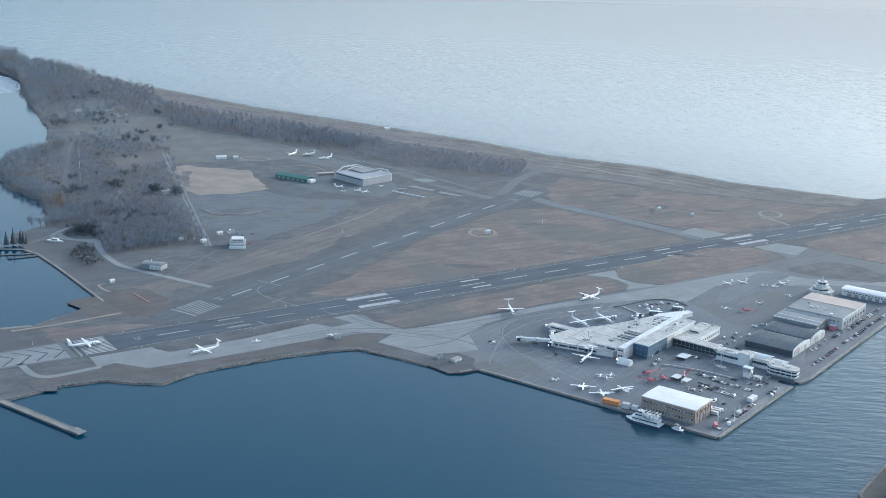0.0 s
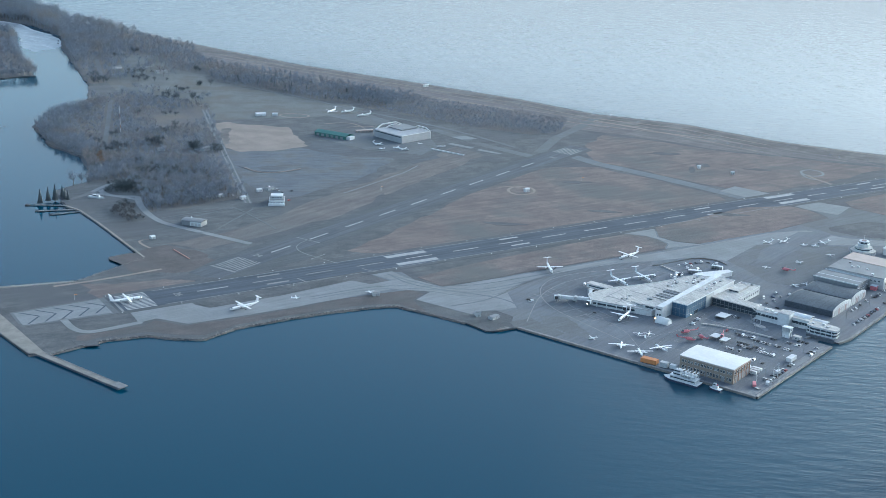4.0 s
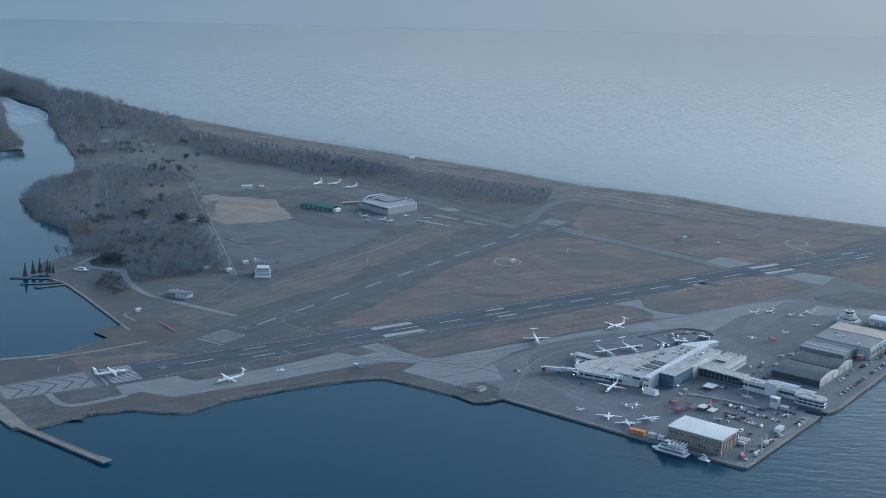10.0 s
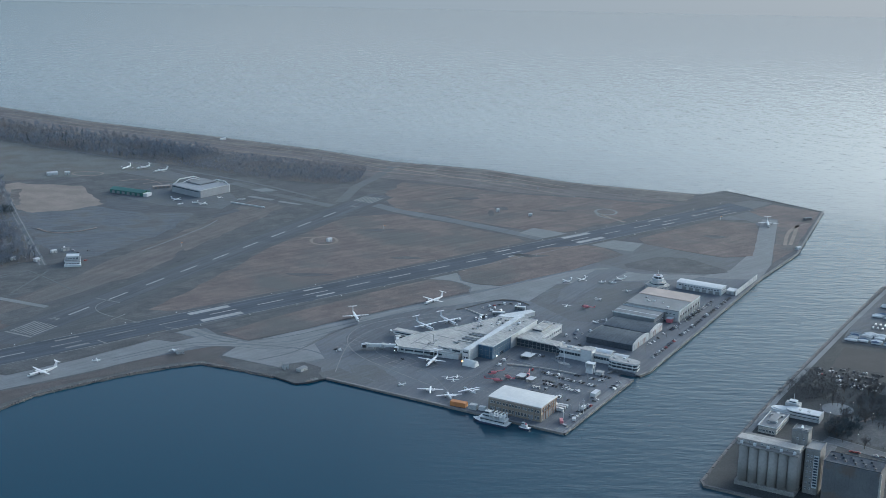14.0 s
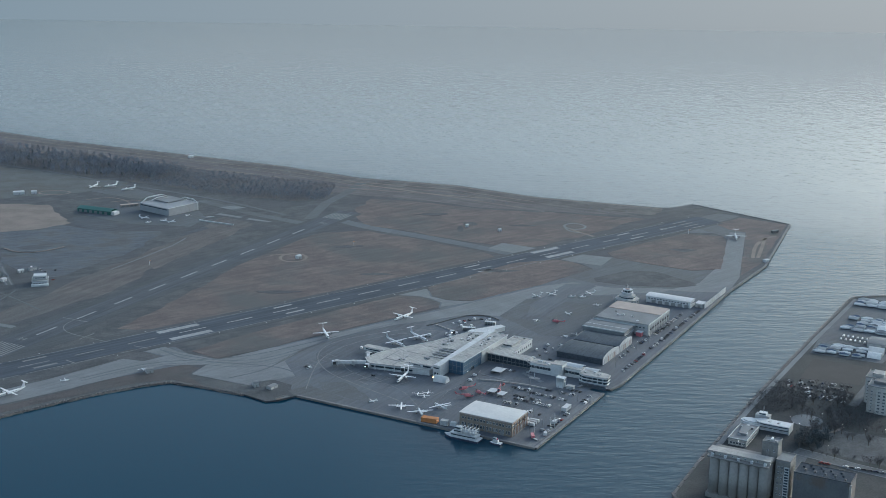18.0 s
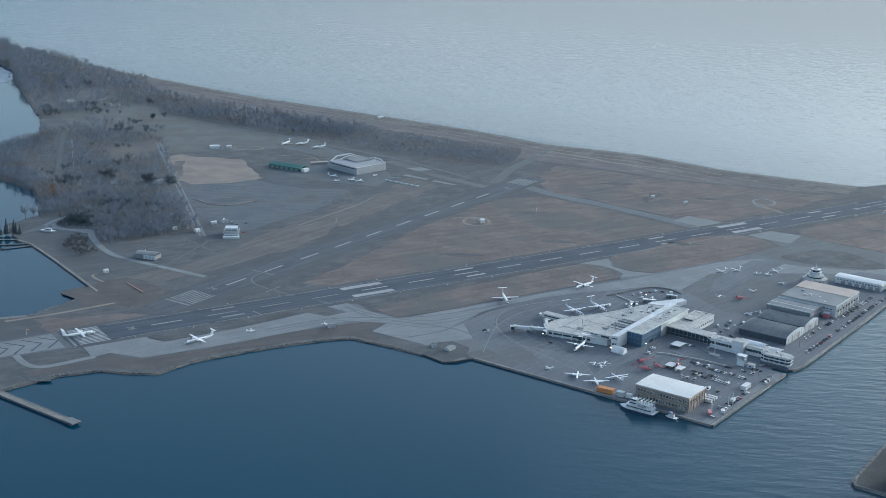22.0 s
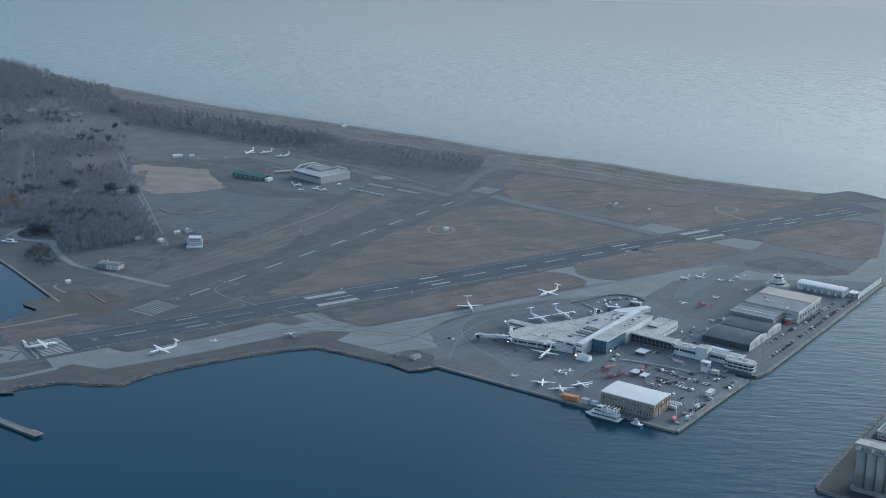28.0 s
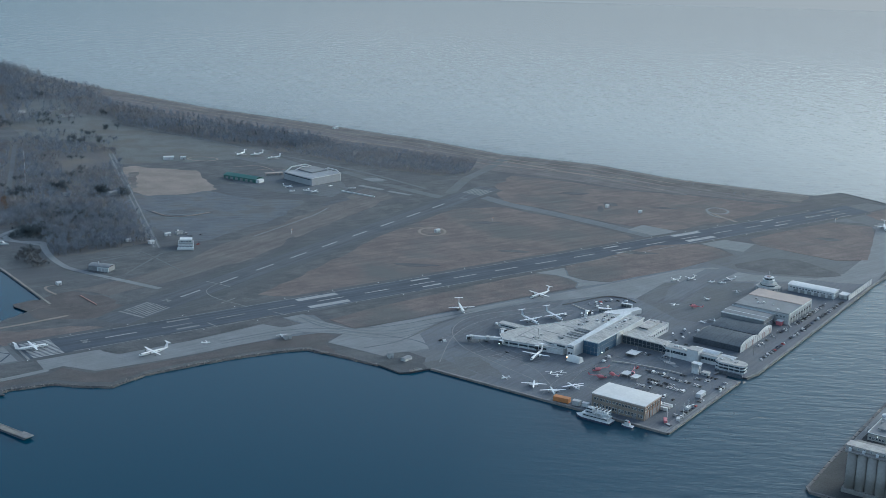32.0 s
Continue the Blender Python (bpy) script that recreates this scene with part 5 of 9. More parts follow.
# flagpole island and a low barrier wall on the forecourt
flag = thing("flagpole", at(159, 74, 0.17), "tall white flagpole on a pale kerbed island", "flagpole")
slab("kerb_island", [(3 * math.cos(a), 6 * math.sin(a)) for a in np.linspace(0, 2 * math.pi, 17)[:-1]], -0.1, 0.5, M_STONE, flag, "pale oval kerb")
bx("pole", flag, M_FRAMEW, -0.2, -0.2, 0.5, 0.2, 0.2, 15)
bx("collar", flag, M_STEEL, -0.5, -0.5, 0.5, 0.5, 0.5, 1.2)
lowwall = thing("barrier_wall", at(0, 0), "pale low barrier wall along the car park", "wall")
WALL = round_line([(126, 120), (130, 111), (134, 92), (137, 70), (137, 51)], 1)
for (a0, b0), (a1, b1) in zip(WALL, WALL[1:]):
    slab("segment", strip([(a0, b0), (a1, b1)], 1.4), 0.1, 1.3, M_STONE, lowwall)
gate = thing("ramp_tower", at(150, 42), "white two-legged ramp tower beside the ferry slip", "tower")
for x in (-3, 2):
    bx("leg", gate, M_FRAMEW, x, -3.5, 0.1, x + 1, 3.5, 9.5)
bx("cabin", gate, M_WHITE, -3, -4, 6.0, 3, 4, 9.8, "", 0.1)
bx("roof", gate, M_ROOFW, -3.4, -4.4, 9.8, 3.4, 4.4, 10.3)
window(gate, 0, -4.05, 7.2, 0, 2.8, 1.6)
cab = thing("kiosk", at(150, 32), "small grey kiosk with a flat roof", "kiosk")
walls(cab, -2.5, -3.5, 2.5, 3.5, 0.1, 3.2, M_UNIT, 0.2)
flat_roof(cab, -2.5, -3.5, 2.5, 3.5, 3.2, M_ROOFT, 0.3, 0)
window(cab, -2.55, 0, 1.2, -90, 2.2, 1.2)

# hangar row on the channel
for s0, s1, label in ((230.5, 273, "dark curved-roof hangar with a white arched front"), (276, 311.5, "dark curved-roof hangar with a white arched front and posts")):
    h = thing("arched_hangar", at(0, 0), label, "hangar", "hangars along the channel")
    bx("wall", h, M_ROOFD, s0, 32, 0.1, s0 + 0.5, 82, 6.0)
    bx("wall", h, M_ROOFD, s1 - 0.5, 32, 0.1, s1, 82, 6.0)
    part("front_wall", gable_wall(s0 - 0.6, s1 + 0.6, 30.6, 0.1, 7.6, 3.0), M_WHITE, h, "white arched front wall")
    part("back_wall", gable_wall(s0, s1, 82, 0.1, 6.6, 2.2), M_ROOFG, h)
    part("roof", arch_roof(s0 - 0.4, s1 + 0.4, 31, 83, 6.0, 1.7, 14), M_ROOFB, h, "dark curved metal roof")
    for k in range(1, 8):
        x = s0 + (s1 - s0) * k / 8
        bx("post", h, M_FRAMEW, x - 0.3, 30.2, 0.1, x + 0.3, 30.62, 8.0)
    for k in range(4):
        bx("hangar_door", h, M_PINK if k % 2 else M_UNIT, s0 + 2.4 + k * 8.2, 30.4, 0.1, s0 + 9.0 + k * 8.2, 30.63, 6.0)
    for y in np.arange(38, 82, 7.5):
        part("roof_seam", arch_roof(s0 - 0.4, s1 + 0.4, y, y + 0.25, 6.08, 1.72, 14, 0.5), M_ROOFD, h)
mid = thing("low_hangar", at(0, 0), "low grey hangar with pale roof edges", "hangar", "hangars along the channel")
walls(mid, 313, 40, 343, 88, 0.1, 9.2, M_ROOFG)
part("roof", arch_roof(312.6, 343.4, 39.6, 88.4, 9.2, 1.2), M_ROOFG, mid)
for x in (312.6, 324, 342.6):
    bx("roof_edge", mid, M_FRAMEW, x, 39.6, 9.9, x + 0.8, 88.4, 10.9, "pale roof edge")
windows(mid, 314, 39.95, 342, 39.95, 4.0, 7, 2.6, 2.2, 0)
big = thing("large_hangar", at(0, 0), "large hangar with a grey and tan flat roof", "hangar", "hangars along the channel")
walls(big, 345, 25, 412, 86, 0.1, 12.2, M_UNIT)
bx("roof", big, M_ROOFG, 344.6, 24.6, 12.2, 384, 86.4, 12.8, "grey roof half")
bx("roof", big, M_ROOFTAN, 384.2, 24.6, 12.2, 412.4, 86.4, 13.3, "tan roof half")
bx("fascia", big, M_FRAMEW, 344.5, 24.4, 11.2, 412.5, 24.62, 12.9)
for x in np.arange(347, 412, 8):
    bx("column", big, M_FRAMEW, x, 24.2, 0.1, x + 0.7, 24.7, 11.2)
for x in np.arange(349, 406, 8):
    d = bx("hangar_door", big, M_STEEL, x, 24.6, 0.1, x + 5.6, 25.05, 8.0)
    bx("pane", d, M_GLASS, x + 1, 24.55, 5.0, x + 4.6, 24.6, 6.6)
windows(big, 344.95, 28, 344.95, 84, 7.5, 14, 2.4, 1.8, -90)
rooftop_units(big, 350, 34, 380, 78, 12.8, 6, 9)
red = thing("red_shelter", at(341, 33), "small red and white shelter beside the hangars", "shelter")
bx("body", red, M_RED, -3, -3, 0.1, 3, 3, 4.6, "", 0.1)
bx("roof", red, M_FRAMEW, -3.4, -3.4, 4.6, 3.4, 3.4, 5.0)

# control tower
tower = thing("control_tower", at(455, 91), "squat pale control tower on a stepped base", "control tower")


def ngon(n, r, turn=0.0):
    return [(r * math.cos(2 * math.pi * k / n + turn), r * math.sin(2 * math.pi * k / n + turn)) for k in range(n)]


for nm, r, z0, z1, mt in (("base", 14, 0.1, 4.5, M_UNIT), ("base_roof", 14.4, 4.5, 4.9, M_ROOFT), ("middle", 9.4, 4.9, 8.6, M_WHITE), ("middle_band", 9.5, 6.2, 7.4, M_GLASS), ("middle_roof", 9.9, 8.6, 9.0, M_ROOFT),
                          ("shaft", 6.2, 9.0, 12.0, M_WHITE), ("gallery", 7.2, 12.0, 12.5, M_FRAMEW), ("cab_glass", 5.0, 12.5, 15.0, M_GLASS), ("cab_roof", 5.8, 15.0, 15.6, M_FRAMEW), ("cap", 2.6, 15.6, 16.4, M_PINK)):
    part(nm, prism(bmesh.new(), ngon(8, r, 0.39), z0, z1), mt, tower)
for k in range(8):
    x, y = ngon(8, 5.05, 0.39)[k]
    bx("mullion", tower, M_FRAMEW, x - 0.15, y - 0.15, 12.5, x + 0.15, y + 0.15, 15.0)
    window(tower, *[c * 0.92 for c in ngon(8, 14.1, 0)[k]], 1.6, math.degrees(2 * math.pi * k / 8) + 90, 3.0, 2.0)
for x, h in ((0, 5.5), (1.2, 3.6), (-1.4, 3.0)):
    bx("antenna", tower, M_FRAMEW, x - 0.08, -0.08, 16.8, x + 0.08, 0.08, 16.8 + h)
fire = thing("office_building", at(0, 0), "long two-storey white building with a pale roof", "building")
walls(fire, 467, 18, 484, 72, 0.1, 7.4, M_WHITE)
part("roof", arch_roof(466.4, 484.6, 17.4, 72.6, 7.4, 1.0), M_ROOFW, fire)
windows(fire, 466.95, 20, 466.95, 70, 4.4, 14, 2.4, 1.6, -90)
for y in np.arange(20, 68, 8):
    bx("garage_door", fire, M_STEEL, 466.8, y, 0.1, 467.05, y + 5, 3.8)
windows(fire, 468, 17.95, 483, 17.95, 4.4, 4, 2.4, 1.6, 0)
barrier = thing("noise_barrier", at(0, 0), "pale panelled noise barrier along the quay", "barrier")
for k in range(11):
    bx("panel", barrier, M_WHITE, 474 + k * 7.4, 3.0, 0.1, 474 + k * 7.4 + 7.2, 3.5, 6.4)
    bx("post", barrier, M_STEEL, 474 + k * 7.4 + 7.2, 2.8, 0.1, 474 + k * 7.4 + 7.4, 3.7, 6.8)
shed = thing("grey_shed", at(482, 10), "small pale shed beside the noise barrier", "shed")
walls(shed, -6, -4, 6, 5, 0.1, 4.4, M_UNIT, 0.3)
flat_roof(shed, -6, -4, 6, 5, 4.4, M_ROOFW, 0.3, 0.3)
bx("door", shed, M_STEEL, -6.1, -1, 0.1, -5.95, 2, 3.2)

# tent and canopies on the apron
tent = thing("fabric_shelter", at(105, 149), "white arched fabric shelter on the apron", "shelter")
part("cover", arch_roof(-4.5, 4.5, -7, 7, 0.1, 5.6, 14, 0.2), M_ROOFH, tent, "", True)
part("end_wall", gable_wall(-4.4, 4.4, 6.7, 0.1, 0.1, 5.4, 0.2), M_SAND, tent, "tan end wall")
part("end_wall", gable_wall(-4.4, 4.4, -6.9, 0.1, 0.1, 5.4, 0.2), M_WHITE, tent)
for (s, w, a, b, lab) in ((101, 91, 11, 8, "white marquee between parked helicopters"), (98, 80, 10, 7, "white marquee with open sides"), (156, 112, 13, 11, "white flat-roofed canopy beside the hall")):
    c = thing("marquee", at(s, w), lab, "marquee", "marquees on the apron")
    bx("cover", c, M_WHITE, -a / 2, -b / 2, 3.0, a / 2, b / 2, 3.5, "", 0.15)
    for x in (-a / 2 + 0.3, a / 2 - 0.5):
        for y in (-b / 2 + 0.3, b / 2 - 0.5):
            bx("leg", c, M_STEEL, x, y, 0.1, x + 0.2, y + 0.2, 3.0)
    bx("side_wall", c, M_UNIT, -a / 2 + 0.5, b / 2 - 0.3, 0.1, a / 2 - 0.5, b / 2 - 0.15, 2.6)

# far side of the field
M_FARGREY = mat("weathered_grey_metal", (0.3, 0.31, 0.325), 0.7, (0.22, 0.232, 0.245), 0.08, 0.8, 0.5)
far_h = thing("far_hangar", pose(-377, 1989, 0, 0, 0, -39.4), "pale grey hangar with white angular portal frames on its roof", "hangar")
walls(far_h, 0, 0, 64, 58, 0.0, 10.5, M_FARGREY)
bx("roof", far_h, M_FARGREY, -0.3, -0.3, 10.5, 64.3, 58.3, 11.0, "grey flat roof")
bx("roof_step", far_h, M_ROOFG, 4, 24, 11.0, 36, 56, 12.8, "raised grey roof")


def portal(parent, pts, along_y, off, t=1.3):
    """A bent white beam through (place, height) points, standing on the roof."""
    for (p0, z0), (p1, z1) in zip(pts, pts[1:]):
        d = Vector((p1 - p0, z1 - z0)).normalized()
        n = Vector((-d.y, d.x)) * t / 2
        prof = [(p0 + n.x, z0 + n.y), (p1 + n.x, z1 + n.y), (p1 - n.x, z1 - n.y), (p0 - n.x, z0 - n.y)]
        bm = bmesh.new()
        a, b = ([bm.verts.new((off + k, p, z) if along_y else (p, off + k, z)) for p, z in prof] for k in (0, t))
        bm.faces.new(a)
        bm.faces.new(b[::-1])
        for i in range(4):
            bm.faces.new((a[i], a[(i + 1) % 4], b[(i + 1) % 4], b[i]))
        bmesh.ops.recalc_face_normals(bm, faces=bm.faces[:])
        part("portal_beam", bm, M_WHITE, parent, "white angular beam")


portal(far_h, [(2, 10.8), (14, 17.0), (42, 17.0), (56, 11.2)], True, 1.0)
portal(far_h, [(14, 13.0), (26, 16.0), (36, 16.0), (48, 12.0)], True, 9.0, 0.9)
portal(far_h, [(26, 10.8), (36, 15.0), (54, 15.0), (63.4, 10.5), (63.4, 0.2)], False, 56.0)
portal(far_h, [(63.2, 10.8), (63.2, 11.6)], False, 1.0, 1.2)
bx("roof_edge", far_h, M_WHITE, 0, 57.6, 11.0, 64, 58.2, 11.8, "white roof edge")
bx("roof_edge", far_h, M_WHITE, 63.7, 0, 11.0, 64.3, 57.6, 11.6, "white roof edge")
for x in (6, 26, 46):
    bx("hangar_door", far_h, M_FARGREY, x, -0.25, 0.0, x + 14, 0.05, 7.6, "grey sliding door")
bx("window_band", far_h, M_GLASS, 3, -0.2, 8.2, 61, 0.04, 9.4, "dark ribbon of glass")
for y in (6, 24, 40):
    bx("hangar_door", far_h, M_FARGREY, 63.9, y, 0.0, 64.25, y + 12, 7.0, "grey sliding door")
for pts in ([(-262, 2010), (-240, 2022), (-222, 2008), (-244, 1996)], [(-262, 1962), (-224, 1940), (-219, 1947), (-256, 1970)], [(-214, 1932), (-180, 1915), (-176, 1921), (-210, 1940)]):
    sheet("hardstand", pts, 0.17, M_CONC, "pale concrete hardstand beside the far hangar", "pavement")
for (x0, y0), (x1, y1), h0 in (((-280, 1924), (-226, 1894), 1.5), ((-273, 1942), (-260, 1947), 1.2)):
    turn = math.degrees(math.atan2(y1 - y0, x1 - x0))
    bw = thing("low_barrier", pose(x0, y0, 0.05, 0, 0, turn), "long low white barrier beside the far hangar", "barrier", "barriers beside the far hangar")
    n_seg = max(2, int(math.hypot(x1 - x0, y1 - y0) / 6))
    for k in range(n_seg):
        bx("panel", bw, M_FRAMEW, k * 6.0, -0.7, 0, k * 6.0 + 5.8, 0.7, h0 - 0.1 * (k % 3), "", 0.1)
ts = thing("storage_shed", pose(-397, 2013, 0, 0, 0, 25), "low tan storage shed behind the green shed", "shed")
walls(ts, -13, -3, 13, 3, 0, 3.0, M_ROOFTAN)
bx("roof", ts, M_ROOFTAN, -13.4, -3.4, 3.0, 13.4, 3.4, 3.4, "flat tan roof")
for k in range(4):
    bx("door", ts, M_STEEL, -11 + k * 6, -3.15, 0, -7.5 + k * 6, -2.95, 2.5)
green = thing("green_hangar", pose(-434, 1972, 0, 0, 0, -25), "long shed with a teal green roof", "shed")
walls(green, -31, -9, 27, 9, 0.0, 5.0, M_GREEN)
bm = bmesh.new()
prof = [(-10, 4.8), (0, 7.4), (10, 4.8), (10, 5.3), (0, 8.0), (-10, 5.3)]
a, b = ([bm.verts.new((x, y, z)) for y, z in prof] for x in (-31.6, 27.6))
bm.faces.new(a[::-1])
bm.faces.new(b)
for i in range(6):
    j = (i + 1) % 6
    bm.faces.new((a[i], a[j], b[j], b[i]))
bmesh.ops.recalc_face_normals(bm, faces=bm.faces[:])
part("roof", bm, M_GREEN, green, "teal ridged metal roof")
bx("gable", green, M_WHITE, 27.7, -8, 0, 34, 4, 4.6, "white gable annex")
for x in np.arange(-28, 24, 9):
    bx("door", green, M_STEEL, x, -9.2, 0, x + 5, -8.95, 3.8)
house = thing("white_house", pose(-424, 1592, 0, 0, 0, 12), "white stepped clubhouse with flat roofs on the field", "house")
walls(house, -9, -10, 9, 10, 0.0, 5.0, M_WHITE)
flat_roof(house, -9, -10, 9, 10, 5.0, M_ROOFG, 0.5, 0.4)
walls(house, -7, -2, 7, 10, 5.4, 9.0, M_WHITE)
flat_roof(house, -7, -2, 7, 10, 9.0, M_ROOFW, 0.5, 0.4)
windows(house, -8, -10.05, 8, -10.05, 1.6, 5, 2.4, 1.8, 0)
windows(house, -6.5, -2.05, 6.5, -2.05, 6.2, 4, 2.4, 1.8, 0)
bx("terrace", house, M_FRAMEW, -10, -15, 0.0, 10, -10.2, 2.2, "white terrace front")
windows(house, -9.05, -8, -9.05, 8, 1.6, 4, 2.2, 1.8, -90)
lodge = thing("field_shed", pose(-494, 1480, 0, 0, 0, -12), "white shed with three garage doors beside the road", "shed")
walls(lodge, -13, -7, 13, 7, 0.0, 5.2, M_ROOFG)
part("roof", arch_roof(-13.5, 13.5, -7.5, 7.5, 5.2, 1.6, 8, 0.3, "x"), M_ROOFG, lodge)
bx("front", lodge, M_WHITE, -2, -7.3, 0.0, 13, -6.98, 5.2, "white front wall")
for x in (0, 4.5, 9):
    bx("garage_door", lodge, M_UNIT, x, -7.4, 0, x + 3.2, -7.28, 3.8)
bx("chimney", lodge, M_FRAMEW, -4, -0.4, 6.2, -3.2, 0.4, 9.5)
for (x, y, a, b, h, lab, mt) in ((-522, 1415, 5, 5, 3, "white equipment cabin in the grass", M_WHITE), (-123, 1714, 6, 5, 4, "white equipment cabin beside a gravel ring", M_WHITE), (105, 1895, 4, 4, 3.4, "white equipment cabin in the meadow", M_WHITE),
                                (-582, 2092, 16, 9, 4, "white low building at the edge of the sand", M_WHITE), (-560, 2098, 8, 7, 3.6, "white trailer at the edge of the sand", M_WHITE), (-448, 1650, 9, 5, 3, "pale cabin on the gravel lot", M_UNIT),
                                (-460, 1640, 7, 5, 3, "pale cabin on the gravel lot", M_WHITE), (-545, 1612, 8, 6, 3.5, "grey hut under the trees", M_ROOFG), (-520, 1600, 9, 6, 3.5, "pale hut under the trees", M_UNIT),
                                (-500, 1604, 6, 5, 3, "pale hut at the edge of the woods", M_WHITE), (-470, 1600, 6, 6, 3.2, "white hut at the end of the road", M_WHITE), (-115, 1233, 10, 6, 2.4, "low grey pump house on the shore", M_UNIT),
                                (-131, 1237, 5, 5, 4.5, "pale round-cornered hut on the shore", M_UNIT), (-239, 1276, 7, 5, 3.5, "grey lighting cabin on the shore", M_UNIT), (-595, 1842, 14, 8, 4, "low white house among dark trees", M_UNIT),
                                (-655, 1826, 9, 6, 3.5, "low house among dark trees", M_UNIT), (-362, 2408, 10, 5, 3, "white hut on the beach", M_WHITE), (488, 1711, 7, 5, 3, "white hut on the far point of the island", M_WHITE), (150, 1871, 4, 4, 3, "white antenna cabin in the meadow", M_WHITE), (544, 1874, 12, 4, 3, "dark container hut on the far point", M_DARKW),
                                (-860, 2420, 24, 10, 4, "low pale buildings among far trees", M_UNIT), (-905, 2470, 20, 10, 4, "low pale buildings among far trees", M_UNIT), (-955, 2440, 16, 9, 4, "low pale house among far trees", M_UNIT)):
    c = thing("hut", pose(x, y, 0, 0, 0, 20 + (x * 7) % 40), lab, "hut")
    walls(c, -a / 2, -b / 2, a / 2, b / 2, 0.0, h, mt, 0.2)
    part("roof", arch_roof(-a / 2 - 0.3, a / 2 + 0.3, -b / 2 - 0.3, b / 2 + 0.3, h, h * 0.25, 4, 0.2, "x"), M_ROOFW if mt is M_WHITE else M_ROOFG, c)
    bx("door", c, M_STEEL, -0.6, -b / 2 - 0.06, 0, 0.6, -b / 2 + 0.02, 2.1)
    window(c, a / 2 - 1.2, -b / 2 - 0.02, 1.0, 0, 1.2, 1.0)

# mainland buildings
silo = thing("grain_silos", at(0, 0), "weathered concrete grain silos with a gallery on top", "grain silo")
base = bx("base", silo, M_SILO, -21, -205, 0.3, 6, -157, 4.0)
cyl = bmesh.new()
bmesh.ops.create_cone(cyl, cap_ends=True, segments=24, radius1=3.95, radius2=3.95, depth=30)
bmesh.ops.translate(cyl, verts=cyl.verts, vec=(0, 0, 19))
me = bpy.data.meshes.new("silo")
cyl.to_mesh(me)
cyl.free()
me.materials.append(M_SILOV := mat("silo_tube", (0.35, 0.335, 0.315), 0.9, (0.22, 0.213, 0.205), 0.08, 0.7, 0.5, vary=0.1, third=(0.26, 0.25, 0.2372), tscale=0.06, grit=0.12))
me.polygons.foreach_set("use_smooth", [len(p.vertices) == 4 for p in me.polygons])
for i in range(6):
    for j in range(3):
        ob = new("silo_tube", me)
        ob.parent = silo
        ob.matrix_local = pose(-16.6 + j * 8.2, -162 - i * 7.85, 0)
bx("deck", silo, M_SILO, -21.5, -205.5, 34, 6.5, -157, 34.8)
bx("gallery", silo, M_STONE, -16, -205, 34.8, -6, -156, 37.6, "pale gallery on top of the silos")
bx("gallery_roof", silo, M_STONE, -16.5, -205.2, 37.6, -5.5, -155.6, 38.0)
windows(silo, -16.05, -203, -16.05, -158, 35.4, 9, 1.4, 1.4, -90)
for y in np.arange(-202, -158, 10.5):
    bx("vent_house", silo, M_FRAMEW, -19.5, y - 1, 34.8, -17.6, y + 1, 36.8)
elevator = thing("elevator_tower", at(0, 0), "tall concrete elevator tower beside the silos", "tower")
walls(elevator, 2, -206, 14, -193.5, 0.3, 46, M_SILO, 0.6)
flat_roof(elevator, 2, -206, 14, -193.5, 46, M_ROOFG, 0.2, 0.8, M_SILO)
for y in (-203, -198):
    for z in np.arange(6, 44, 5.5):
        window(elevator, 1.95, y, z, -90, 1.4, 1.8)
rooftop_units(elevator, 4, -204, 12, -196, 46.4, 4, 11)
work = thing("work_house", at(0, 0), "weathered concrete work house with a tall white sign", "building")
walls(work, -8, -218.8, 10, -207.6, 0.3, 37, M_SILO, 0.6)
flat_roof(work, -8, -218.8, 10, -207.6, 37, M_ROOFG, 0.2, 0.8, M_SILO)
sign = bx("sign_board", work, M_WHITE, -8.5, -218.4, 6, -8.1, -214.4, 33, "tall white painted sign with dark bars")
for k in range(11):
    bx("sign_bar", sign, M_RUNWAY, -8.56, -217.9, 7.5 + k * 2.3, -8.5, -214.9, 8.9 + k * 2.3)
for z in np.arange(4, 33, 4.5):
    for y in (-212.6, -209.8):
        window(work, -8.05, y, z, -90, 1.4, 1.8)
dark = thing("malt_house", at(0, 0), "big dark windowless malt house with rusted ribs", "building")
walls(dark, -12, -266, 9, -223, 0.3, 32, M_DARKW, 0.6)
flat_roof(dark, -12, -266, 9, -223, 32, M_ROOFD, 0.2, 0.5, M_DARKW)
for y in np.arange(-264, -224, 2.6):
    bx("rib", dark, M_DARKW, -12.25, y, 1, -11.98, y + 0.35, 31)
bx("corner_post", dark, M_STONE, -12.6, -267, 0.3, -11.2, -265.4, 31, "pale corner post")
for k in range(14):
    bx("rooftop_unit", dark, M_ROOFD if k % 3 else M_DARKW, -9 + (k * 5) % 14, -262 + k * 2.6, 32.4, -7 + (k * 5) % 14, -260.4 + k * 2.6, 33.4 + (k % 4) * 0.3, bevel=0.08)
liner = thing("pavilion", at(0, 0), "long white ship-shaped pavilion with a rounded bow", "building")


def ship_deck(x0, x1, y0, y1, n=8):
    """A deck outline: square stern at y0, round bow at y1."""
    c, r = (x0 + x1) / 2, (x1 - x0) / 2
    return [(x0, y0), (x1, y0)] + [(c + r * math.cos(math.pi * k / n), y1 - r * 1.5 + r * 1.5 * math.sin(math.pi * k / n)) for k in range(n + 1)]


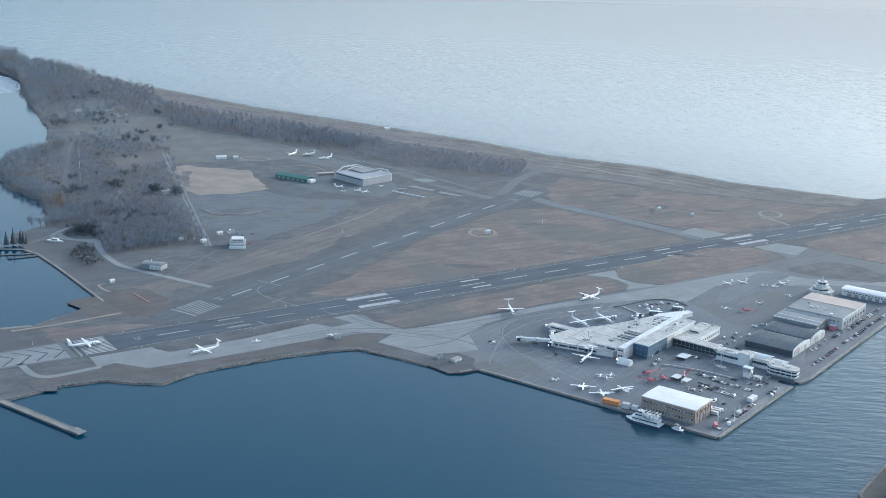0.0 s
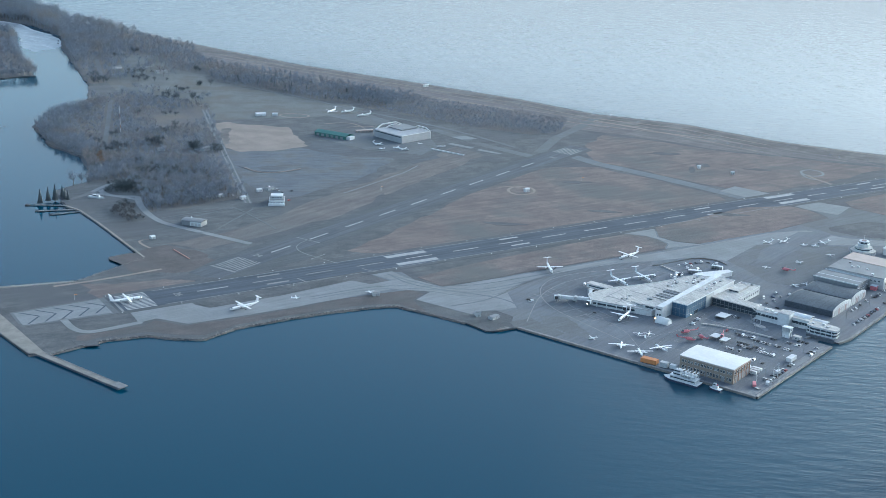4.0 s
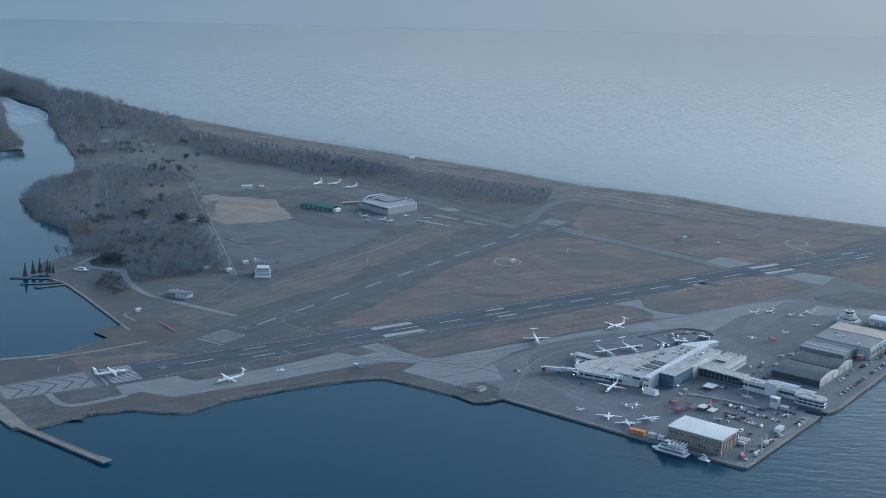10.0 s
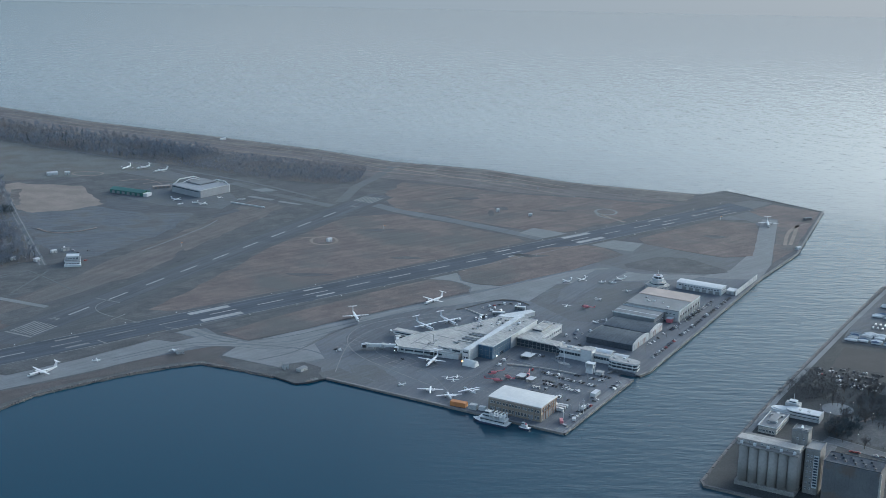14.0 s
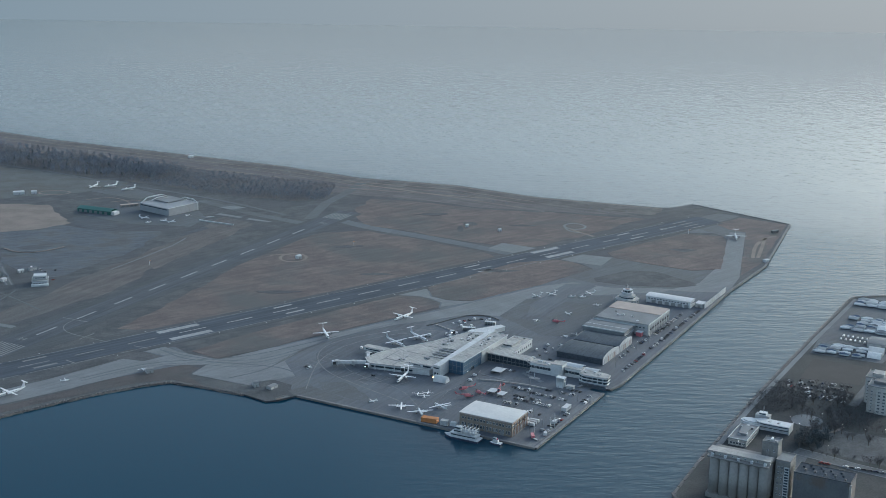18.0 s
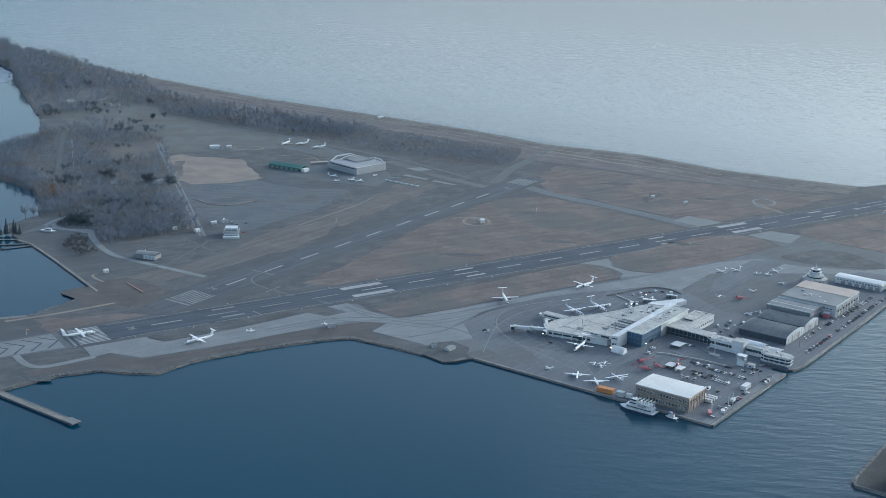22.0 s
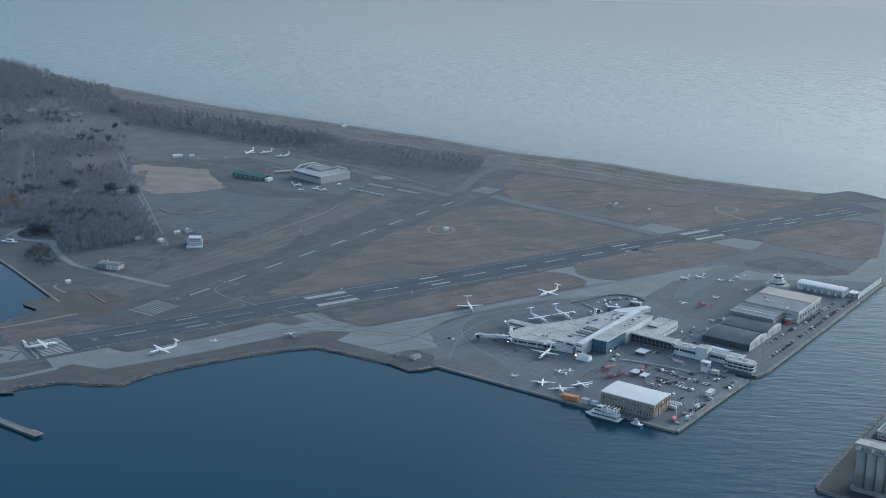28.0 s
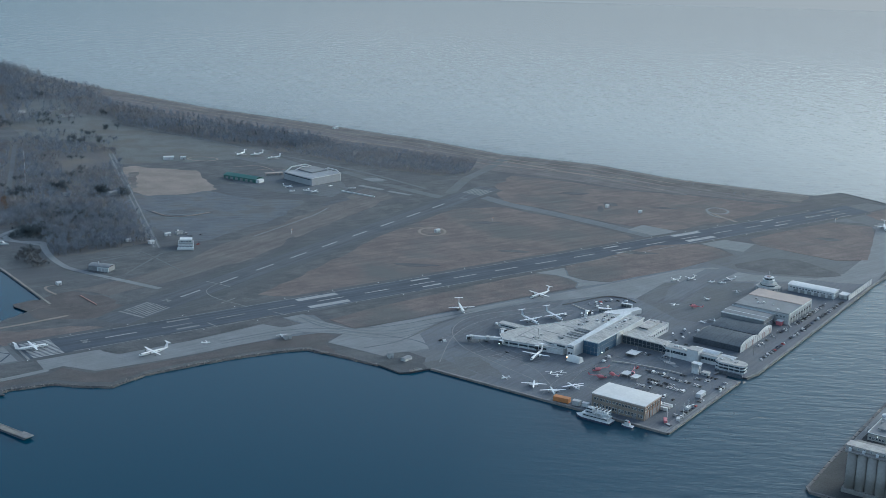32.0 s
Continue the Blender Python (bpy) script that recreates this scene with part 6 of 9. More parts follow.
for nm, x0, x1, y0, y1, z0, z1, mt in (("hull", 140.5, 153, -181, -137, 0.3, 2.6, M_WHITE), ("window_band", 141, 152.5, -180.6, -140, 2.6, 3.6, M_GLASS), ("deck", 140, 153.5, -181.4, -136.6, 3.6, 5.0, M_WHITE), ("window_band", 141.4, 152, -180.8, -152, 5.0, 6.2, M_GLASS),
                                      ("deck", 140.6, 152.8, -181, -150, 6.2, 7.0, M_FRAMEW), ("foredeck", 141.6, 151.8, -152, -139, 5.0, 5.8, M_FRAMEW)):
    slab(nm, ship_deck(x0, x1, y0, y1), z0, z1, mt, liner, "dark ribbon of glass" if mt is M_GLASS else "")
bx("bridge_house", liner, M_UNIT, 153.8, -160, 0.3, 161, -147, 8.6, "grey bridge house", 0.1)
bx("bridge_house", liner, M_FRAMEW, 154.6, -157, 8.6, 160, -150, 10.8, "", 0.1)
bx("bridge_window", liner, M_GLASS, 154.5, -156.4, 9.3, 154.65, -150.6, 10.2)
bx("mast", liner, M_FRAMEW, 157, -154, 10.8, 157.4, -153.6, 17)
bx("stern_block", liner, M_WHITE, 138.8, -182, 0.3, 154, -181.5, 7.6)
for y in (-172, -164):
    bx("roof_hatch", liner, M_UNIT, 145, y, 7.0, 148, y + 2.4, 7.6)

low = thing("waterfront_house", at(0, 0), "flat-roofed grey building with white roof edges on the quay", "building")
walls(low, 93, -157, 132, -141, 0.3, 6.0, M_STONE)
flat_roof(low, 93, -157, 132, -141, 6.0, M_ROOFG, 0.4, 0.7)
bx("upper_roof", low, M_ROOFG, 104, -153, 6.4, 124, -146, 8.4)
rooftop_units(low, 96, -154, 130, -144, 6.4, 7, 13)
windows(low, 92.95, -156, 92.95, -142, 1.6, 5, 2.2, 2.0, -90)
windows(low, 94, -157.05, 131, -157.05, 1.6, 12, 2.2, 2.0, 0)
yard = thing("silo_annex", at(0, 0), "low concrete annex behind the silos", "building")
walls(yard, 26, -190, 66, -150, 0.3, 5.0, M_SILO)
flat_roof(yard, 26, -190, 66, -150, 5.0, M_ROOFG, 0.2, 0.5, M_SILO)
rooftop_units(yard, 30, -186, 62, -154, 5.4, 14, 14)
M_PALE = mat("pale_render", (0.5, 0.495, 0.475), 0.85, (0.38, 0.378, 0.365), 0.2, 1.5, 0.5, grit=0.1)
flats = thing("apartment_block", at(242, -238.5, 0.3), "pale stone apartment block with pairs of dark windows", "apartment block")
walls(flats, -8, -10, 10, 9.5, 0.0, 25.5, M_STONE, 0.5)
flat_roof(flats, -8, -10, 10, 9.5, 25.5, M_ROOFG, 0.4, 0.8, M_STONE)
bx("bay", flats, M_PALE, -9.2, -8.5, 0.0, -8.02, 1.5, 24.6, "paler projecting bay")
bx("penthouse", flats, M_DARKW, 0, -6, 26.4, 8, 6, 28.6)
for z in np.arange(1.6, 23, 3.1):
    windows(flats, -9.25, -8, -9.25, 1, z, 2, 2.4, 1.7, -90)
    window(flats, -8.05, 5.6, z, -90, 1.6, 1.5)
    windows(flats, -7, -10.05, 9, -10.05, z, 4, 2.0, 1.7, 0)
gable = thing("apartment_wing", at(270, -231, 0.3), "taller pale wing behind the apartment block", "apartment block")
walls(gable, -11, -11, 12, 9, 0.0, 25, M_PALE, 0.4)
flat_roof(gable, -11, -11, 12, 9, 25, M_ROOFG, 0.3, 0.8, M_STONE)
bx("penthouse", gable, M_STONE, -6, -6, 25.4, 6, 4, 28.4)
for z in np.arange(2, 23, 3.1):
    windows(gable, -11.05, -10, -11.05, 8, z, 5, 2.2, 1.6, -90)
    windows(gable, -10, -11.05, 11, -11.05, z, 5, 2.0, 1.6, 0)
box_b = thing("corner_building", at(-6, -292), "low dark building with a white roof edge", "building")
walls(box_b, -14, -14, 14, 14, 0.3, 9, M_DARKW)
flat_roof(box_b, -14, -14, 14, 14, 9, M_ROOFD, 0.4, 0.8)


# ---- aircraft ----
M_PLANE = mat("aircraft_white", (0.74, 0.75, 0.75), 0.4, (0.6, 0.62, 0.63), 0.3, 2.0, 0.5)
M_FIN = mat("aircraft_fin_blue", (0.52, 0.55, 0.59), 0.5, (0.44, 0.47, 0.51), 0.3, 2.0, 0.5)
M_NAVY = mat("aircraft_navy", (0.03, 0.04, 0.075), 0.35, (0.04, 0.05, 0.085), 0.3, 2.0, 0.5)
M_TYRE = mat("tyre_rubber", (0.036, 0.037, 0.04), 0.9, (0.045, 0.045, 0.047), 1.0, 5.0, 0.5)
M_CARGLASS = mat("car_glass", (0.02, 0.024, 0.03), 0.4, (0.03, 0.034, 0.04), 1.0, 3.0, 0.5, spec=0.3)
M_PROP = mat("propeller_black", (0.05, 0.05, 0.05), 0.5, (0.08, 0.08, 0.08), 1.0, 4.0, 0.5)


def tube(bm, stations, n=12):
    """A closed body through round sections (x, y, z, half width, half height) along x."""
    rings = [[bm.verts.new((x, y + a * math.cos(2 * math.pi * k / n), z + b * math.sin(2 * math.pi * k / n))) for k in range(n)] for x, y, z, a, b in stations]
    for p, q in zip(rings, rings[1:]):
        for k in range(n):
            bm.faces.new((p[k], p[(k + 1) % n], q[(k + 1) % n], q[k]))
    bm.faces.new(rings[0][::-1])
    bm.faces.new(rings[-1])
    bmesh.ops.recalc_face_normals(bm, faces=bm.faces[:])
    return bm


def blade(bm, root, tip, c0, c1, t0, t1, sweep=0.0, upright=False):
    """A tapered wing or fin from root to tip points; chords c0, c1 along x, thickness t0, t1."""
    verts = []
    for (x, y, z), c, t, s in ((root, c0, t0, 0), (tip, c1, t1, sweep)):
        for dx, dt in ((c / 2, 0), (c / 6, t / 2), (-c / 2, 0), (c / 6, -t / 2)):
            verts.append(bm.verts.new((x + dx - s, y + (dt if upright else 0), z + (0 if upright else dt))))
    for k in range(4):
        bm.faces.new((verts[k], verts[(k + 1) % 4], verts[4 + (k + 1) % 4], verts[4 + k]))
    bm.faces.new(verts[:4])
    bm.faces.new(verts[4:])
    bmesh.ops.recalc_face_normals(bm, faces=bm.faces[:])
    return bm


def span_blade(bm, stations):
    """A wing from tip to tip through (x, y, z, chord, thickness)."""
    rings = [[bm.verts.new((x + dx, y, z + dz)) for dx, dz in ((c / 2, 0), (c / 6, t / 2), (-c / 2, 0), (c / 6, -t / 2))] for x, y, z, c, t in stations]
    for p, q in zip(rings, rings[1:]):
        for k in range(4):
            bm.faces.new((p[k], p[(k + 1) % 4], q[(k + 1) % 4], q[k]))
    bm.faces.new(rings[0])
    bm.faces.new(rings[-1])
    bmesh.ops.recalc_face_normals(bm, faces=bm.faces[:])
    return bm


def wheel(parent, x, y, z0, z1, r=0.4):
    leg = bx("gear_leg", parent, M_STEEL, x - 0.1, y - 0.1, z0 + r, x + 0.1, y + 0.1, z1)
    bm = bmesh.new()
    bmesh.ops.create_cone(bm, cap_ends=True, segments=10, radius1=r, radius2=r, depth=0.5)
    bmesh.ops.rotate(bm, verts=bm.verts, matrix=Matrix.Rotation(math.pi / 2, 3, "X"))
    bmesh.ops.translate(bm, verts=bm.verts, vec=(x, y, z0 + r))
    part("tyre", bm, M_TYRE, leg)


def plane(m, length, span, label, group, fin=None, t_tail=True, high=True, engines="wing", stripe=None, body=None):
    """An aeroplane on its wheels, nose towards +x."""
    ob = thing("aeroplane", m, label, "aeroplane", group)
    body, fin = body or M_PLANE, fin or M_PLANE
    r, L = length * 0.043, length
    if length < 12:
        r = length * 0.07
    zc = r + length * 0.035 + 0.25
    part("fuselage", tube(bmesh.new(), [(L * 0.5, 0, zc - r * 0.3, r * 0.08, r * 0.08), (L * 0.475, 0, zc - r * 0.2, r * 0.5, r * 0.5), (L * 0.43, 0, zc, r * 0.88, r * 0.9), (L * 0.36, 0, zc, r, r), (-L * 0.2, 0, zc, r, r),
                                        (-L * 0.36, 0, zc + r * 0.35, r * 0.62, r * 0.62), (-L * 0.5, 0, zc + r * 0.8, r * 0.12, r * 0.16)]), body, ob, "", True)
    wz, chord = (zc + r * 0.92) if high else (zc - r * 0.75), span * 0.105
    back = 0 if engines != "tail" else span * 0.16
    up = 0.0 if high else span * 0.04
    wing = span_blade(bmesh.new(), [(L * 0.04 - back, -span / 2, wz + up, chord * 0.55, chord * 0.06), (L * 0.06, 0, wz, chord, chord * 0.16), (L * 0.04 - back, span / 2, wz + up, chord * 0.55, chord * 0.06)])
    part("wing", wing, M_PLANE, ob)
    fz = length * 0.17
    part("fin", blade(bmesh.new(), (-L * 0.41, 0, zc + r * 0.6), (-L * 0.46, 0, zc + r * 0.6 + fz), L * 0.13, L * 0.075, 0.3, 0.16, L * 0.02, True), fin, ob, "grey-blue tail fin" if fin is M_FIN else "")
    tz = zc + r * 0.6 + fz if t_tail else zc + r * 0.6
    tail = span_blade(bmesh.new(), [(-L * 0.48 - 0.3, -span * 0.17, tz, chord * 0.5, 0.1), (-L * 0.47, 0, tz, chord * 0.8, 0.25), (-L * 0.48 - 0.3, span * 0.17, tz, chord * 0.5, 0.1)])
    part("tailplane", tail, M_PLANE, ob)
    cw = tube(bmesh.new(), [(L * 0.456, 0, zc + r * 0.3, r * 0.62, r * 0.36), (L * 0.44, 0, zc + r * 0.36, r * 0.82, r * 0.5), (L * 0.425, 0, zc + r * 0.4, r * 0.84, r * 0.5)])
    part("cockpit_window", cw, M_GLASS, ob)
    if length > 12:
        for sg in (1, -1):
            bx("window_row", ob, M_GLASS, -L * 0.2, sg * r * 0.97 - 0.05, zc + r * 0.12, L * 0.34, sg * r * 0.97 + 0.05, zc + r * 0.12 + 0.28)
    if stripe:
        for sg in (1, -1):
            bx("stripe", ob, stripe, -L * 0.3, sg * r * 0.97 - 0.05, zc - r * 0.3, L * 0.36, sg * r * 0.97 + 0.05, zc - r * 0.05)
    spots = [(L * 0.1, sg * span * 0.155, wz - r * 0.25) for sg in (1, -1)] if engines == "wing" else [(-L * 0.26, sg * r * 1.75, zc + r * 0.55) for sg in (1, -1)] if engines == "tail" else [(L * 0.5, 0, zc - r * 0.3)]
    for x, y, z in spots:
        if engines != "nose":
            e = part("engine", tube(bmesh.new(), [(x + L * 0.08, y, z, r * 0.26, r * 0.26), (x + L * 0.06, y, z, r * 0.4, r * 0.42), (x - L * 0.03, y, z, r * 0.42, r * 0.46), (x - L * 0.12, y, z, r * 0.16, r * 0.2)]), M_PLANE, ob, "", True)
        else:
            e = ob
        if engines != "tail":
            bm, px = bmesh.new(), x + (L * 0.085 if engines == "wing" else 0.1)
            pr = r * 1.45 if engines == "wing" else 1.0
            nb, star = 6 if engines == "wing" else 3, []
            for k in range(nb):
                a, q = 2 * math.pi * k / nb + 0.3, math.pi / nb
                star += [(pr * math.cos(a - 0.09), pr * math.sin(a - 0.09)), (pr * math.cos(a + 0.09), pr * math.sin(a + 0.09)), (pr * 0.16 * math.cos(a + q), pr * 0.16 * math.sin(a + q))]
            prism(bm, star, -0.05, 0.05, pose(px, y, z) @ Matrix.Rotation(math.pi / 2, 4, "Y"))
            bm.normal_update()
            part("propeller", bm, M_PROP, e)
    for x, y in ((L * 0.38, 0), (L * 0.03, span * 0.15 if engines == "wing" else r * 1.5), (L * 0.03, -(span * 0.15 if engines == "wing" else r * 1.5))):
        wheel(ob, x, y, 0, wz if engines == "wing" and y else zc - r * 0.3, 0.45 if length > 12 else 0.25)
    return ob


def heading(tail, nose):
    return math.degrees(math.atan2(nose[1] - tail[1], nose[0] - tail[0]))


Z0 = 0.16
liner_a = plane(pose(-475, 1206.5, Z0 + 0.1, 0, 0, 38.44), 32.8, 28.4, "white twin turboprop airliner lined up on the runway threshold", "turboprop airliners", M_PLANE)
liner_b = plane(pose(-357, 1212, Z0, 0, 0, heading((-345, 1225), (-368, 1200))), 32.8, 28.4, "white twin turboprop airliner with a grey-blue fin on the taxiway", "turboprop airliners", M_FIN)
for x, y, turn, lab in ((-72, 1394, heading((-80, 1420), (-69, 1376)), "white turboprop airliner with a grey-blue fin rolling along the taxiway"), (12, 1456, heading((30, 1474), (5, 1444)), "white turboprop airliner with a grey-blue fin on the taxiway"),
                        (*flat(FR, [(180, 245)])[0], heading(*flat(FR, [(188, 263), (173, 229)])), "white turboprop airliner with a grey-blue fin parked at the gate"), (*flat(FR, [(208, 232)])[0], heading(*flat(FR, [(217, 250), (200, 216)])), "white turboprop airliner with a grey-blue fin parked at the gate"),
                        (*flat(FR, [(91, 184)])[0], heading(*flat(FR, [(104, 186), (80, 182)])), "white turboprop airliner with a grey-blue fin parked beside the concourse"), (479, 1838, heading((483, 1862), (477, 1824)), "white turboprop airliner on the far taxiway")):
    tagged(copy_thing(liner_b, pose(x, y, Z0, 0, 0, turn)), lab)
twin = plane(at(22, 146, Z0, 28), 21, 24, "white twin-propeller utility plane parked on the quay", "parked utility planes", t_tail=True)
for s, w, turn in ((19, 124, 42), (41, 115, 62)):
    copy_thing(twin, at(s, w, Z0, turn))
small = plane(at(22, 177, Z0, 150), 8.6, 11, "small white single-engined plane parked on the apron", "parked light planes", t_tail=False, engines="nose")
for s, w, turn in ((60, 150, 20), (67, 143, 200), (58, 142, 30), (294, 100, 60), (306, 92, 200), (421, 115, 30), (438, 154, 120), (443, 143, 100), (330, 150, 10), (372, 130, 250)):
    copy_thing(small, at(s, w, Z0, turn))
for x, y, turn in ((-330, 1915, 20), (-300, 1950, 60), (-350, 1905, 200)):
    copy_thing(small, pose(x, y, Z0, 0, 0, turn))
biz = plane(at(418, 190, Z0, 155), 15, 16, "white business turboprop parked on the far apron", "parked business planes")
for s, w, turn in ((434, 178, 165), (461, 141, 140)):
    copy_thing(biz, at(s, w, Z0, turn))
jet = plane(pose(-478, 2146, Z0, 0, 0, 250), 26, 22, "white T-tailed jet parked on the far grass", "parked jets", engines="tail", high=False)
for x, y, turn in ((-452, 2150, 225), (-420, 2128, 220)):
    copy_thing(jet, pose(x, y, Z0, 0, 0, turn))
prop2 = plane(pose(-360, 1932, Z0, 0, 0, -20), 17, 20, "white propeller plane parked before the far hangar", "planes at the far hangar")
copy_thing(prop2, pose(-318, 1908, Z0, 0, 0, -15))


def helicopter(m, label, material):
    ob = thing("helicopter", m, label, "helicopter", "parked helicopters")
    part("cabin", tube(bmesh.new(), [(4.2, 0, 1.6, 0.2, 0.2), (3.4, 0, 1.8, 0.9, 0.9), (1.5, 0, 2.0, 1.25, 1.3), (-1.5, 0, 2.1, 1.2, 1.3), (-3, 0, 2.5, 0.5, 0.7)]), material, ob, "", True)
    part("tail_boom", tube(bmesh.new(), [(-2.4, 0, 2.6, 0.5, 0.5), (-8.5, 0, 3.0, 0.2, 0.25)], 8), material, ob, "", True)
    part("fin", blade(bmesh.new(), (-8.2, 0, 2.8), (-9.2, 0, 4.8), 1.4, 0.8, 0.2, 0.1, 0.2, True), material, ob)
    part("windscreen", tube(bmesh.new(), [(4.0, 0, 1.95, 0.3, 0.3), (3.0, 0, 2.25, 0.95, 0.75), (2.0, 0, 2.4, 1.15, 0.9)]), M_GLASS, ob)
    bx("rotor_mast", ob, M_STEEL, -0.2, -0.2, 3.2, 0.2, 0.2, 4.1)
    for k in range(4):
        bm = box(bmesh.new(), 0.2, -0.2, 4.05, 6.4, 0.2, 4.13, Matrix.Rotation(math.radians(90 * k + 27), 4, "Z"))
        part("rotor_blade", bm, M_PROP, ob)
    for y in (-1.1, 1.1):
        sk = part("skid", box(bmesh.new(), -2.2, y - 0.07, 0.0, 2.6, y + 0.07, 0.14), M_STEEL, ob)
        for x in (-1.2, 1.4):
            bx("strut", sk, M_STEEL, x, y * 0.75 - 0.06, 0.1, x + 0.12, y * 0.75 + 0.06, 1.2)
    return ob


heli = helicopter(at(93, 118, Z0, 140) @ Matrix.Scale(1.3, 4), "red helicopter parked behind the quay hangar", M_RED)
for s, w, turn in ((91, 101, 60), (106, 87, 200), (78, 106, 300)):
    copy_thing(heli, at(s, w, Z0, turn))
tagged(copy_thing(heli, at(335, 129, Z0, 80)), "red helicopter standing alone on the far apron")


# ---- cars ----
def car(m, material, label, van=False):
    ob = thing("van" if van else "car", m, label, "van" if van else "car", "parked vehicles")
    L, W, H = (5.4, 2.0, 2.3) if van else (4.5, 1.8, 1.45)
    lo = bmesh.new()
    prof = [(-L / 2, 0.35), (L / 2, 0.35), (L / 2, 0.75), (L / 2 - 0.9, 0.92), (-L / 2, 0.95)]
    a, b = ([lo.verts.new((x, y, z)) for x, z in prof] for y in (-W / 2, W / 2))
    lo.faces.new(a), lo.faces.new(b[::-1])
    for i in range(5):
        lo.faces.new((a[i], a[(i + 1) % 5], b[(i + 1) % 5], b[i]))
    bmesh.ops.recalc_face_normals(lo, faces=lo.faces[:])
    part("body", lo, material, ob)
    prof = [(-L / 2 + (0.05 if van else 0.3), 0.93), (L / 2 - 1.0, 0.9), (L / 2 - (1.5 if van else 1.75), H - 0.06), (-L / 2 + (0.15 if van else 0.9), H - 0.06)]
    for nm, mt, k, z1 in (("window_band", M_CARGLASS, W / 2 - 0.1, 0), ("roof", material, W / 2 - 0.16, 1)):
        bm = bmesh.new()
        pf = prof if not z1 else [(prof[3][0] - 0.05, H - 0.07), (prof[2][0] + 0.05, H - 0.07), (prof[2][0] - 0.05, H), (prof[3][0] + 0.05, H)]
        a, b = ([bm.verts.new((x, y, z)) for x, z in pf] for y in (-k, k))
        bm.faces.new(a), bm.faces.new(b[::-1])
        for i in range(4):
            bm.faces.new((a[i], a[(i + 1) % 4], b[(i + 1) % 4], b[i]))
        bmesh.ops.recalc_face_normals(bm, faces=bm.faces[:])
        part(nm, bm, mt, ob)
    if van:
        bx("cargo_side", ob, material, -L / 2 + 0.1, -W / 2 + 0.02, 0.95, L / 2 - 2.0, W / 2 - 0.02, H - 0.1)
    for x in (-L * 0.3, L * 0.3):
        for y in (-W / 2 + 0.1, W / 2 - 0.1):
            bm = bmesh.new()
            bmesh.ops.create_cone(bm, cap_ends=True, segments=8, radius1=0.33, radius2=0.33, depth=0.22)
            bmesh.ops.rotate(bm, verts=bm.verts, matrix=Matrix.Rotation(math.pi / 2, 3, "X"))
            bmesh.ops.translate(bm, verts=bm.verts, vec=(x, y, 0.33))
            part("wheel", bm, M_TYRE, ob)
    return ob


CAR_COLOURS = [("white", (0.7, 0.7, 0.7)), ("silver", (0.42, 0.43, 0.44)), ("black", (0.025, 0.026, 0.03)), ("dark grey", (0.08, 0.085, 0.09)), ("dark blue", (0.03, 0.05, 0.11)), ("red", (0.33, 0.03, 0.03))]
car_kinds = [car(at(40 + 6 * i, -0.0 + 6, 0.2), mat("car_paint_" + n.replace(" ", "_"), c, 0.5, tuple(k * 0.85 for k in c), 0.5, 3, 0.5), n + " car parked on the quay lot") for i, (n, c) in enumerate(CAR_COLOURS)]
van_kinds = [car(at(120 + 7 * i, 4, 0.2), mat("van_paint_" + n, c, 0.5, tuple(k * 0.85 for k in c), 0.5, 3, 0.5), n + " van parked on the quay lot", True) for i, (n, c) in enumerate((("white", (0.72, 0.72, 0.72)), ("grey", (0.3, 0.31, 0.32))))]
rnd = random.Random(21)


def pick():
    return rnd.choice(van_kinds) if rnd.random() < 0.16 else rnd.choices(car_kinds, (4, 4, 4, 4, 1.5, 1))[0]


# rows on the quay lot: start, end and turn in the harbour frame
for s0, w0, s1, w1, n, turn, keep in ((56, 25, 56, 62, 13, 0, 0.5), (72, 26, 74, 70, 15, 0, 0.65), (84, 58, 86, 72, 5, 0, 0.9), (96, 30, 98, 66, 12, 0, 0.75), (104, 44, 106, 70, 9, 0, 0.85), (118, 20, 120, 60, 14, 0, 0.9),
                                   (124, 64, 126, 92, 9, 0, 0.7), (134, 22, 135, 50, 10, 0, 0.8), (146, 20, 146, 28, 3, 0, 1), (64, 8, 140, 8, 14, 90, 0.55), (30, 10, 52, 10, 4, 90, 0.6), (166, 100, 168, 116, 5, 0, 0.8), (168, 70, 170, 92, 7, 90, 0.3),
                                   (120, 126, 160, 132, 9, 90, 0.6)):
    for i in range(n):
        if rnd.random() < keep:
            k = i / max(1, n - 1)
            copy_thing(pick(), at(s0 + (s1 - s0) * k + rnd.uniform(-0.4, 0.4), w0 + (w1 - w0) * k, 0.17, turn + rnd.choice((0, 180)) + rnd.uniform(-4, 4)))
# along the channel road
for s0, s1, w, n, turn, keep in ((224, 470, 6.5, 64, 55, 0.8), (262, 320, 24, 14, 60, 0.45), (350, 440, 19, 24, 65, 0.8), (316, 345, 22, 8, 60, 0.7)):
    for i in range(n):
        if rnd.random() < keep:
            s = s0 + (s1 - s0) * i / n
            copy_thing(pick(), at(s, w + rnd.uniform(-0.5, 0.5), 0.17, turn + rnd.choice((0, 180)) + rnd.uniform(-4, 4)))
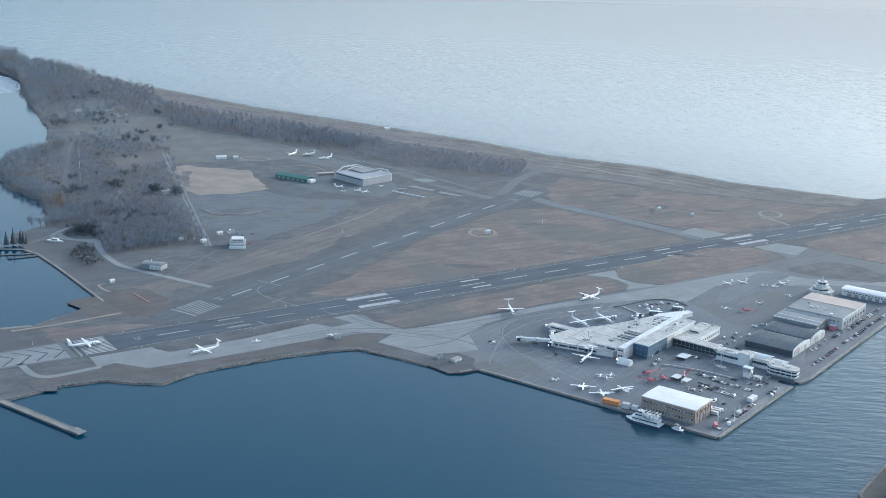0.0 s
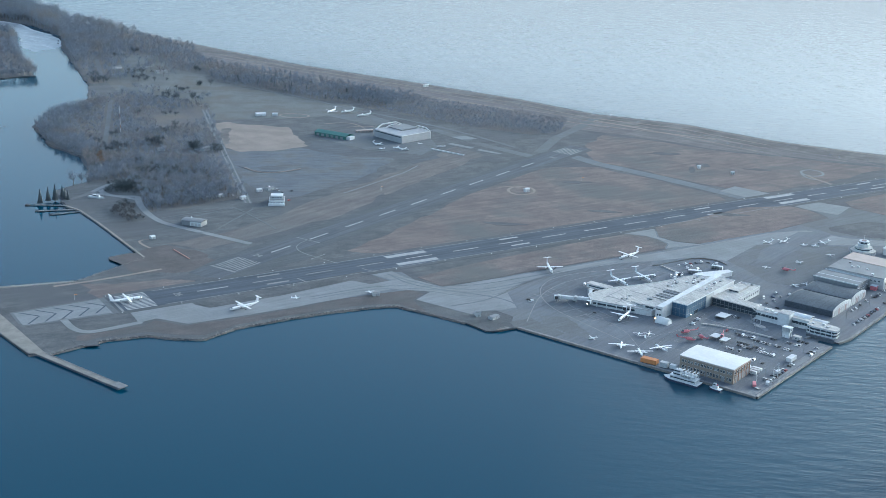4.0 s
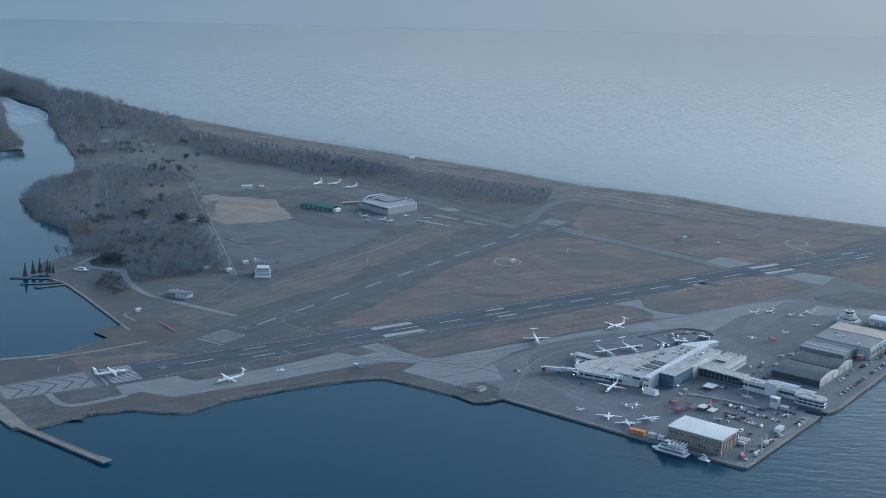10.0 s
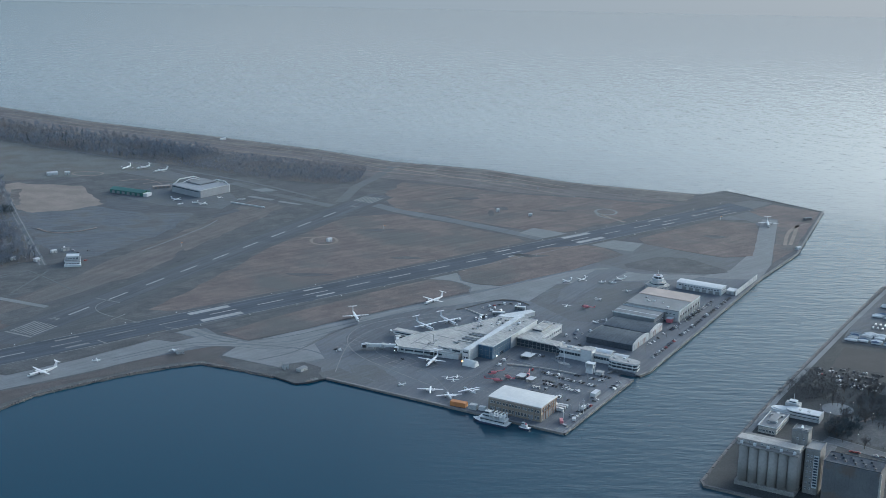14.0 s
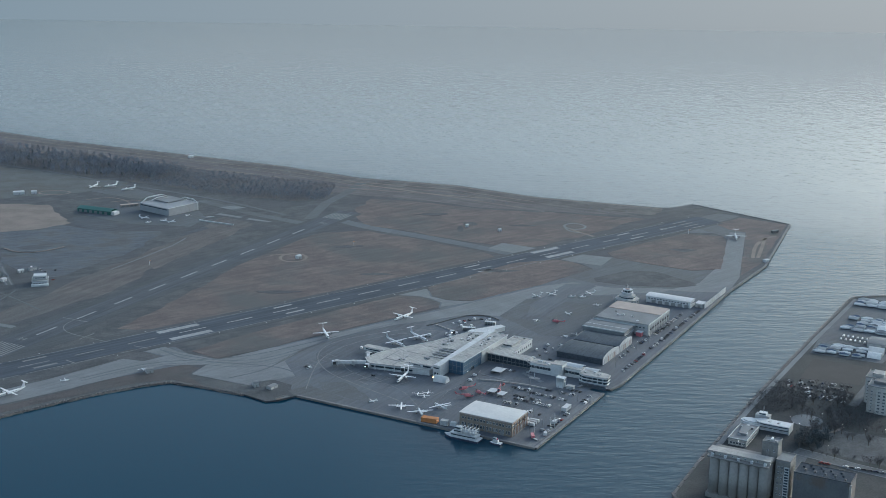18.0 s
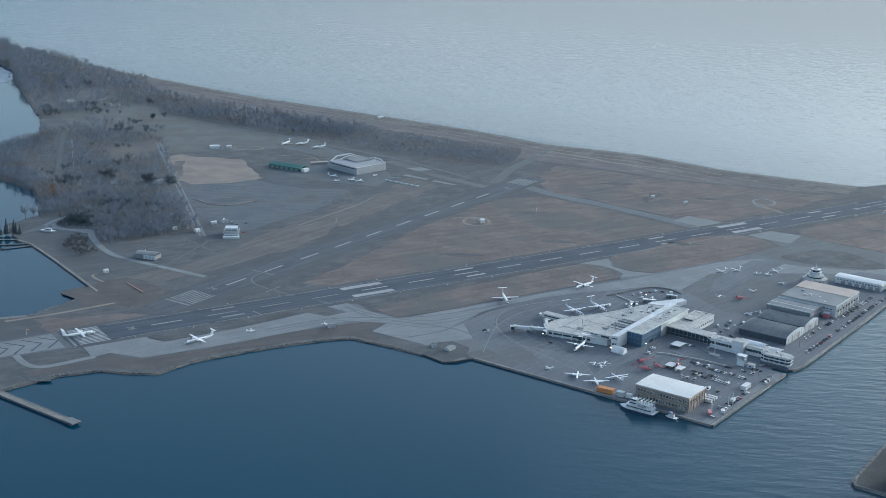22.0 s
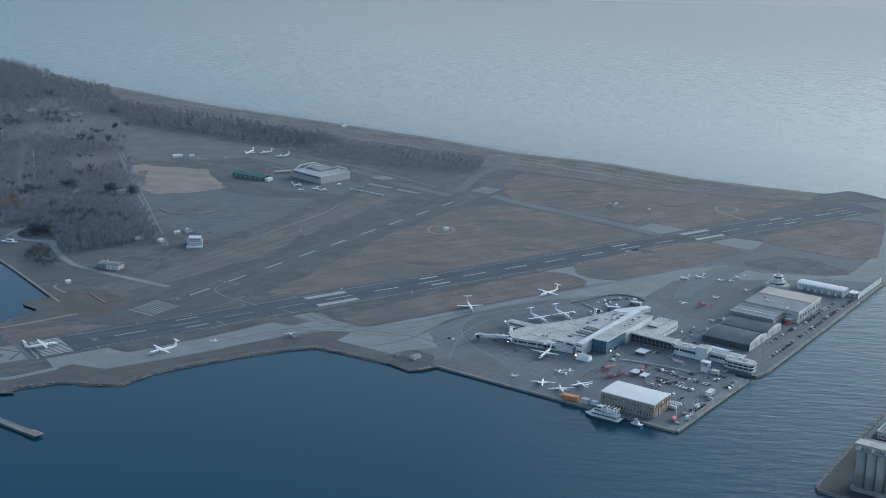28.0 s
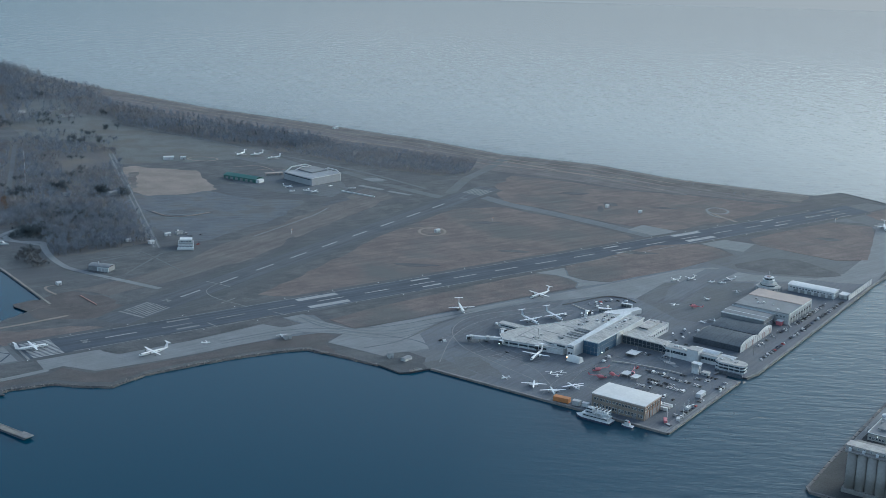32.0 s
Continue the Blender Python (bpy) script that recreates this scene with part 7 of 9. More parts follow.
# apron service vehicles and far parking
for s, w, turn in ((72, 285, 150), (70, 280, 150), (100, 248, 70), (112, 246, 20), (84, 214, 60), (150, 268, 20), (222, 226, 40), (236, 214, 30), (244, 206, 50), (258, 200, 10), (262, 196, 40), (232, 208, 80), (252, 210, 60), (270, 190, 20),
                  (282, 222, 60), (288, 219, 60), (294, 216, 70), (300, 213, 65), (304, 206, 90), (306, 198, 100), (274, 226, 50), (280, 214, 20), (270, 214, 80), (276, 204, 0), (238, 108, 30), (246, 102, 60), (252, 96, 10), (258, 104, 40), (264, 92, 70), (236, 96, 60), (200, 105, 20), (212, 100, 80), (224, 98, 40), (206, 88, 10), (218, 84, 60)):
    copy_thing(van_kinds[0] if rnd.random() < 0.5 else pick(), at(s, w, 0.17, turn))
for s0, s1, w0, w1, n, turn in ((266, 268, -142, -212, 22, 0), (278, 282, -146, -210, 20, 0), (288, 294, -152, -206, 18, 0), (244, 248, -172, -210, 12, 0), (256, 258, -168, -212, 14, 0), (92, 100, -222, -300, 16, 92), (60, 62, -158, -186, 7, 0), (248, 256, -176, -206, 9, 20)):
    for i in range(n):
        if rnd.random() < 0.75:
            k = i / n
            tagged(copy_thing(pick(), at(s0 + (s1 - s0) * k, w0 + (w1 - w0) * k, 0.37, turn + rnd.uniform(-6, 6))), "car parked on the mainland shore")
for x, y in ((-430, 1640), (-438, 1648), (-452, 1660), (-420, 1650), (-412, 1605), (-540, 1622), (-510, 1615), (-528, 1608), (-486, 1612)):
    tagged(copy_thing(pick(), pose(x, y, 0.1, 0, 0, rnd.uniform(0, 360))), "vehicle parked beside the clubhouse")
# trailers, containers and lorries
for s, w, turn, a, b, h, mt, lab in ((44, 26, 90, 9, 2.6, 3.2, M_WHITE, "white box trailer beside the hangar"), (49, 26, 90, 9, 2.6, 3.2, M_UNIT, "pale box trailer beside the hangar"), (54, 26, 90, 9, 2.6, 3.0, M_WHITE, "white box trailer beside the hangar"),
                                     (96, 13, 0, 12, 5, 4.2, M_WHITE, "white site cabin on the quay lot"), (30, 4.5, 20, 5, 3, 3, M_WHITE, "white cabin at the quay corner"), (60, 9, 0, 7, 3, 3, M_WHITE, "white trailer on the quay lot"),
                                     (6, 107, 96, 15, 6, 4.5, M_ORANGE, "orange container stack on the quay"), (6, 92, 96, 7, 5, 5, M_UNIT, "pale container beside the hangar"), (8, 84, 96, 6, 4, 4, M_WHITE, "white container beside the hangar"),
                                     (20, 12, 30, 8, 2.8, 3, M_RED, "red lorry body at the quay corner")):
    c = thing("container", at(s, w, 0.2, turn), lab, "container")
    bx("body", c, mt, -a / 2, -b / 2, 0.4, a / 2, b / 2, h, "", 0.08)
    for k in range(int(a)):
        bx("rib", c, mt, -a / 2 + k + 0.4, -b / 2 - 0.06, 0.6, -a / 2 + k + 0.55, -b / 2 + 0.02, h - 0.2)
    bx("door", c, M_STEEL, a / 2 - 0.02, -b / 2 + 0.3, 0.6, a / 2 + 0.05, b / 2 - 0.3, h - 0.3)
    bx("chassis", c, M_TYRE, -a / 2 + 0.3, -b / 2 + 0.3, 0, a / 2 - 0.3, b / 2 - 0.3, 0.4)

# ---- boats ----
def hull(L, W, z0, z1, bow=0.25):
    return prism(bmesh.new(), [(-L / 2, -W / 2), (L / 2 - L * bow, -W / 2), (L / 2 - L * bow * 0.4, -W * 0.3), (L / 2, 0), (L / 2 - L * bow * 0.4, W * 0.3), (L / 2 - L * bow, W / 2), (-L / 2, W / 2)], z0, z1)


boat = thing("work_boat", at(-9.5, 66, WATER, 91) @ Matrix.Scale(1.15, 4), "white two-deck work boat with frames and masts at the quay", "boat")
part("hull", hull(30, 9, -1.2, 1.6), M_NAVY, boat, "dark hull")
part("rub_rail", hull(30.4, 9.4, 1.6, 2.0), M_FRAMEW, boat)
bx("lower_house", boat, M_WHITE, -13, -3.6, 2.0, 8, 3.6, 4.6, "", 0.1)
bx("window_band", boat, M_GLASS, -12.6, -3.66, 3.2, 7.6, 3.66, 4.0, "dark ribbon of glass")
bx("upper_deck", boat, M_FRAMEW, -13.4, -4, 4.6, 9, 4, 4.9)
bx("wheelhouse", boat, M_WHITE, 0, -2.6, 4.9, 6, 2.6, 7.4, "", 0.15)
bx("wheelhouse_window", boat, M_GLASS, 0.2, -2.66, 5.9, 6.06, 2.66, 6.8)
bx("top_deck", boat, M_FRAMEW, -12, -3.2, 7.0, -1, 3.2, 7.25)
for x in np.arange(-12, 0, 2.4):
    for y in (-3.1, 2.9):
        bx("stanchion", boat, M_FRAMEW, x, y, 4.9, x + 0.2, y + 0.2, 7.0)
for x in np.arange(-12.5, -0.5, 2.9):                 # pale lifting frames over the after deck
    for y in (-3.4, 3.1):
        bx("frame_leg", boat, M_FRAMEW, x, y, 2.0, x + 0.4, y + 0.3, 9.4)
    bx("frame_beam", boat, M_FRAMEW, x, -3.4, 9.4, x + 0.5, 3.4, 9.9)
bx("deck_cabin", boat, M_WHITE, -11, -2.4, 4.9, -7.5, 2.4, 7.0, "", 0.1)
bx("bridge_deck", boat, M_WHITE, 0.6, -2.2, 7.4, 5.0, 2.2, 9.6, "", 0.15)
bx("bridge_window", boat, M_GLASS, 0.7, -2.26, 8.2, 5.06, 2.26, 9.1)
for x in (-8, 3):
    bx("mast", boat, M_STEEL, x, -0.15, 7.2, x + 0.3, 0.15, 13)
    bx("yard", boat, M_STEEL, x, -1.8, 10.6, x + 0.2, 1.8, 10.8)
for x in (-12, -9, -6, -3):
    bx("life_raft", boat, M_FRAMEW, x, -1.4, 7.25, x + 1.6, 1.4, 8.2, "", 0.3)
tug = thing("tug", at(-6.5, 35, WATER, 91), "small white tug with a dark hull at the quay", "boat")
part("hull", hull(11, 4.6, -0.8, 1.5, 0.35), M_NAVY, tug, "dark hull")
part("rub_rail", hull(11.3, 4.9, 1.5, 1.8, 0.35), M_FRAMEW, tug)
bx("cabin", tug, M_WHITE, -2.5, -1.5, 1.8, 2.5, 1.5, 4.2, "", 0.15)
bx("wheelhouse", tug, M_WHITE, -0.5, -1.2, 4.2, 2.2, 1.2, 6.2, "", 0.15)
bx("wheelhouse_window", tug, M_GLASS, -0.3, -1.26, 4.9, 2.26, 1.26, 5.7)
bx("mast", tug, M_STEEL, -0.2, -0.1, 6.2, 0, 0.1, 9.5)
bx("funnel", tug, M_RED, -2, -0.5, 4.2, -1, 0.5, 5.8, "", 0.1)


def laid_up_boat(m, L, cover, label):
    ob = thing("laid_up_boat", m, label, "boat", "boats stored on shore")
    part("hull", hull(L, L * 0.3, 0.9, 2.3, 0.35), M_WHITE, ob)
    part("keel", prism(bmesh.new(), [(-L * 0.4, -0.25), (L * 0.35, -0.25), (L * 0.35, 0.25), (-L * 0.4, 0.25)], 0.0, 0.9), M_NAVY, ob)
    bm = bmesh.new()
    ridge = [bm.verts.new((x, 0, z)) for x, z in ((-L * 0.48, 3.4), (0, 4.0), (L * 0.45, 2.6))]
    for sg in (1, -1):
        side = [bm.verts.new((x, sg * L * k, 2.2)) for x, k in ((-L * 0.5, 0.152), (L * 0.15, 0.152), (L * 0.49, 0.01))]
        bm.faces.new((ridge[0], ridge[1], side[1], side[0]))
        bm.faces.new((ridge[1], ridge[2], side[2], side[1]))
    bmesh.ops.recalc_face_normals(bm, faces=bm.faces[:])
    part("cover", bm, cover, ob, "shrink-wrap cover")
    for x in (-L * 0.25, L * 0.2):
        bx("cradle", ob, M_STEEL, x, -L * 0.13, 0, x + 0.2, L * 0.13, 1.0)
    return ob


M_WRAP = mat("shrink_wrap", (0.74, 0.72, 0.69), 0.75, (0.54, 0.53, 0.51), 0.2, 1.2, 0.5, vary=0.3)
M_WRAPG = mat("grey_tarpaulin", (0.3, 0.3, 0.3), 0.7, (0.2, 0.205, 0.21), 0.2, 1.2, 0.5, vary=0.3)
M_WRAPB = mat("blue_tarpaulin", (0.1, 0.14, 0.21), 0.7, (0.08, 0.11, 0.17), 0.4, 2.0, 0.5)
kinds = [laid_up_boat(at(384, -150, 0.36, 95), 13, M_WRAP, "boat laid up on shore under white wrapping"), laid_up_boat(at(392, -150, 0.36, 95), 11, M_WRAP, "boat laid up on shore under white wrapping"),
         laid_up_boat(at(400, -150, 0.36, 95), 10, M_WRAPB, "boat laid up on shore under a blue tarpaulin"),
         laid_up_boat(at(408, -150, 0.36, 95), 12, M_WRAPG, "boat laid up on shore under a grey tarpaulin")]
for s in (387, 391.5, 396, 400.5, 405, 409.5, 414):
    for w in np.arange(-163, -192, -12.5):
        if rnd.random() < 0.9:
            copy_thing(rnd.choices(kinds, (5, 4, 1, 2))[0], at(s + rnd.uniform(-1, 1), w + rnd.uniform(-1.5, 1.5), 0.36, 95 + rnd.choice((0, 180))))
for s in (480, 485, 490, 495, 500, 505, 510, 515, 520, 525, 530, 582, 588, 594, 600, 606):
    for w in np.arange(-157 if s < 540 else -150, -214, -12.5):
        if rnd.random() < 0.85:
            copy_thing(rnd.choices(kinds, (5, 4, 1, 2.5))[0], at(s + rnd.uniform(-1.5, 1.5), w + rnd.uniform(-1.5, 1.5), 0.36, 95 + rnd.choice((0, 180))))
for s in (442, 454):
    for w in np.arange(-160, -186, -5.0):
        copy_thing(kinds[1], at(s, w, 0.36, 5) @ Matrix.Scale(0.62, 4))


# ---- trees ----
# M_TWIG: distance haze painted in as a paler, bluer twig colour
M_TWIG = mat("hazed_twigs", (0.22, 0.252, 0.297), 0.95, (0.127, 0.147, 0.178), 0.09, 0.4, 0.52, third=(0.187, 0.179, 0.182), tscale=0.012, grit=0.2)
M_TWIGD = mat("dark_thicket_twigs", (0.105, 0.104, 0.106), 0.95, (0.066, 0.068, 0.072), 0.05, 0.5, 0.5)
M_BARK = mat("bark", (0.1, 0.085, 0.07), 0.95, (0.07, 0.06, 0.05), 0.5, 3.0, 0.5)
M_NEEDLE = mat("conifer_needles", (0.0744, 0.0923, 0.101), 0.95, (0.0521, 0.0678, 0.0769), 0.3, 2.0, 0.5)
M_AUTUMN = mat("russet_twigs", (0.2, 0.115, 0.06), 0.95, (0.15, 0.09, 0.05), 0.2, 1.0, 0.5)


def limb_tris(a, b, r0, r1, n=4):
    a, b = np.array(a, float), np.array(b, float)
    d = (b - a) / (np.linalg.norm(b - a) + 1e-9)
    u = np.cross(d, (0.3, 0.9, 0.2))
    u /= np.linalg.norm(u) + 1e-9
    v = np.cross(d, u)
    ang = np.arange(n) * 2 * math.pi / n
    ring = np.cos(ang)[:, None] * u + np.sin(ang)[:, None] * v
    verts = np.vstack([a + ring * r0, b + ring * r1])
    tris = []
    for k in range(n):
        j = (k + 1) % n
        tris += [(k, j, n + j), (k, n + j, n + k)]
    return verts, np.array(tris)


def merge(parts):
    vs, ts, o = [], [], 0
    for v, t in parts:
        vs.append(v)
        ts.append(t + o)
        o += len(v)
    return np.vstack(vs), np.vstack(ts)


def bare_tree(seed, h, spread, twigs, fat=1.0):
    """Trunk with limbs, and a crown of many thin twigs in uneven tufts, as vertex and triangle arrays."""
    g = np.random.RandomState(seed)
    wood = [limb_tris((0, 0, -0.3), (g.normal(0, 0.2), g.normal(0, 0.2), h * 0.5), h * 0.02, h * 0.012, 6)]
    tips = []
    for k in range(7):
        a, z0 = g.uniform(0, 2 * math.pi), h * g.uniform(0.22, 0.5)
        r, z1 = spread * g.uniform(0.45, 0.95), h * g.uniform(0.6, 0.92)
        tip = np.array((r * math.cos(a), r * math.sin(a), z1))
        wood.append(limb_tris((0, 0, z0), tip, h * 0.009, h * 0.003))
        tips += [(tip, np.array((0, 0, z0)))]
    wood.append(limb_tris((0, 0, h * 0.5), (g.normal(0, 0.5), g.normal(0, 0.5), h * 0.93), h * 0.011, h * 0.003))
    tips.append((np.array((0, 0, h * 0.9)), np.array((0, 0, h * 0.4))))
    n = twigs
    idx = g.randint(0, len(tips), n)
    tip, base_p = np.array([tips[i][0] for i in idx]), np.array([tips[i][1] for i in idx])
    f = g.uniform(0.3, 1.05, (n, 1))
    start = base_p + (tip - base_p) * f + g.normal(0, 1, (n, 3)) * spread * 0.17
    way = (tip - base_p) * 0.25 + g.normal(0, 1, (n, 3)) * spread * 1.0
    way /= np.linalg.norm(way, axis=1, keepdims=True)
    size = g.uniform(0.07, 0.17, (n, 1)) * h
    side = np.cross(way, g.normal(0, 1, (n, 3)))
    side /= np.linalg.norm(side, axis=1, keepdims=True) + 1e-9
    wdt = g.uniform(0.05, 0.13, (n, 1)) * h * 0.11 * fat
    tv = np.stack([start - side * wdt, start + side * wdt, start + way * size], 1).reshape(-1, 3)
    tv[:, 2] = np.maximum(tv[:, 2], 0.1)
    return merge(wood), (tv, np.arange(3 * n).reshape(-1, 3))


def conifer(seed, h, r, boughs):
    g = np.random.RandomState(seed)
    n = boughs
    z = h * (0.08 + 0.9 * g.uniform(0, 1, n) ** 1.25)
    rr = r * (1.03 - z / h) ** 0.9 * g.uniform(0.75, 1.1, n)
    a = g.uniform(0, 2 * math.pi, n)
    out = np.stack([np.cos(a), np.sin(a), np.zeros(n)], 1)
    side = np.stack([-np.sin(a), np.cos(a), np.zeros(n)], 1)
    top = np.stack([np.zeros(n), np.zeros(n), z + 0.06 * h], 1)
    tipp = out * rr[:, None] + np.stack([np.zeros(n), np.zeros(n), z - 0.03 * h], 1)
    midp = out * rr[:, None] * 0.55 + np.stack([np.zeros(n), np.zeros(n), z], 1)
    w = (rr * 0.42 + 0.15)[:, None]
    v = np.stack([top, midp + side * w, tipp, midp - side * w], 1).reshape(-1, 3)
    q = np.arange(n)[:, None] * 4
    t = np.vstack([q + np.array((0, 1, 2)), q + np.array((0, 2, 3))])
    return limb_tris((0, 0, -0.3), (0, 0, h * 0.9), h * 0.02, h * 0.004, 6), (v, t)


def mesh_of(name, vt, material):
    v, t = vt
    me = bpy.data.meshes.new(name)
    me.vertices.add(len(v))
    me.vertices.foreach_set("co", np.ascontiguousarray(v, np.float32).ravel())
    me.loops.add(3 * len(t))
    me.loops.foreach_set("vertex_index", np.ascontiguousarray(t, np.int32).ravel())
    me.polygons.add(len(t))
    me.polygons.foreach_set("loop_start", np.arange(0, 3 * len(t), 3, dtype=np.int32))
    me.update(calc_edges=True)
    me.materials.append(material)
    return me


def tree(m, arrays, crown, label, category="tree", group=""):
    ob = thing(category.replace(" ", "_"), m, label, "tree", group)
    for nm, vt, mt in (("trunk", arrays[0], M_BARK), ("crown", arrays[1], crown)):
        c = new(nm, mesh_of(nm, vt, mt))
        c.parent = ob
    return ob


def inside(p, poly):
    c = False
    for (x0, y0), (x1, y1) in zip(poly, poly[1:] + poly[:1]):
        if (y0 > p[1]) != (y1 > p[1]) and p[0] < (x1 - x0) * (p[1] - y0) / (y1 - y0) + x0:
            c = not c
    return c


def scatter(poly, spacing, seed, keep=1.0, clear=(), sparse=()):
    g = random.Random(seed)
    xs, ys = [p[0] for p in poly], [p[1] for p in poly]
    out, y = [], min(ys)
    while y < max(ys):
        x = min(xs)
        while x < max(xs):
            q = (x + g.uniform(-0.6, 0.6) * spacing, y + g.uniform(-0.6, 0.6) * spacing)
            patch = noise.noise(Vector((q[0] * 0.012, q[1] * 0.012, seed)))
            if inside(q, poly) and g.random() < keep + patch * 0.6 and not any(inside(q, c) for c in clear) and (g.random() < 0.4 or not any(inside(q, c) for c in sparse)):
                out.append(q)
            x += spacing
        y += spacing
    return out


def wood_stuff(name, spots, kinds, material, label, seed, lo=0.7, hi=1.2, z=0.0):
    """Many trees in one mesh: turned and scaled copies of a few kinds."""
    g = np.random.RandomState(seed)
    vs, ts, o = [], [], 0
    for x, y in spots:
        v, t = kinds[g.randint(len(kinds))]
        a, s = g.uniform(0, 2 * math.pi), g.uniform(lo, hi)
        c, d = math.cos(a) * s, math.sin(a) * s
        vs.append(np.stack([v[:, 0] * c - v[:, 1] * d + x, v[:, 0] * d + v[:, 1] * c + y, v[:, 2] * s * g.uniform(0.9, 1.1) + z], 1))
        ts.append(t + o)
        o += len(v)
    if not vs:
        return None
    return tagged(new(name, mesh_of(name, (np.vstack(vs), np.vstack(ts)), material)), label, "woods", kind="stuff")


WOODS = [(-878, 2128), (-872, 2218), (-833, 2212), (-762, 2184), (-692, 2150), (-668, 2102), (-551, 1800), (-466, 1604), (-566, 1514), (-600, 1590), (-640, 1640), (-688, 1640), (-709, 1694), (-749, 1767), (-818, 1822), (-897, 1940), (-907, 2048)]
BELT = [(-842, 2572), (-662, 2478), (-501, 2386), (-400, 2346), (-350, 2290), (-400, 2210), (-517, 2240), (-681, 2325), (-750, 2380)]
SCRUB = [(-560, 2405), (-397, 2318), (-270, 2262), (-189, 2220), (-90, 2178), (-104, 2070), (-146, 2055), (-245, 2085), (-366, 2160), (-440, 2200)]
FARW = [(-2400, 3640), (-1826, 3500), (-1400, 3110), (-1187, 2945), (-1009, 2796), (-905, 2728), (-819, 2553), (-801, 2397), (-899, 2339), (-940, 2280), (-1050, 2470), (-1165, 2685), (-1215, 2790), (-1335, 2925), (-1438, 2985), (-1700, 3050), (-2300, 3110)]
soft_sheet("woodland_floor", WOODS, 0.05, M_LITTER, "brown leaf litter under bare trees", "woodland floor", 16, 5)
soft_sheet("woodland_floor", BELT, 0.045, M_LITTER, "brown leaf litter under the tree belt", "woodland floor", 16, 3)
soft_sheet("woodland_floor", SCRUB, 0.035, M_LITTER, "brown leaf litter under the scrub", "woodland floor", 16, 3)
soft_sheet("woodland_floor", FARW, 0.04, M_LITTER, "brown leaf litter under far woods", "woodland floor", 20, 6)
HAMLET = [(-1000, 2590), (-925, 2600), (-862, 2470), (-812, 2440), (-815, 2395), (-905, 2345), (-935, 2350)]
M_LAWN = mat("rough_lawn", (0.108, 0.118, 0.121), 0.95, (0.0719, 0.0801, 0.0832), 0.03, 0.2, 0.5, third=(0.0836, 0.0827, 0.0776), tscale=0.015, grit=0.3)
soft_sheet("park_meadow", [(-872, 2222), (-833, 2216), (-762, 2188), (-690, 2154), (-664, 2100), (-645, 2040), (-600, 2060), (-500, 2100), (-430, 2150), (-430, 2190), (-517, 2232), (-681, 2318), (-750, 2374), (-806, 2436), (-862, 2464), (-905, 2345), (-930, 2330), (-900, 2262)], 0.06, M_LAWN, "open rough meadow behind the woods", "meadow", 12, 7)
soft_sheet("park_meadow", HAMLET, 0.055, M_LAWN, "pale rough grass between low houses", "meadow", 14, 4)
CLEAR = [strip([(-1030, 2527), (-990, 2440), (-949, 2339)], 18), strip([(-857, 2154), (-804, 2007), (-770, 1911), (-727, 1790)], 16), strip([(-678, 1547), (-668, 1573), (-659, 1610), (-652, 1647), (-640, 1668)], 14), strip([(-643, 1583), (-623, 1577), (-600, 1584), (-595, 1566), (-573, 1526)], 12), [(-700, 1950), (-640, 2060), (-700, 2130), (-760, 2060)], strip([(-894, 2362), (-872, 2392), (-835, 2436)], 14)]
near_kinds = [merge(bare_tree(s, h, sp, 320, 0.66)) for s, h, sp in ((1, 13, 6.0), (2, 15, 6.6), (3, 11, 5.6), (4, 15, 7.0), (5, 10, 5.4))]
far_kinds = [merge(bare_tree(s, h, sp, 170, 0.85)) for s, h, sp in ((11, 14, 5.8), (12, 16, 6.2), (13, 12, 5.6), (14, 15, 6.0))]
bush_kinds = [merge(bare_tree(s, h, sp, 130, 1.2)) for s, h, sp in ((21, 5, 3.2), (22, 6, 3.6), (23, 4, 3.0))]
fir_kinds = [merge(conifer(s, h, r, 110)) for s, h, r in ((31, 12, 4.0), (32, 14, 4.4), (33, 10, 3.8))]
spots = scatter(WOODS, 8.6, 5, 0.66, CLEAR)
spots.sort(key=lambda p: p[1])
single, rest = spots[:110], spots[110:]
kinds_t = [tree(pose(-560, 1545, 0), bare_tree(41, 15, 4.8, 260), M_TWIG, "bare grey-brown tree at the edge of the woods", "bare tree", "trees at the edge of the woods"),
           tree(pose(-548, 1560, 0), bare_tree(42, 17, 5.2, 280), M_TWIG, "tall bare grey-brown tree at the edge of the woods", "bare tree", "trees at the edge of the woods"),
           tree(pose(-575, 1560, 0), bare_tree(43, 12, 4.6, 240), M_TWIG, "low bare grey-brown tree at the edge of the woods", "bare tree", "trees at the edge of the woods")]
g = random.Random(8)
for x, y in single:
    copy_thing(g.choice(kinds_t), pose(x, y, 0, 0, 0, g.uniform(0, 360)) @ Matrix.Scale(g.uniform(0.55, 0.95), 4))
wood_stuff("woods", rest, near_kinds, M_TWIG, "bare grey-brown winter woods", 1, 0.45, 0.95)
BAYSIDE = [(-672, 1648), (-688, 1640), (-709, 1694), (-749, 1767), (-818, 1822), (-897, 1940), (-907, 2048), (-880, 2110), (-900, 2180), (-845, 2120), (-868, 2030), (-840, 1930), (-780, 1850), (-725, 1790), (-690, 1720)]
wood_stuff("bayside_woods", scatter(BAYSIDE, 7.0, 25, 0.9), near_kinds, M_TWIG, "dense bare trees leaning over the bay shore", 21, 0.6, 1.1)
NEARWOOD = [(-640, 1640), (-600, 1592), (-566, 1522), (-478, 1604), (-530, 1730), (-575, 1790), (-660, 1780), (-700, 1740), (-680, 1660)]
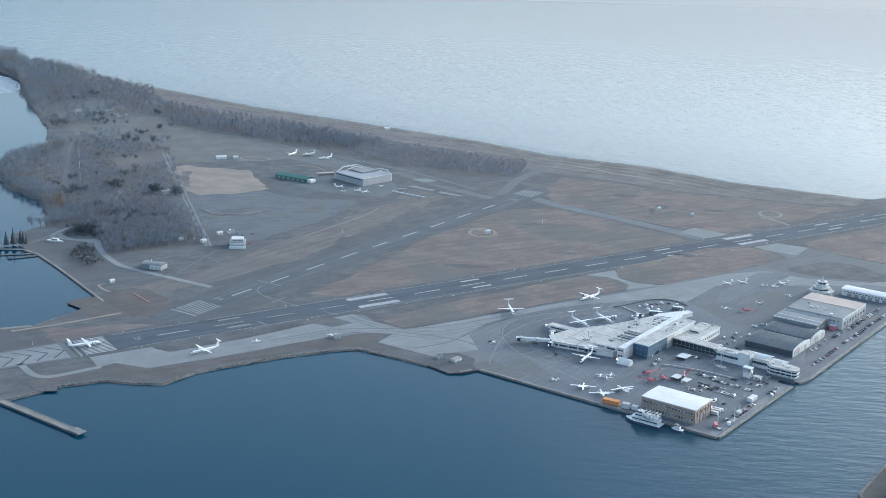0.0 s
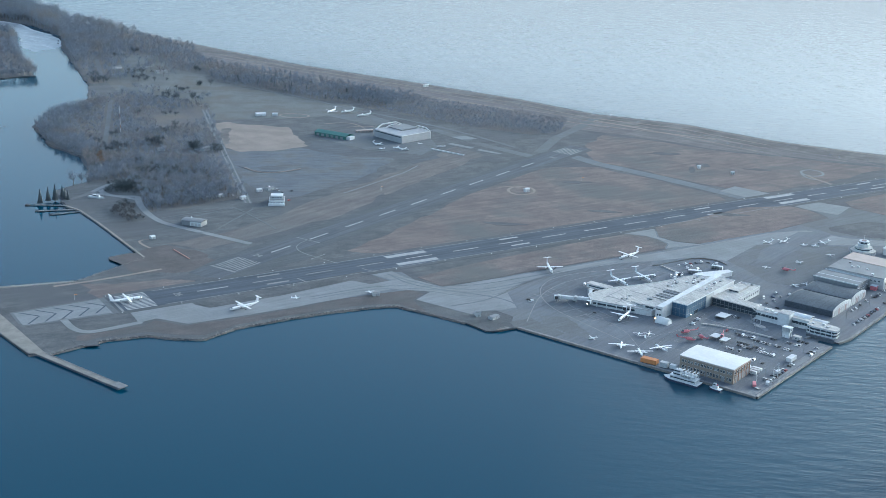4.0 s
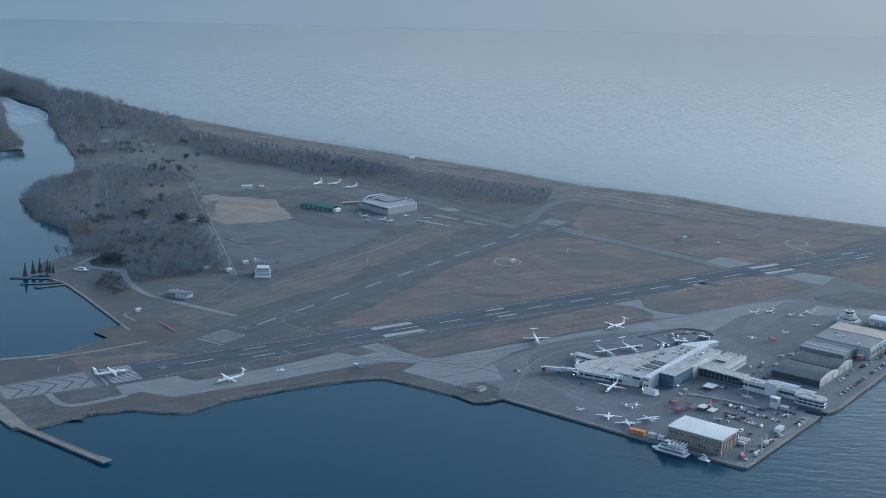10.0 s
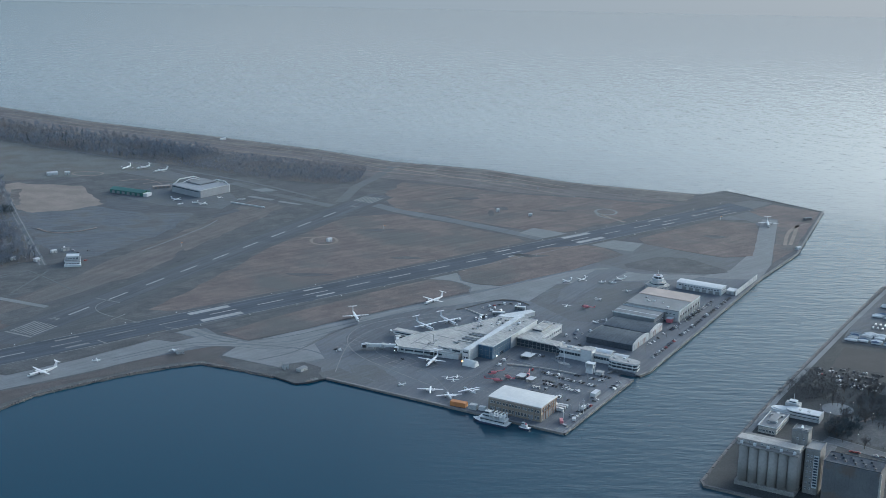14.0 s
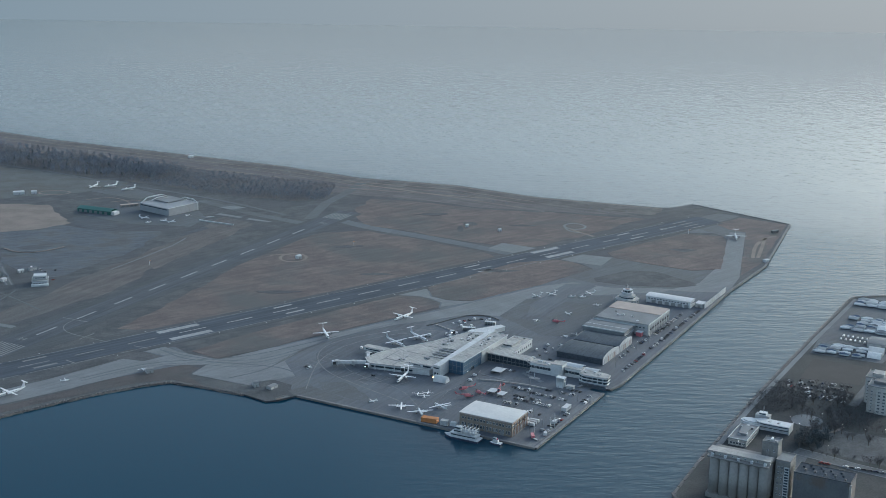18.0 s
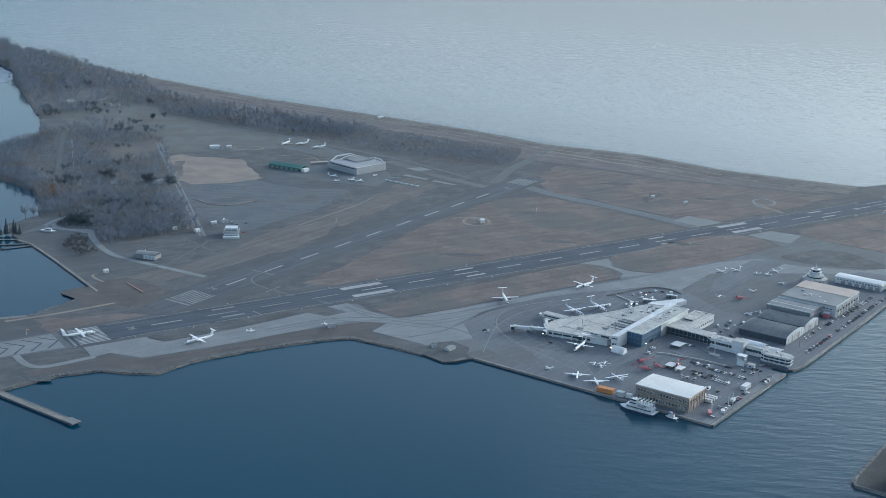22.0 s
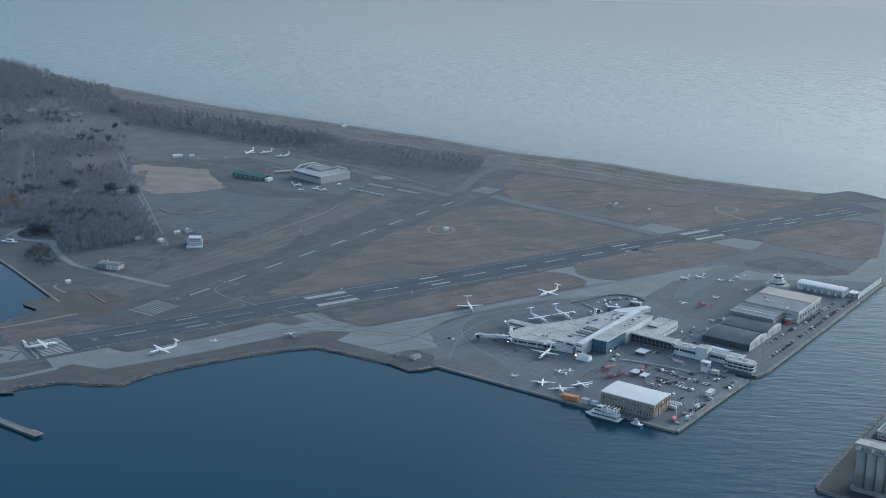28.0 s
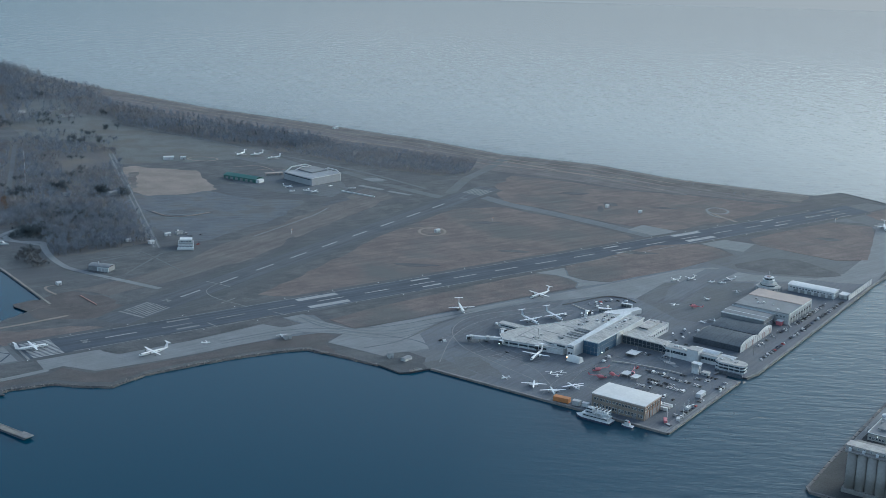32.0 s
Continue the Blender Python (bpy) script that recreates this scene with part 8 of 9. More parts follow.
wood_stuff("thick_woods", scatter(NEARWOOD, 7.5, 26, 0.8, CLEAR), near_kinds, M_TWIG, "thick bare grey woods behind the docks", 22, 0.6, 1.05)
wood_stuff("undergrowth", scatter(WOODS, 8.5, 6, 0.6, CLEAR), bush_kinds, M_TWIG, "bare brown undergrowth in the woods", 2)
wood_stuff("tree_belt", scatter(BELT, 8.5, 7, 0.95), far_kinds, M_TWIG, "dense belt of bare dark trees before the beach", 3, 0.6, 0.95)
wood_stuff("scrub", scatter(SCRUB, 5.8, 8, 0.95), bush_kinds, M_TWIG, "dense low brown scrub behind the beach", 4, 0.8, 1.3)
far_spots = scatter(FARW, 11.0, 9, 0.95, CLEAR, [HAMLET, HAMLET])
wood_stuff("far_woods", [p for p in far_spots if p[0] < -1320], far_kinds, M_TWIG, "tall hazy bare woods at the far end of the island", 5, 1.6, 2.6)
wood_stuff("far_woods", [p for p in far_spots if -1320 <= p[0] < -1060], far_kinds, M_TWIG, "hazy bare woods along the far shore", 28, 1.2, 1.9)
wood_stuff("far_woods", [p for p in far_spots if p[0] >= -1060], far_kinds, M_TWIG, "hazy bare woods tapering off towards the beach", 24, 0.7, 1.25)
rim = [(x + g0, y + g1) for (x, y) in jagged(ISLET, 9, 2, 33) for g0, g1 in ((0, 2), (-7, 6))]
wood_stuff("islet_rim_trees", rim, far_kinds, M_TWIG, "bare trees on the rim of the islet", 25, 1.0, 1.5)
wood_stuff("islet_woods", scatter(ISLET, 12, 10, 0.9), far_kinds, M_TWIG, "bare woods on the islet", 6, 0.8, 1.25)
wood_stuff("beach_scrub", scatter(OUTER[1:] + [(x - 60, y - 90) for x, y in OUTER[1:][::-1]], 15, 12, 0.3), bush_kinds, M_TWIG, "thin brown scrub along the beach", 7, 0.5, 0.9)
FIR_GROUPS = [(-678, 1868, 10, 26), (-611, 1845, 9, 22), (-577, 1838, 7, 12), (-629, 1696, 14, 16), (-722, 1813, 14, 14), (-640, 1740, 26, 8), (-630, 1620, 15, 40), (-760, 1880, 30, 8), (-860, 2340, 30, 8), (-905, 2395, 24, 10), (-560, 1575, 12, 4), (-585, 1700, 26, 8), (-555, 1662, 18, 5), (-805, 2456, 4, 4), (-797, 2450, 3, 2), (-987, 2617, 8, 6), (-1000, 2565, 8, 6), (-763, 2263, 9, 7), (-753, 2310, 8, 7), (-768, 2189, 13, 12), (-722, 2190, 10, 5), (-940, 2300, 12, 7), (-965, 2350, 8, 5), (-700, 1950, 30, 5), (-735, 2060, 30, 5)]
g = random.Random(15)
firs = [(x + g.gauss(0, r * 0.6), y + g.gauss(0, r * 0.6)) for x, y, r, n in FIR_GROUPS for _ in range(n)]
clump_kinds = [merge(bare_tree(s, h, sp, 240, 2.0)) for s, h, sp in ((61, 9, 4.6), (62, 11, 5.0), (63, 7, 4.2))]
wood_stuff("conifers", firs, clump_kinds, M_NEEDLE, "dark clumps of conifers among bare trees", 8, 0.75, 1.25)
wood_stuff("tree_belt_conifers", [(x + g.uniform(-6, 6), y + g.uniform(-6, 6)) for x, y in scatter(BELT, 30, 16, 0.5)], fir_kinds, M_NEEDLE, "scattered dark conifers in the tree belt", 9, 0.7, 1.1)
# single trees by the boat docks
fir = tree(pose(-704, 1526, -0.5), conifer(51, 19, 4.6, 300), M_NEEDLE, "dark narrow conifer beside the docks", "conifer", "conifers at the docks")
for x, y, s in ((-700, 1540, 0.95), (-693, 1545, 1.1), (-684, 1553, 0.8), (-678, 1549, 0.7), (-690, 1560, 0.85)):
    copy_thing(fir, pose(x, y, -0.5, 0, 0, x * 9 % 360) @ Matrix.Scale(s, 4))
for x, y, s, k in ((-697, 1612, 1.3, 1), (-690, 1622, 1.2, 0), (-684, 1628, 1.15, 2)):
    tagged(copy_thing(kinds_t[k], pose(x, y, 0, 0, 0, x * 5 % 360) @ Matrix.Scale(s, 4)), "tall bare tree on the shore of the bay")
russet = tree(pose(-706, 1730, 0), bare_tree(44, 13, 5.0, 320, 1.6), M_AUTUMN, "russet willow beside the bay", "willow", "russet trees on the bay")
for x, y, s in ((-716, 1748, 0.9), (-698, 1716, 0.85), (-722, 1770, 0.8)):
    copy_thing(russet, pose(x, y, 0, 0, 0, x * 7 % 360) @ Matrix.Scale(s, 4))
DOCKBRUSH = [(-606, 1550), (-594, 1554), (-584, 1530), (-576, 1508), (-559, 1488), (-566, 1470), (-580, 1480), (-602, 1498), (-612, 1520)]
wood_stuff("dock_brush", scatter(DOCKBRUSH, 5.0, 33, 0.6), clump_kinds, M_TWIGD, "dark brush and small trees between the lane and the bay", 34, 0.45, 0.85)
LOOPBRUSH = [(-650, 1592), (-615, 1583), (-592, 1580), (-590, 1602), (-620, 1642), (-640, 1650), (-650, 1625)]
wood_stuff("loop_brush", scatter(LOOPBRUSH, 6.0, 35, 0.8), clump_kinds, M_NEEDLE, "dark evergreen brush inside the loop road", 36, 0.4, 0.8)
LAWNTREES = [(-866, 2230), (-760, 2196), (-690, 2162), (-676, 2200), (-720, 2240), (-800, 2262), (-860, 2290)]
wood_stuff("lawn_trees", scatter(LAWNTREES, 14, 37, 0.7), near_kinds, M_TWIG, "thin scatter of bare trees on the meadow", 38, 0.5, 0.9)
shrub = tree(pose(-602, 1529, 0), bare_tree(64, 9, 4.6, 300, 1.7), M_NEEDLE, "dark evergreen shrub on the grass by the bay", "shrub", "shrubs by the bay")
for x, y, s in ((-602, 1543, 1.1), (-608, 1537, 0.9), (-572, 1473, 0.6), (-565, 1480, 0.7), (-559, 1487, 0.6), (-568, 1484, 0.55), (-596, 1536, 0.8)):
    copy_thing(shrub, pose(x, y, 0, 0, 0, x * 3 % 360) @ Matrix.Scale(s, 4))
# mainland trees
THICKET = flat(FR, [(184, -132), (272, -136), (262, -166), (214, -172), (186, -160)])
wood_stuff("thicket", scatter(THICKET, 4.2, 17, 0.98), bush_kinds, M_TWIGD, "dense dark thicket on the mainland shore", 10, 0.9, 1.5, 0.3)
LOTBRUSH = flat(FR, [(190, -166), (262, -166), (284, -150), (292, -196), (262, -214), (200, -212)])
wood_stuff("lot_brush", scatter(LOTBRUSH, 6.5, 27, 0.5), bush_kinds, M_TWIGD, "bare brush and young trees round the car park", 23, 0.7, 1.4, 0.3)
PARKBRUSH = flat(FR, [(186, -206), (232, -214), (232, -226), (196, -262), (182, -262), (178, -215)])
wood_stuff("park_brush", scatter(PARKBRUSH, 5.0, 29, 0.8), bush_kinds, M_TWIGD, "dark leafless brush behind the plaza", 30, 0.8, 1.5, 0.3)
STREETBRUSH = flat(FR, [(116, -216), (120, -300), (112, -300), (110, -216)])
wood_stuff("street_brush", scatter(STREETBRUSH, 5.5, 31, 0.7), bush_kinds, M_TWIGD, "leafless bushes along the street", 32, 0.5, 1.0, 0.3)
park = tree(at(130, -205, 0.3), bare_tree(45, 12, 4.6, 260), M_TWIGD, "bare park tree on the mainland shore", "bare tree", "park trees")
for k in range(78):
    s, w = g.choice(((g.uniform(112, 175), g.uniform(-203, -196)), (g.uniform(185, 210), g.uniform(-230, -176)), (g.uniform(104, 112), g.uniform(-300, -205)), (g.uniform(225, 262), g.uniform(-214, -172)), (g.uniform(150, 180), g.uniform(-250, -205))))
    copy_thing(park, at(s, w, 0.3, g.uniform(0, 360)) @ Matrix.Scale(g.uniform(0.6, 1.1), 4))
wood_stuff("park_conifers", [tuple((FR @ Vector((g.uniform(117, 152), g.uniform(-217, -190), 0))).xy) for _ in range(34)], clump_kinds, M_NEEDLE, "dark conifers at the edge of the park", 11, 0.7, 1.2, 0.3)
wood_stuff("shore_shrubs", [tuple((FR @ Vector((g.uniform(60, 120), g.uniform(-139, -133), 0))).xy) for _ in range(24)], bush_kinds, M_TWIG, "low shrubs along the mainland quay", 12, 0.3, 0.6, 0.3)

# stones along the natural shore
M_RUBBLE = mat("rubble_stone", (0.27, 0.255, 0.235), 0.9, (0.17, 0.16, 0.15), 0.3, 1.2, 0.5)
def stones(name, line, n, seed, label):
    gg = np.random.RandomState(seed)
    base_v = np.array([(1, 0, 0), (-1, 0, 0), (0, 1, 0), (0, -1, 0), (0, 0, 1), (0, 0, -1)], float)
    base_t = np.array([(0, 2, 4), (2, 1, 4), (1, 3, 4), (3, 0, 4), (2, 0, 5), (1, 2, 5), (3, 1, 5), (0, 3, 5)])
    seg = [(np.array(a, float), np.array(b, float)) for a, b in zip(line, line[1:])]
    lens = np.array([np.linalg.norm(b - a) for a, b in seg])
    vs, ts = [], []
    for k in range(n):
        a, b = seg[gg.choice(len(seg), p=lens / lens.sum())]
        d = (b - a) / np.linalg.norm(b - a)
        p = a + (b - a) * gg.uniform() + np.array((-d[1], d[0])) * gg.normal(0, 1.2)
        v = base_v * gg.uniform(0.3, 0.9, 3) * gg.uniform(0.7, 1.2) + gg.normal(0, 0.12, (6, 3))
        vs.append(v + np.array((p[0], p[1], gg.uniform(WATER + 0.2, 0.1))))
        ts.append(base_t + 6 * k)
    return tagged(new(name, mesh_of(name, (np.vstack(vs), np.vstack(ts)), M_RUBBLE)), label, "stones", kind="stuff")


stones("shore_stones", ISLAND_N[4:17], 1100, 1, "grey rubble stones along the harbour shore")
stones("shore_stones", ISLAND_N[19:23], 500, 2, "grey rubble stones along the bay shore")


# ---- docks, masts and small things ----
for i, (x, y, L, turn) in enumerate(((-694, 1523, 52, 8), (-675, 1504, 46, 20), (-655, 1498, 44, 36))):
    d = thing("dock", pose(x, y, 0, 0, 0, turn), "dark narrow wooden finger dock in the bay", "dock", "finger docks")
    bx("deck", d, M_DARKW, -L / 2, -1.8, -0.9, L / 2, 1.8, -0.5)
    bx("fender", d, M_TYRE, -L / 2 - 0.8, -2.2, -2.4, -L / 2 + 1.2, 2.2, -0.3, "black rubber fender", 0.3)
    for k in range(7):
        for yy in (-1.9, 1.7):
            bx("pile", d, M_BARK, -L / 2 + 2 + k * (L - 4) / 6, yy, -4, -L / 2 + 2.4 + k * (L - 4) / 6, yy + 0.4, 0.4)
    bx("rail", d, M_PAINTW, -L / 2 + 3, 1.3, -0.1, L / 2 - 3, 1.45, 0.0)
show = thing("beached_boat", pose(-648, 1566, 0.1, 0, 0, -10), "old white boat set on the grass", "boat")
part("hull", hull(22, 5, 0.0, 1.6, 0.3), M_WHITE, show)
bx("cabin", show, M_WHITE, -5, -1.6, 1.6, 4, 1.6, 3.8, "", 0.1)
bx("window_band", show, M_GLASS, -4.6, -1.66, 2.4, 3.6, 1.66, 3.2)
bx("mast", show, M_STEEL, 0, -0.1, 3.8, 0.2, 0.1, 9)
# marina fingers on the bay
for k in range(8):
    d = thing("marina_dock", pose(-985 + k * 4, 1795 + k * 19, 0, 0, 0, -14), "dark low marina dock with moored boats", "dock", "marina docks")
    bx("deck", d, M_DARKW, -40, -1, -1.7, 40 - k * 3, 1, -1.3)
    for j in range(6):
        bx("pile", d, M_BARK, -36 + j * 14, 1, -4, -35.6 + j * 14, 1.4, 0.6)
marina = [(-1000, 1720), (-1040, 1760), (-1100, 1760), (-1100, 1650), (-1000, 1660), (-925, 1690)]
bm = prism(bmesh.new(), jagged(marina, 12, 2, 3), -5, 0)
bm.normal_update()
setting("spit", bm, M_LITTER, "low wooded spit beside the marina", "spit")
wood_stuff("spit_woods", scatter(marina, 8, 19, 0.9), near_kinds, M_TWIG, "bare trees on the spit", 21, 0.7, 1.0)
mast = thing("radio_mast", pose(-736, 1882, 0), "tall slim radio mast banded in white and dull red", "mast")
for k in range(9):
    bm = prism(bmesh.new(), [(0.42 * math.cos(a * 2.094), 0.42 * math.sin(a * 2.094)) for a in range(3)], k * 5.4, (k + 1) * 5.4)
    part("section", bm, M_RUST if k in (3, 6) else M_WHITE, mast)
# orange barrier at the cross runway
M_BARRIER = mat("faded_orange", (0.38, 0.2, 0.17), 0.85, (0.27, 0.16, 0.14), 0.5, 3, 0.5)
bar = thing("orange_barrier", pose(-472, 1366, 0.1, 0, 0, heading((-486, 1381), (-458, 1352))), "long low orange barrier in the grass", "barrier")
for k in range(10):
    bx("panel", bar, M_BARRIER, -20 + k * 4, -0.5, 0.0, -16.2 + k * 4, 0.5, 0.7)
# lamp posts


def lamp(m, label):
    ob = thing("lamp_post", m, label, "lamp post", "lamp posts")
    bx("pole", ob, M_STEEL, -0.12, -0.12, 0, 0.12, 0.12, 9.5)
    bx("arm", ob, M_STEEL, 0, -0.06, 9.3, 1.8, 0.06, 9.45)
    bx("lamp_head", ob, M_FRAMEW, 1.3, -0.22, 9.2, 2.2, 0.22, 9.5, "", 0.05)
    return ob


post = lamp(at(60, 60, 0.17), "tall grey lamp post on the quay lot")
for s, w in ((60, 30), (95, 50), (110, 75), (128, 35), (140, 70), (40, 12), (80, 12), (120, 12), (160, 84), (160, 110), (232, 18), (262, 18), (292, 18), (322, 16), (352, 14), (384, 14), (416, 12), (448, 12), (196, 84), (30, 20)):
    copy_thing(post, at(s, w, 0.17, (s * 37) % 360))
M_BULB = glow_material("lamp_glow", (1.0, 0.93, 0.8), 5.0)
lit = thing("park_lamp", at(174, -174, 0.3), "park lamp with a lit white globe", "park lamp", "lit park lamps")
bx("pole", lit, M_STEEL, -0.08, -0.08, 0, 0.08, 0.08, 4.6)
bm = bmesh.new()
bmesh.ops.create_icosphere(bm, subdivisions=2, radius=0.22)
bmesh.ops.translate(bm, verts=bm.verts, vec=(0, 0, 4.95))
part("globe", bm, M_BULB, lit, "lit white globe", True)
for s, w in ((160, -186), (172, -208), (178, -220), (176, -240), (186, -256), (122, -220), (196, -198), (92, -150), (212, -252), (236, -236)):
    copy_thing(lit, at(s, w, 0.3))
# fence along the taxiway side of the lot and shrubs of kerb blocks
fence = thing("fence", at(0, 0), "grey wire fence between apron and car park", "fence")
line = [(45, 122), (80, 128), (112, 124), (150, 128)]
for (a0, b0), (a1, b1) in zip(line, line[1:]):
    n = int(math.hypot(a1 - a0, b1 - b0) / 3)
    for k in range(n):
        x, y = a0 + (a1 - a0) * k / n, b0 + (b1 - b0) * k / n
        bx("post", fence, M_STEEL, x - 0.06, y - 0.06, 0.1, x + 0.06, y + 0.06, 2.2)
    bm = prism(bmesh.new(), strip([(a0, b0), (a1, b1)], 0.1), 2.0, 2.1)
    bm.normal_update()
    part("rail", bm, M_STEEL, fence)
kerb = thing("kerb_island", at(0, 0), "pale kerbed traffic island on the car park", "traffic island")
for pts in ([(150, 64), (166, 92), (170, 90), (155, 62)], [(112, 60), (140, 66), (141, 64), (113, 58)], [(138, 96), (142, 124), (144, 124), (140, 96)]):
    bm = prism(bmesh.new(), pts, 0.1, 0.35)
    bm.normal_update()
    part("kerb", bm, M_CONC, kerb)
# jet bridges at the concourse tip
for s0, w0, s1, w1 in ((104, 234, 98, 245), (98, 245, 90, 260), (116, 239, 127, 246)):
    j = thing("jet_bridge", at(0, 0), "pale enclosed jet bridge on wheeled legs", "jet bridge", "jet bridges")
    bm = prism(bmesh.new(), strip([(s0, w0), (s1, w1)], 3.2), 3.4, 6.2)
    bm.normal_update()
    part("tunnel", bm, M_WHITE, j)
    bx("cab", j, M_UNIT, s1 - 2.4, w1 - 2.4, 3.0, s1 + 2.4, w1 + 2.4, 6.6, "grey end cab", 0.1)
    bx("leg", j, M_STEEL, s1 - 0.4, w1 - 0.4, 0.1, s1 + 0.4, w1 + 0.4, 3.0)
    bx("leg", j, M_STEEL, (s0 + s1) / 2 - 0.4, (w0 + w1) / 2 - 0.4, 0.1, (s0 + s1) / 2 + 0.4, (w0 + w1) / 2 + 0.4, 3.4)
# antennas and approach lights in the grass
for fr, u, v, n in ((RF, -30, 30, 1), (CF, 360, 70, 1), (RF, 700, 190, 1), (RF, 1120, -40, 1)):
    o = thing("wind_sock", fr @ pose(u, v, 0.1), "white pole with a wind sock beside the runway", "wind sock", "wind socks")
    bx("pole", o, M_FRAMEW, -0.1, -0.1, 0, 0.1, 0.1, 6)
    part("sock", tube(bmesh.new(), [(0.2, 0, 5.6, 0.45, 0.45), (3.0, 0, 5.2, 0.22, 0.22)], 8), M_ORANGE, o)
light_bm = box(bmesh.new(), -0.3, -0.3, 0, 0.3, 0.3, 0.5)
me = bpy.data.meshes.new("edge_light")
light_bm.to_mesh(me)
light_bm.free()
me.materials.append(M_FRAMEW)
for k in range(21):
    for v in (-26.5, 26.5):
        o = new("edge_light", me)
        o.matrix_world = RF @ pose(60 * k, v, 0.17)
        tagged(o, "small white runway edge light", "runway light", "runway edge lights")

# lit floodlights at the gates
M_FLOOD = glow_material("floodlight_glow", (1.0, 0.97, 0.9), 6.0)
M_AMBER = glow_material("amber_glow", (1.0, 0.5, 0.18), 3.0)
for s0, w0, h0, lab in ((94, 229, 3.4, "lit floodlight on a gate post"), (125, 244, 5.0, "lit floodlight on a gate post"), (136, 136, 3.0, "lit floodlight beside the blue block"), (234, 206, 4.0, "lit floodlight behind the concourse")):
    fl = thing("floodlight", at(s0, w0, 0.1), lab, "floodlight", "floodlights on the apron")
    bx("post", fl, M_STEEL, -0.12, -0.12, 0, 0.12, 0.12, h0)
    bx("lamp_head", fl, M_STEEL, -0.5, -0.6, h0, 0.5, 0.6, h0 + 0.7)
    bx("lens", fl, M_FLOOD, -0.56, -0.5, h0 + 0.1, -0.5, 0.5, h0 + 0.6, "lit lens")
fl = thing("floodlight", at(104, 157.5, 0.1), "amber lamp at the mouth of the fabric shelter", "floodlight", "floodlights on the apron")
bx("post", fl, M_STEEL, -0.1, -0.1, 0, 0.1, 0.1, 2.6)
bx("lens", fl, M_AMBER, -0.6, -0.6, 2.6, 0.6, 0.6, 3.3, "lit amber lens")
# gate heads: dark hoods at the ends of the jet bridges, stand lines and bays on the apron
for s0, w0, tn in ((88, 262, 40), (97, 229, 10), (128, 245, 60), (236, 207, 70), (106, 193, 20)):
    gh = thing("gate_head", at(s0, w0, 0.1, tn), "dark hooded gate head with a pale ring", "gate head", "gate heads")
    bx("cab", gh, M_FRAMEW, -2.2, -2.0, 2.6, 2.2, 2.0, 6.2, "", 0.3)
    bx("hood", gh, M_TYRE, -2.9, -1.7, 2.9, -2.2, 1.7, 5.9, "dark rubber hood")
    bx("leg", gh, M_STEEL, -0.5, -0.5, 0, 0.5, 0.5, 2.6)
for k in range(7):
    apron_paint([(60 + k * 9, 205 - k * 2), (66 + k * 9, 222 - k * 2)], 0.7)
for k in range(5):
    apron_paint([(78 + k * 9, 276), (82 + k * 9, 292)], 0.7)
apron_paint(round_line([(36, 150), (52, 205), (70, 262), (110, 300), (160, 306), (230, 262)]), 0.9)
apron_paint(round_line([(10, 130), (60, 140), (98, 128), (140, 100), (170, 60)]), 0.5)
for s0 in (60, 78, 96, 118, 140):
    apron_paint([(s0, 30), (s0, 110)], 0.4)

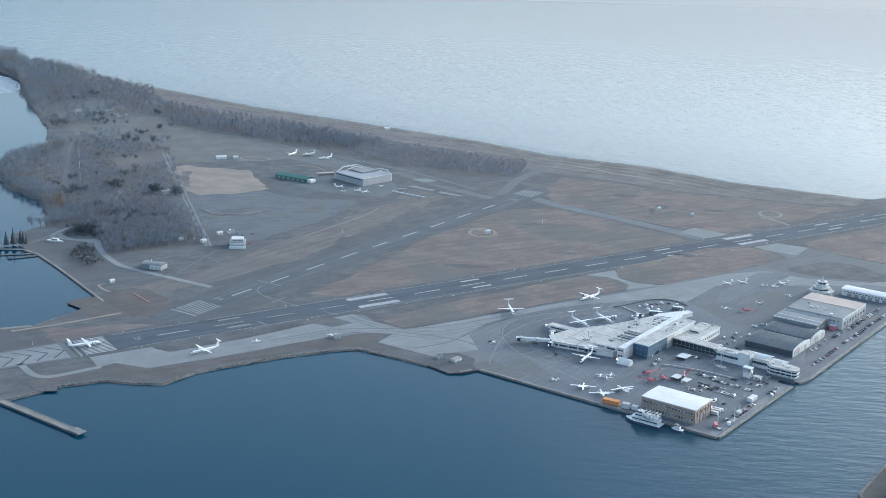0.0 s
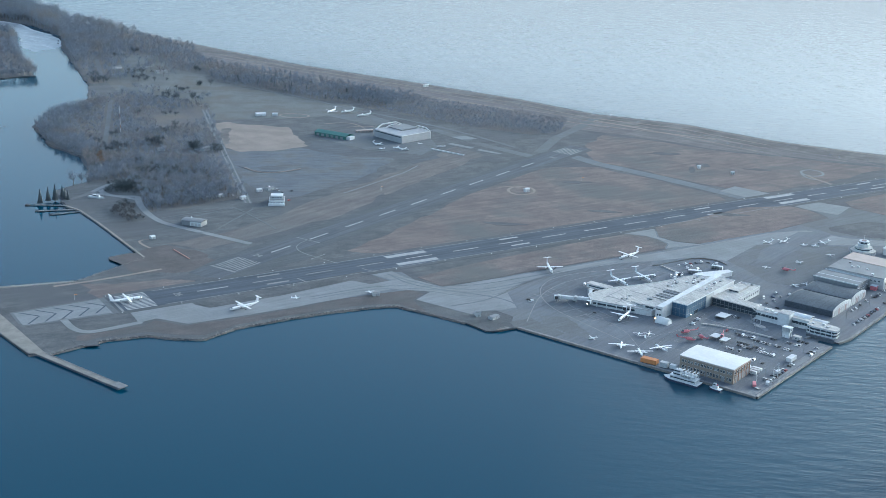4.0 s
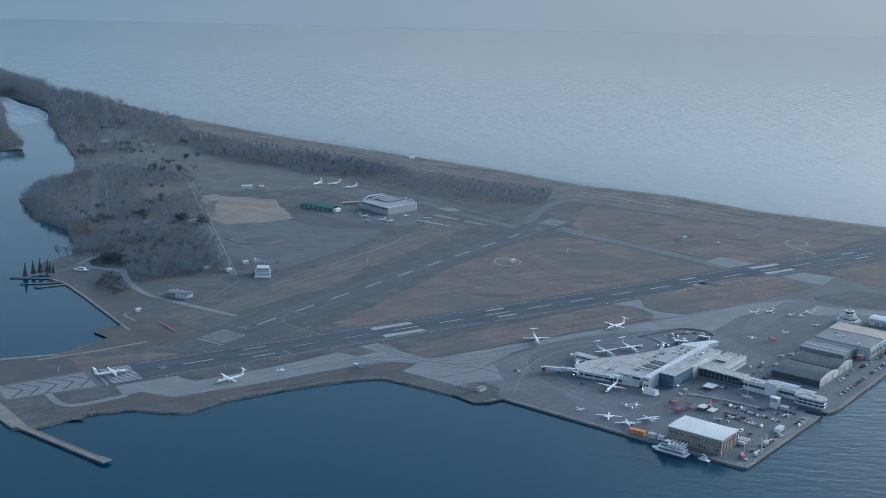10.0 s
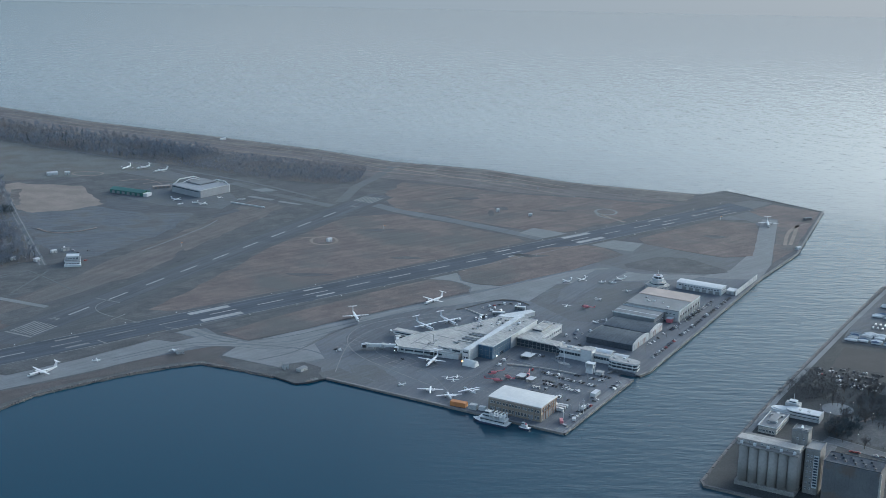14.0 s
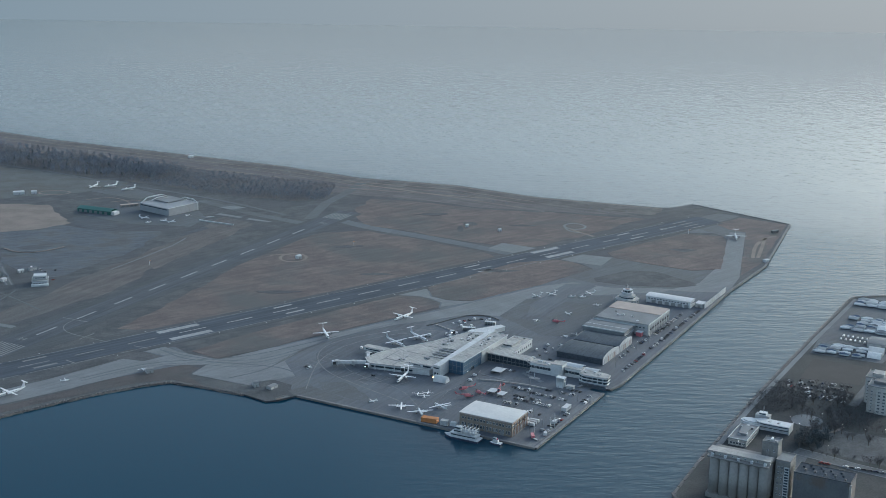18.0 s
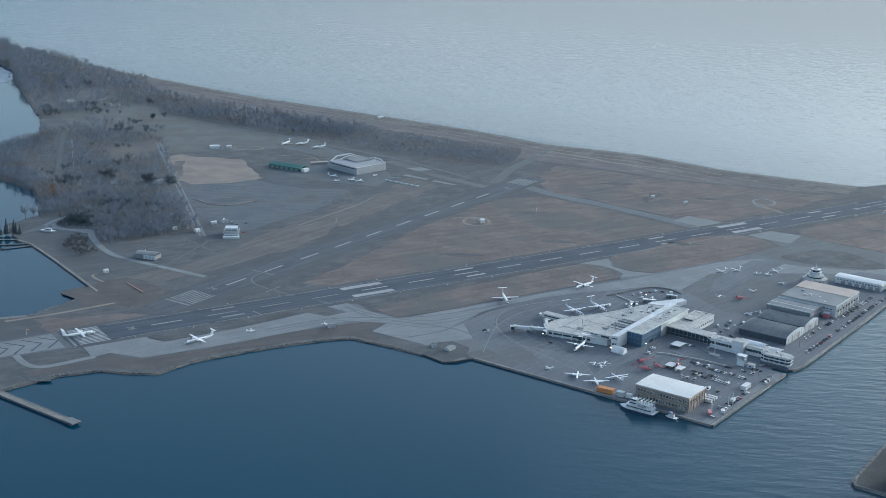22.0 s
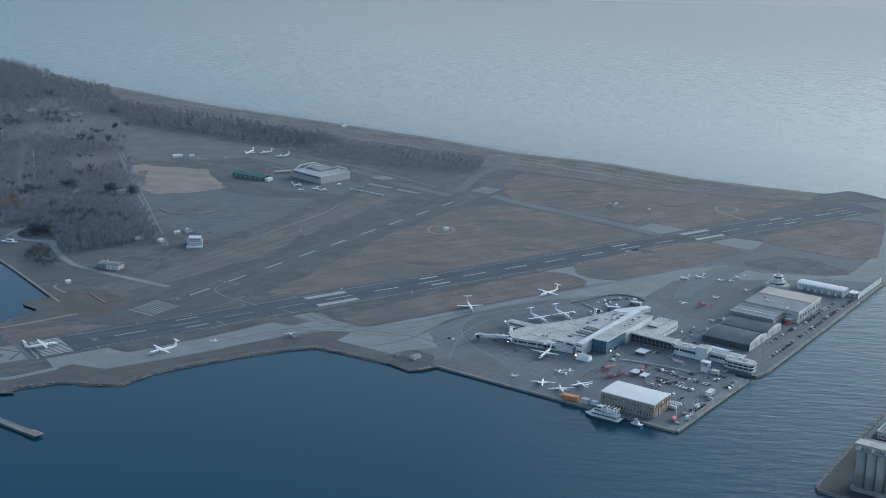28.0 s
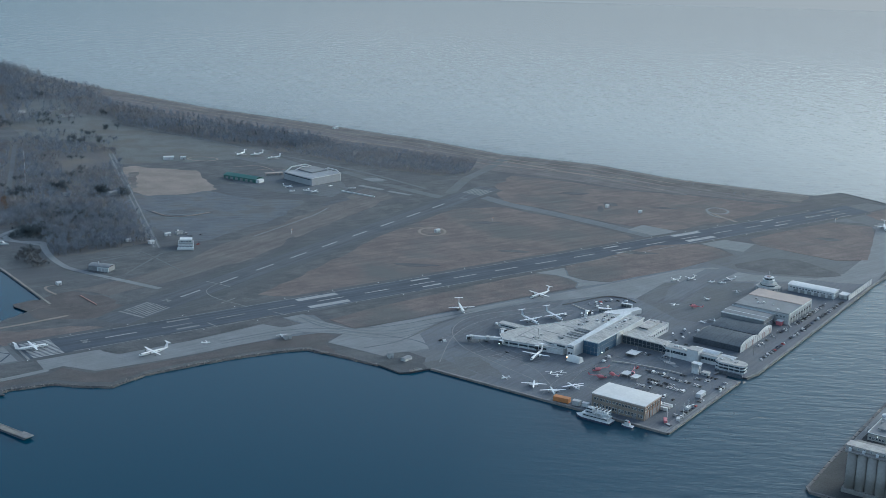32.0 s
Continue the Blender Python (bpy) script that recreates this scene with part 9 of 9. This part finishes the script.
# storage tents and a low warehouse in the boat yard
for s0, w0, a, b, h, lab in ((413, -203, 11, 16, 6.5, "white arched storage tent in the boat yard"), (398, -204, 9, 14, 5.5, "white arched storage tent in the boat yard"), (494, -196, 11, 16, 6, "white arched storage tent among laid-up boats")):
    st = thing("storage_tent", at(s0, w0, 0.36), lab, "tent", "storage tents")
    part("cover", arch_roof(-a / 2, a / 2, -b / 2, b / 2, 0.0, h, 12, 0.2), M_WRAP, st)
    part("end_wall", gable_wall(-a / 2 + 0.1, a / 2 - 0.1, b / 2 - 0.3, 0.0, 0.0, h - 0.2, 0.2), M_UNIT, st)
    part("end_wall", gable_wall(-a / 2 + 0.1, a / 2 - 0.1, -b / 2 + 0.1, 0.0, 0.0, h - 0.2, 0.2), M_UNIT, st)
ware = thing("yard_warehouse", at(441, -206, 0.36), "low warehouse with a dull green-grey roof in the boat yard", "warehouse")
walls(ware, -13, -16, 13, 16, 0.0, 5.0, M_UNIT, 0.3)
part("roof", arch_roof(-13.4, 13.4, -16.4, 16.4, 5.0, 1.4, 8, 0.3), M_ROOFG, ware)
bx("door", ware, M_STEEL, -13.15, -4, 0.0, -12.95, 1, 4.0)
windows(ware, -10, 16.05, 10, 16.05, 2.4, 6, 1.8, 1.2, 180)

# small jetty and slab beside the pump house
jet = thing("jetty", pose(-103, 1206, 0, 0, 0, -50), "short dark timber jetty beside the pump house", "jetty")
bx("deck", jet, M_DARKW, -2, -7, 0.2, 2, 7, 0.5)
for y in (-6, -2, 2, 6):
    for x in (-1.6, 1.4):
        bx("pile", jet, M_TYRE, x, y - 0.15, -3, x + 0.3, y + 0.15, 1.0)
bx("rail", jet, M_STEEL, -2, -7, 1.2, -1.9, 7, 1.3)
# posts for the rail
for y in (-6.8, -3, 1, 5):
    bx("rail_post", jet, M_STEEL, -2, y, 0.5, -1.9, y + 0.12, 1.2)
ring_pts = [(-530 + 24 * math.cos(a), 2105 + 15 * math.sin(a)) for a in np.linspace(0, 2 * math.pi, 25)]
band("lane", ring_pts, 2.6, 0.16, M_SAND, "pale gravel ring at the edge of the sand", "lane")
for line in ([(-470, 2055), (-440, 2075), (-415, 2060), (-400, 2035)], [(-430, 2040), (-400, 2058), (-375, 2045), (-362, 2020)]):
    band("lane", round_line(line), 2.4, 0.16, M_SAND, "pale curved gravel lane behind parked planes", "lane")

tagged(copy_thing(small, pose(-315, 1249, 0.25, 0, 0, 20)), "small white plane rolling on the shore taxiway")
tagged(copy_thing(small, pose(-246, 1281, 0.25, 0, 0, 120)), "small white plane standing on the grass by the shore")
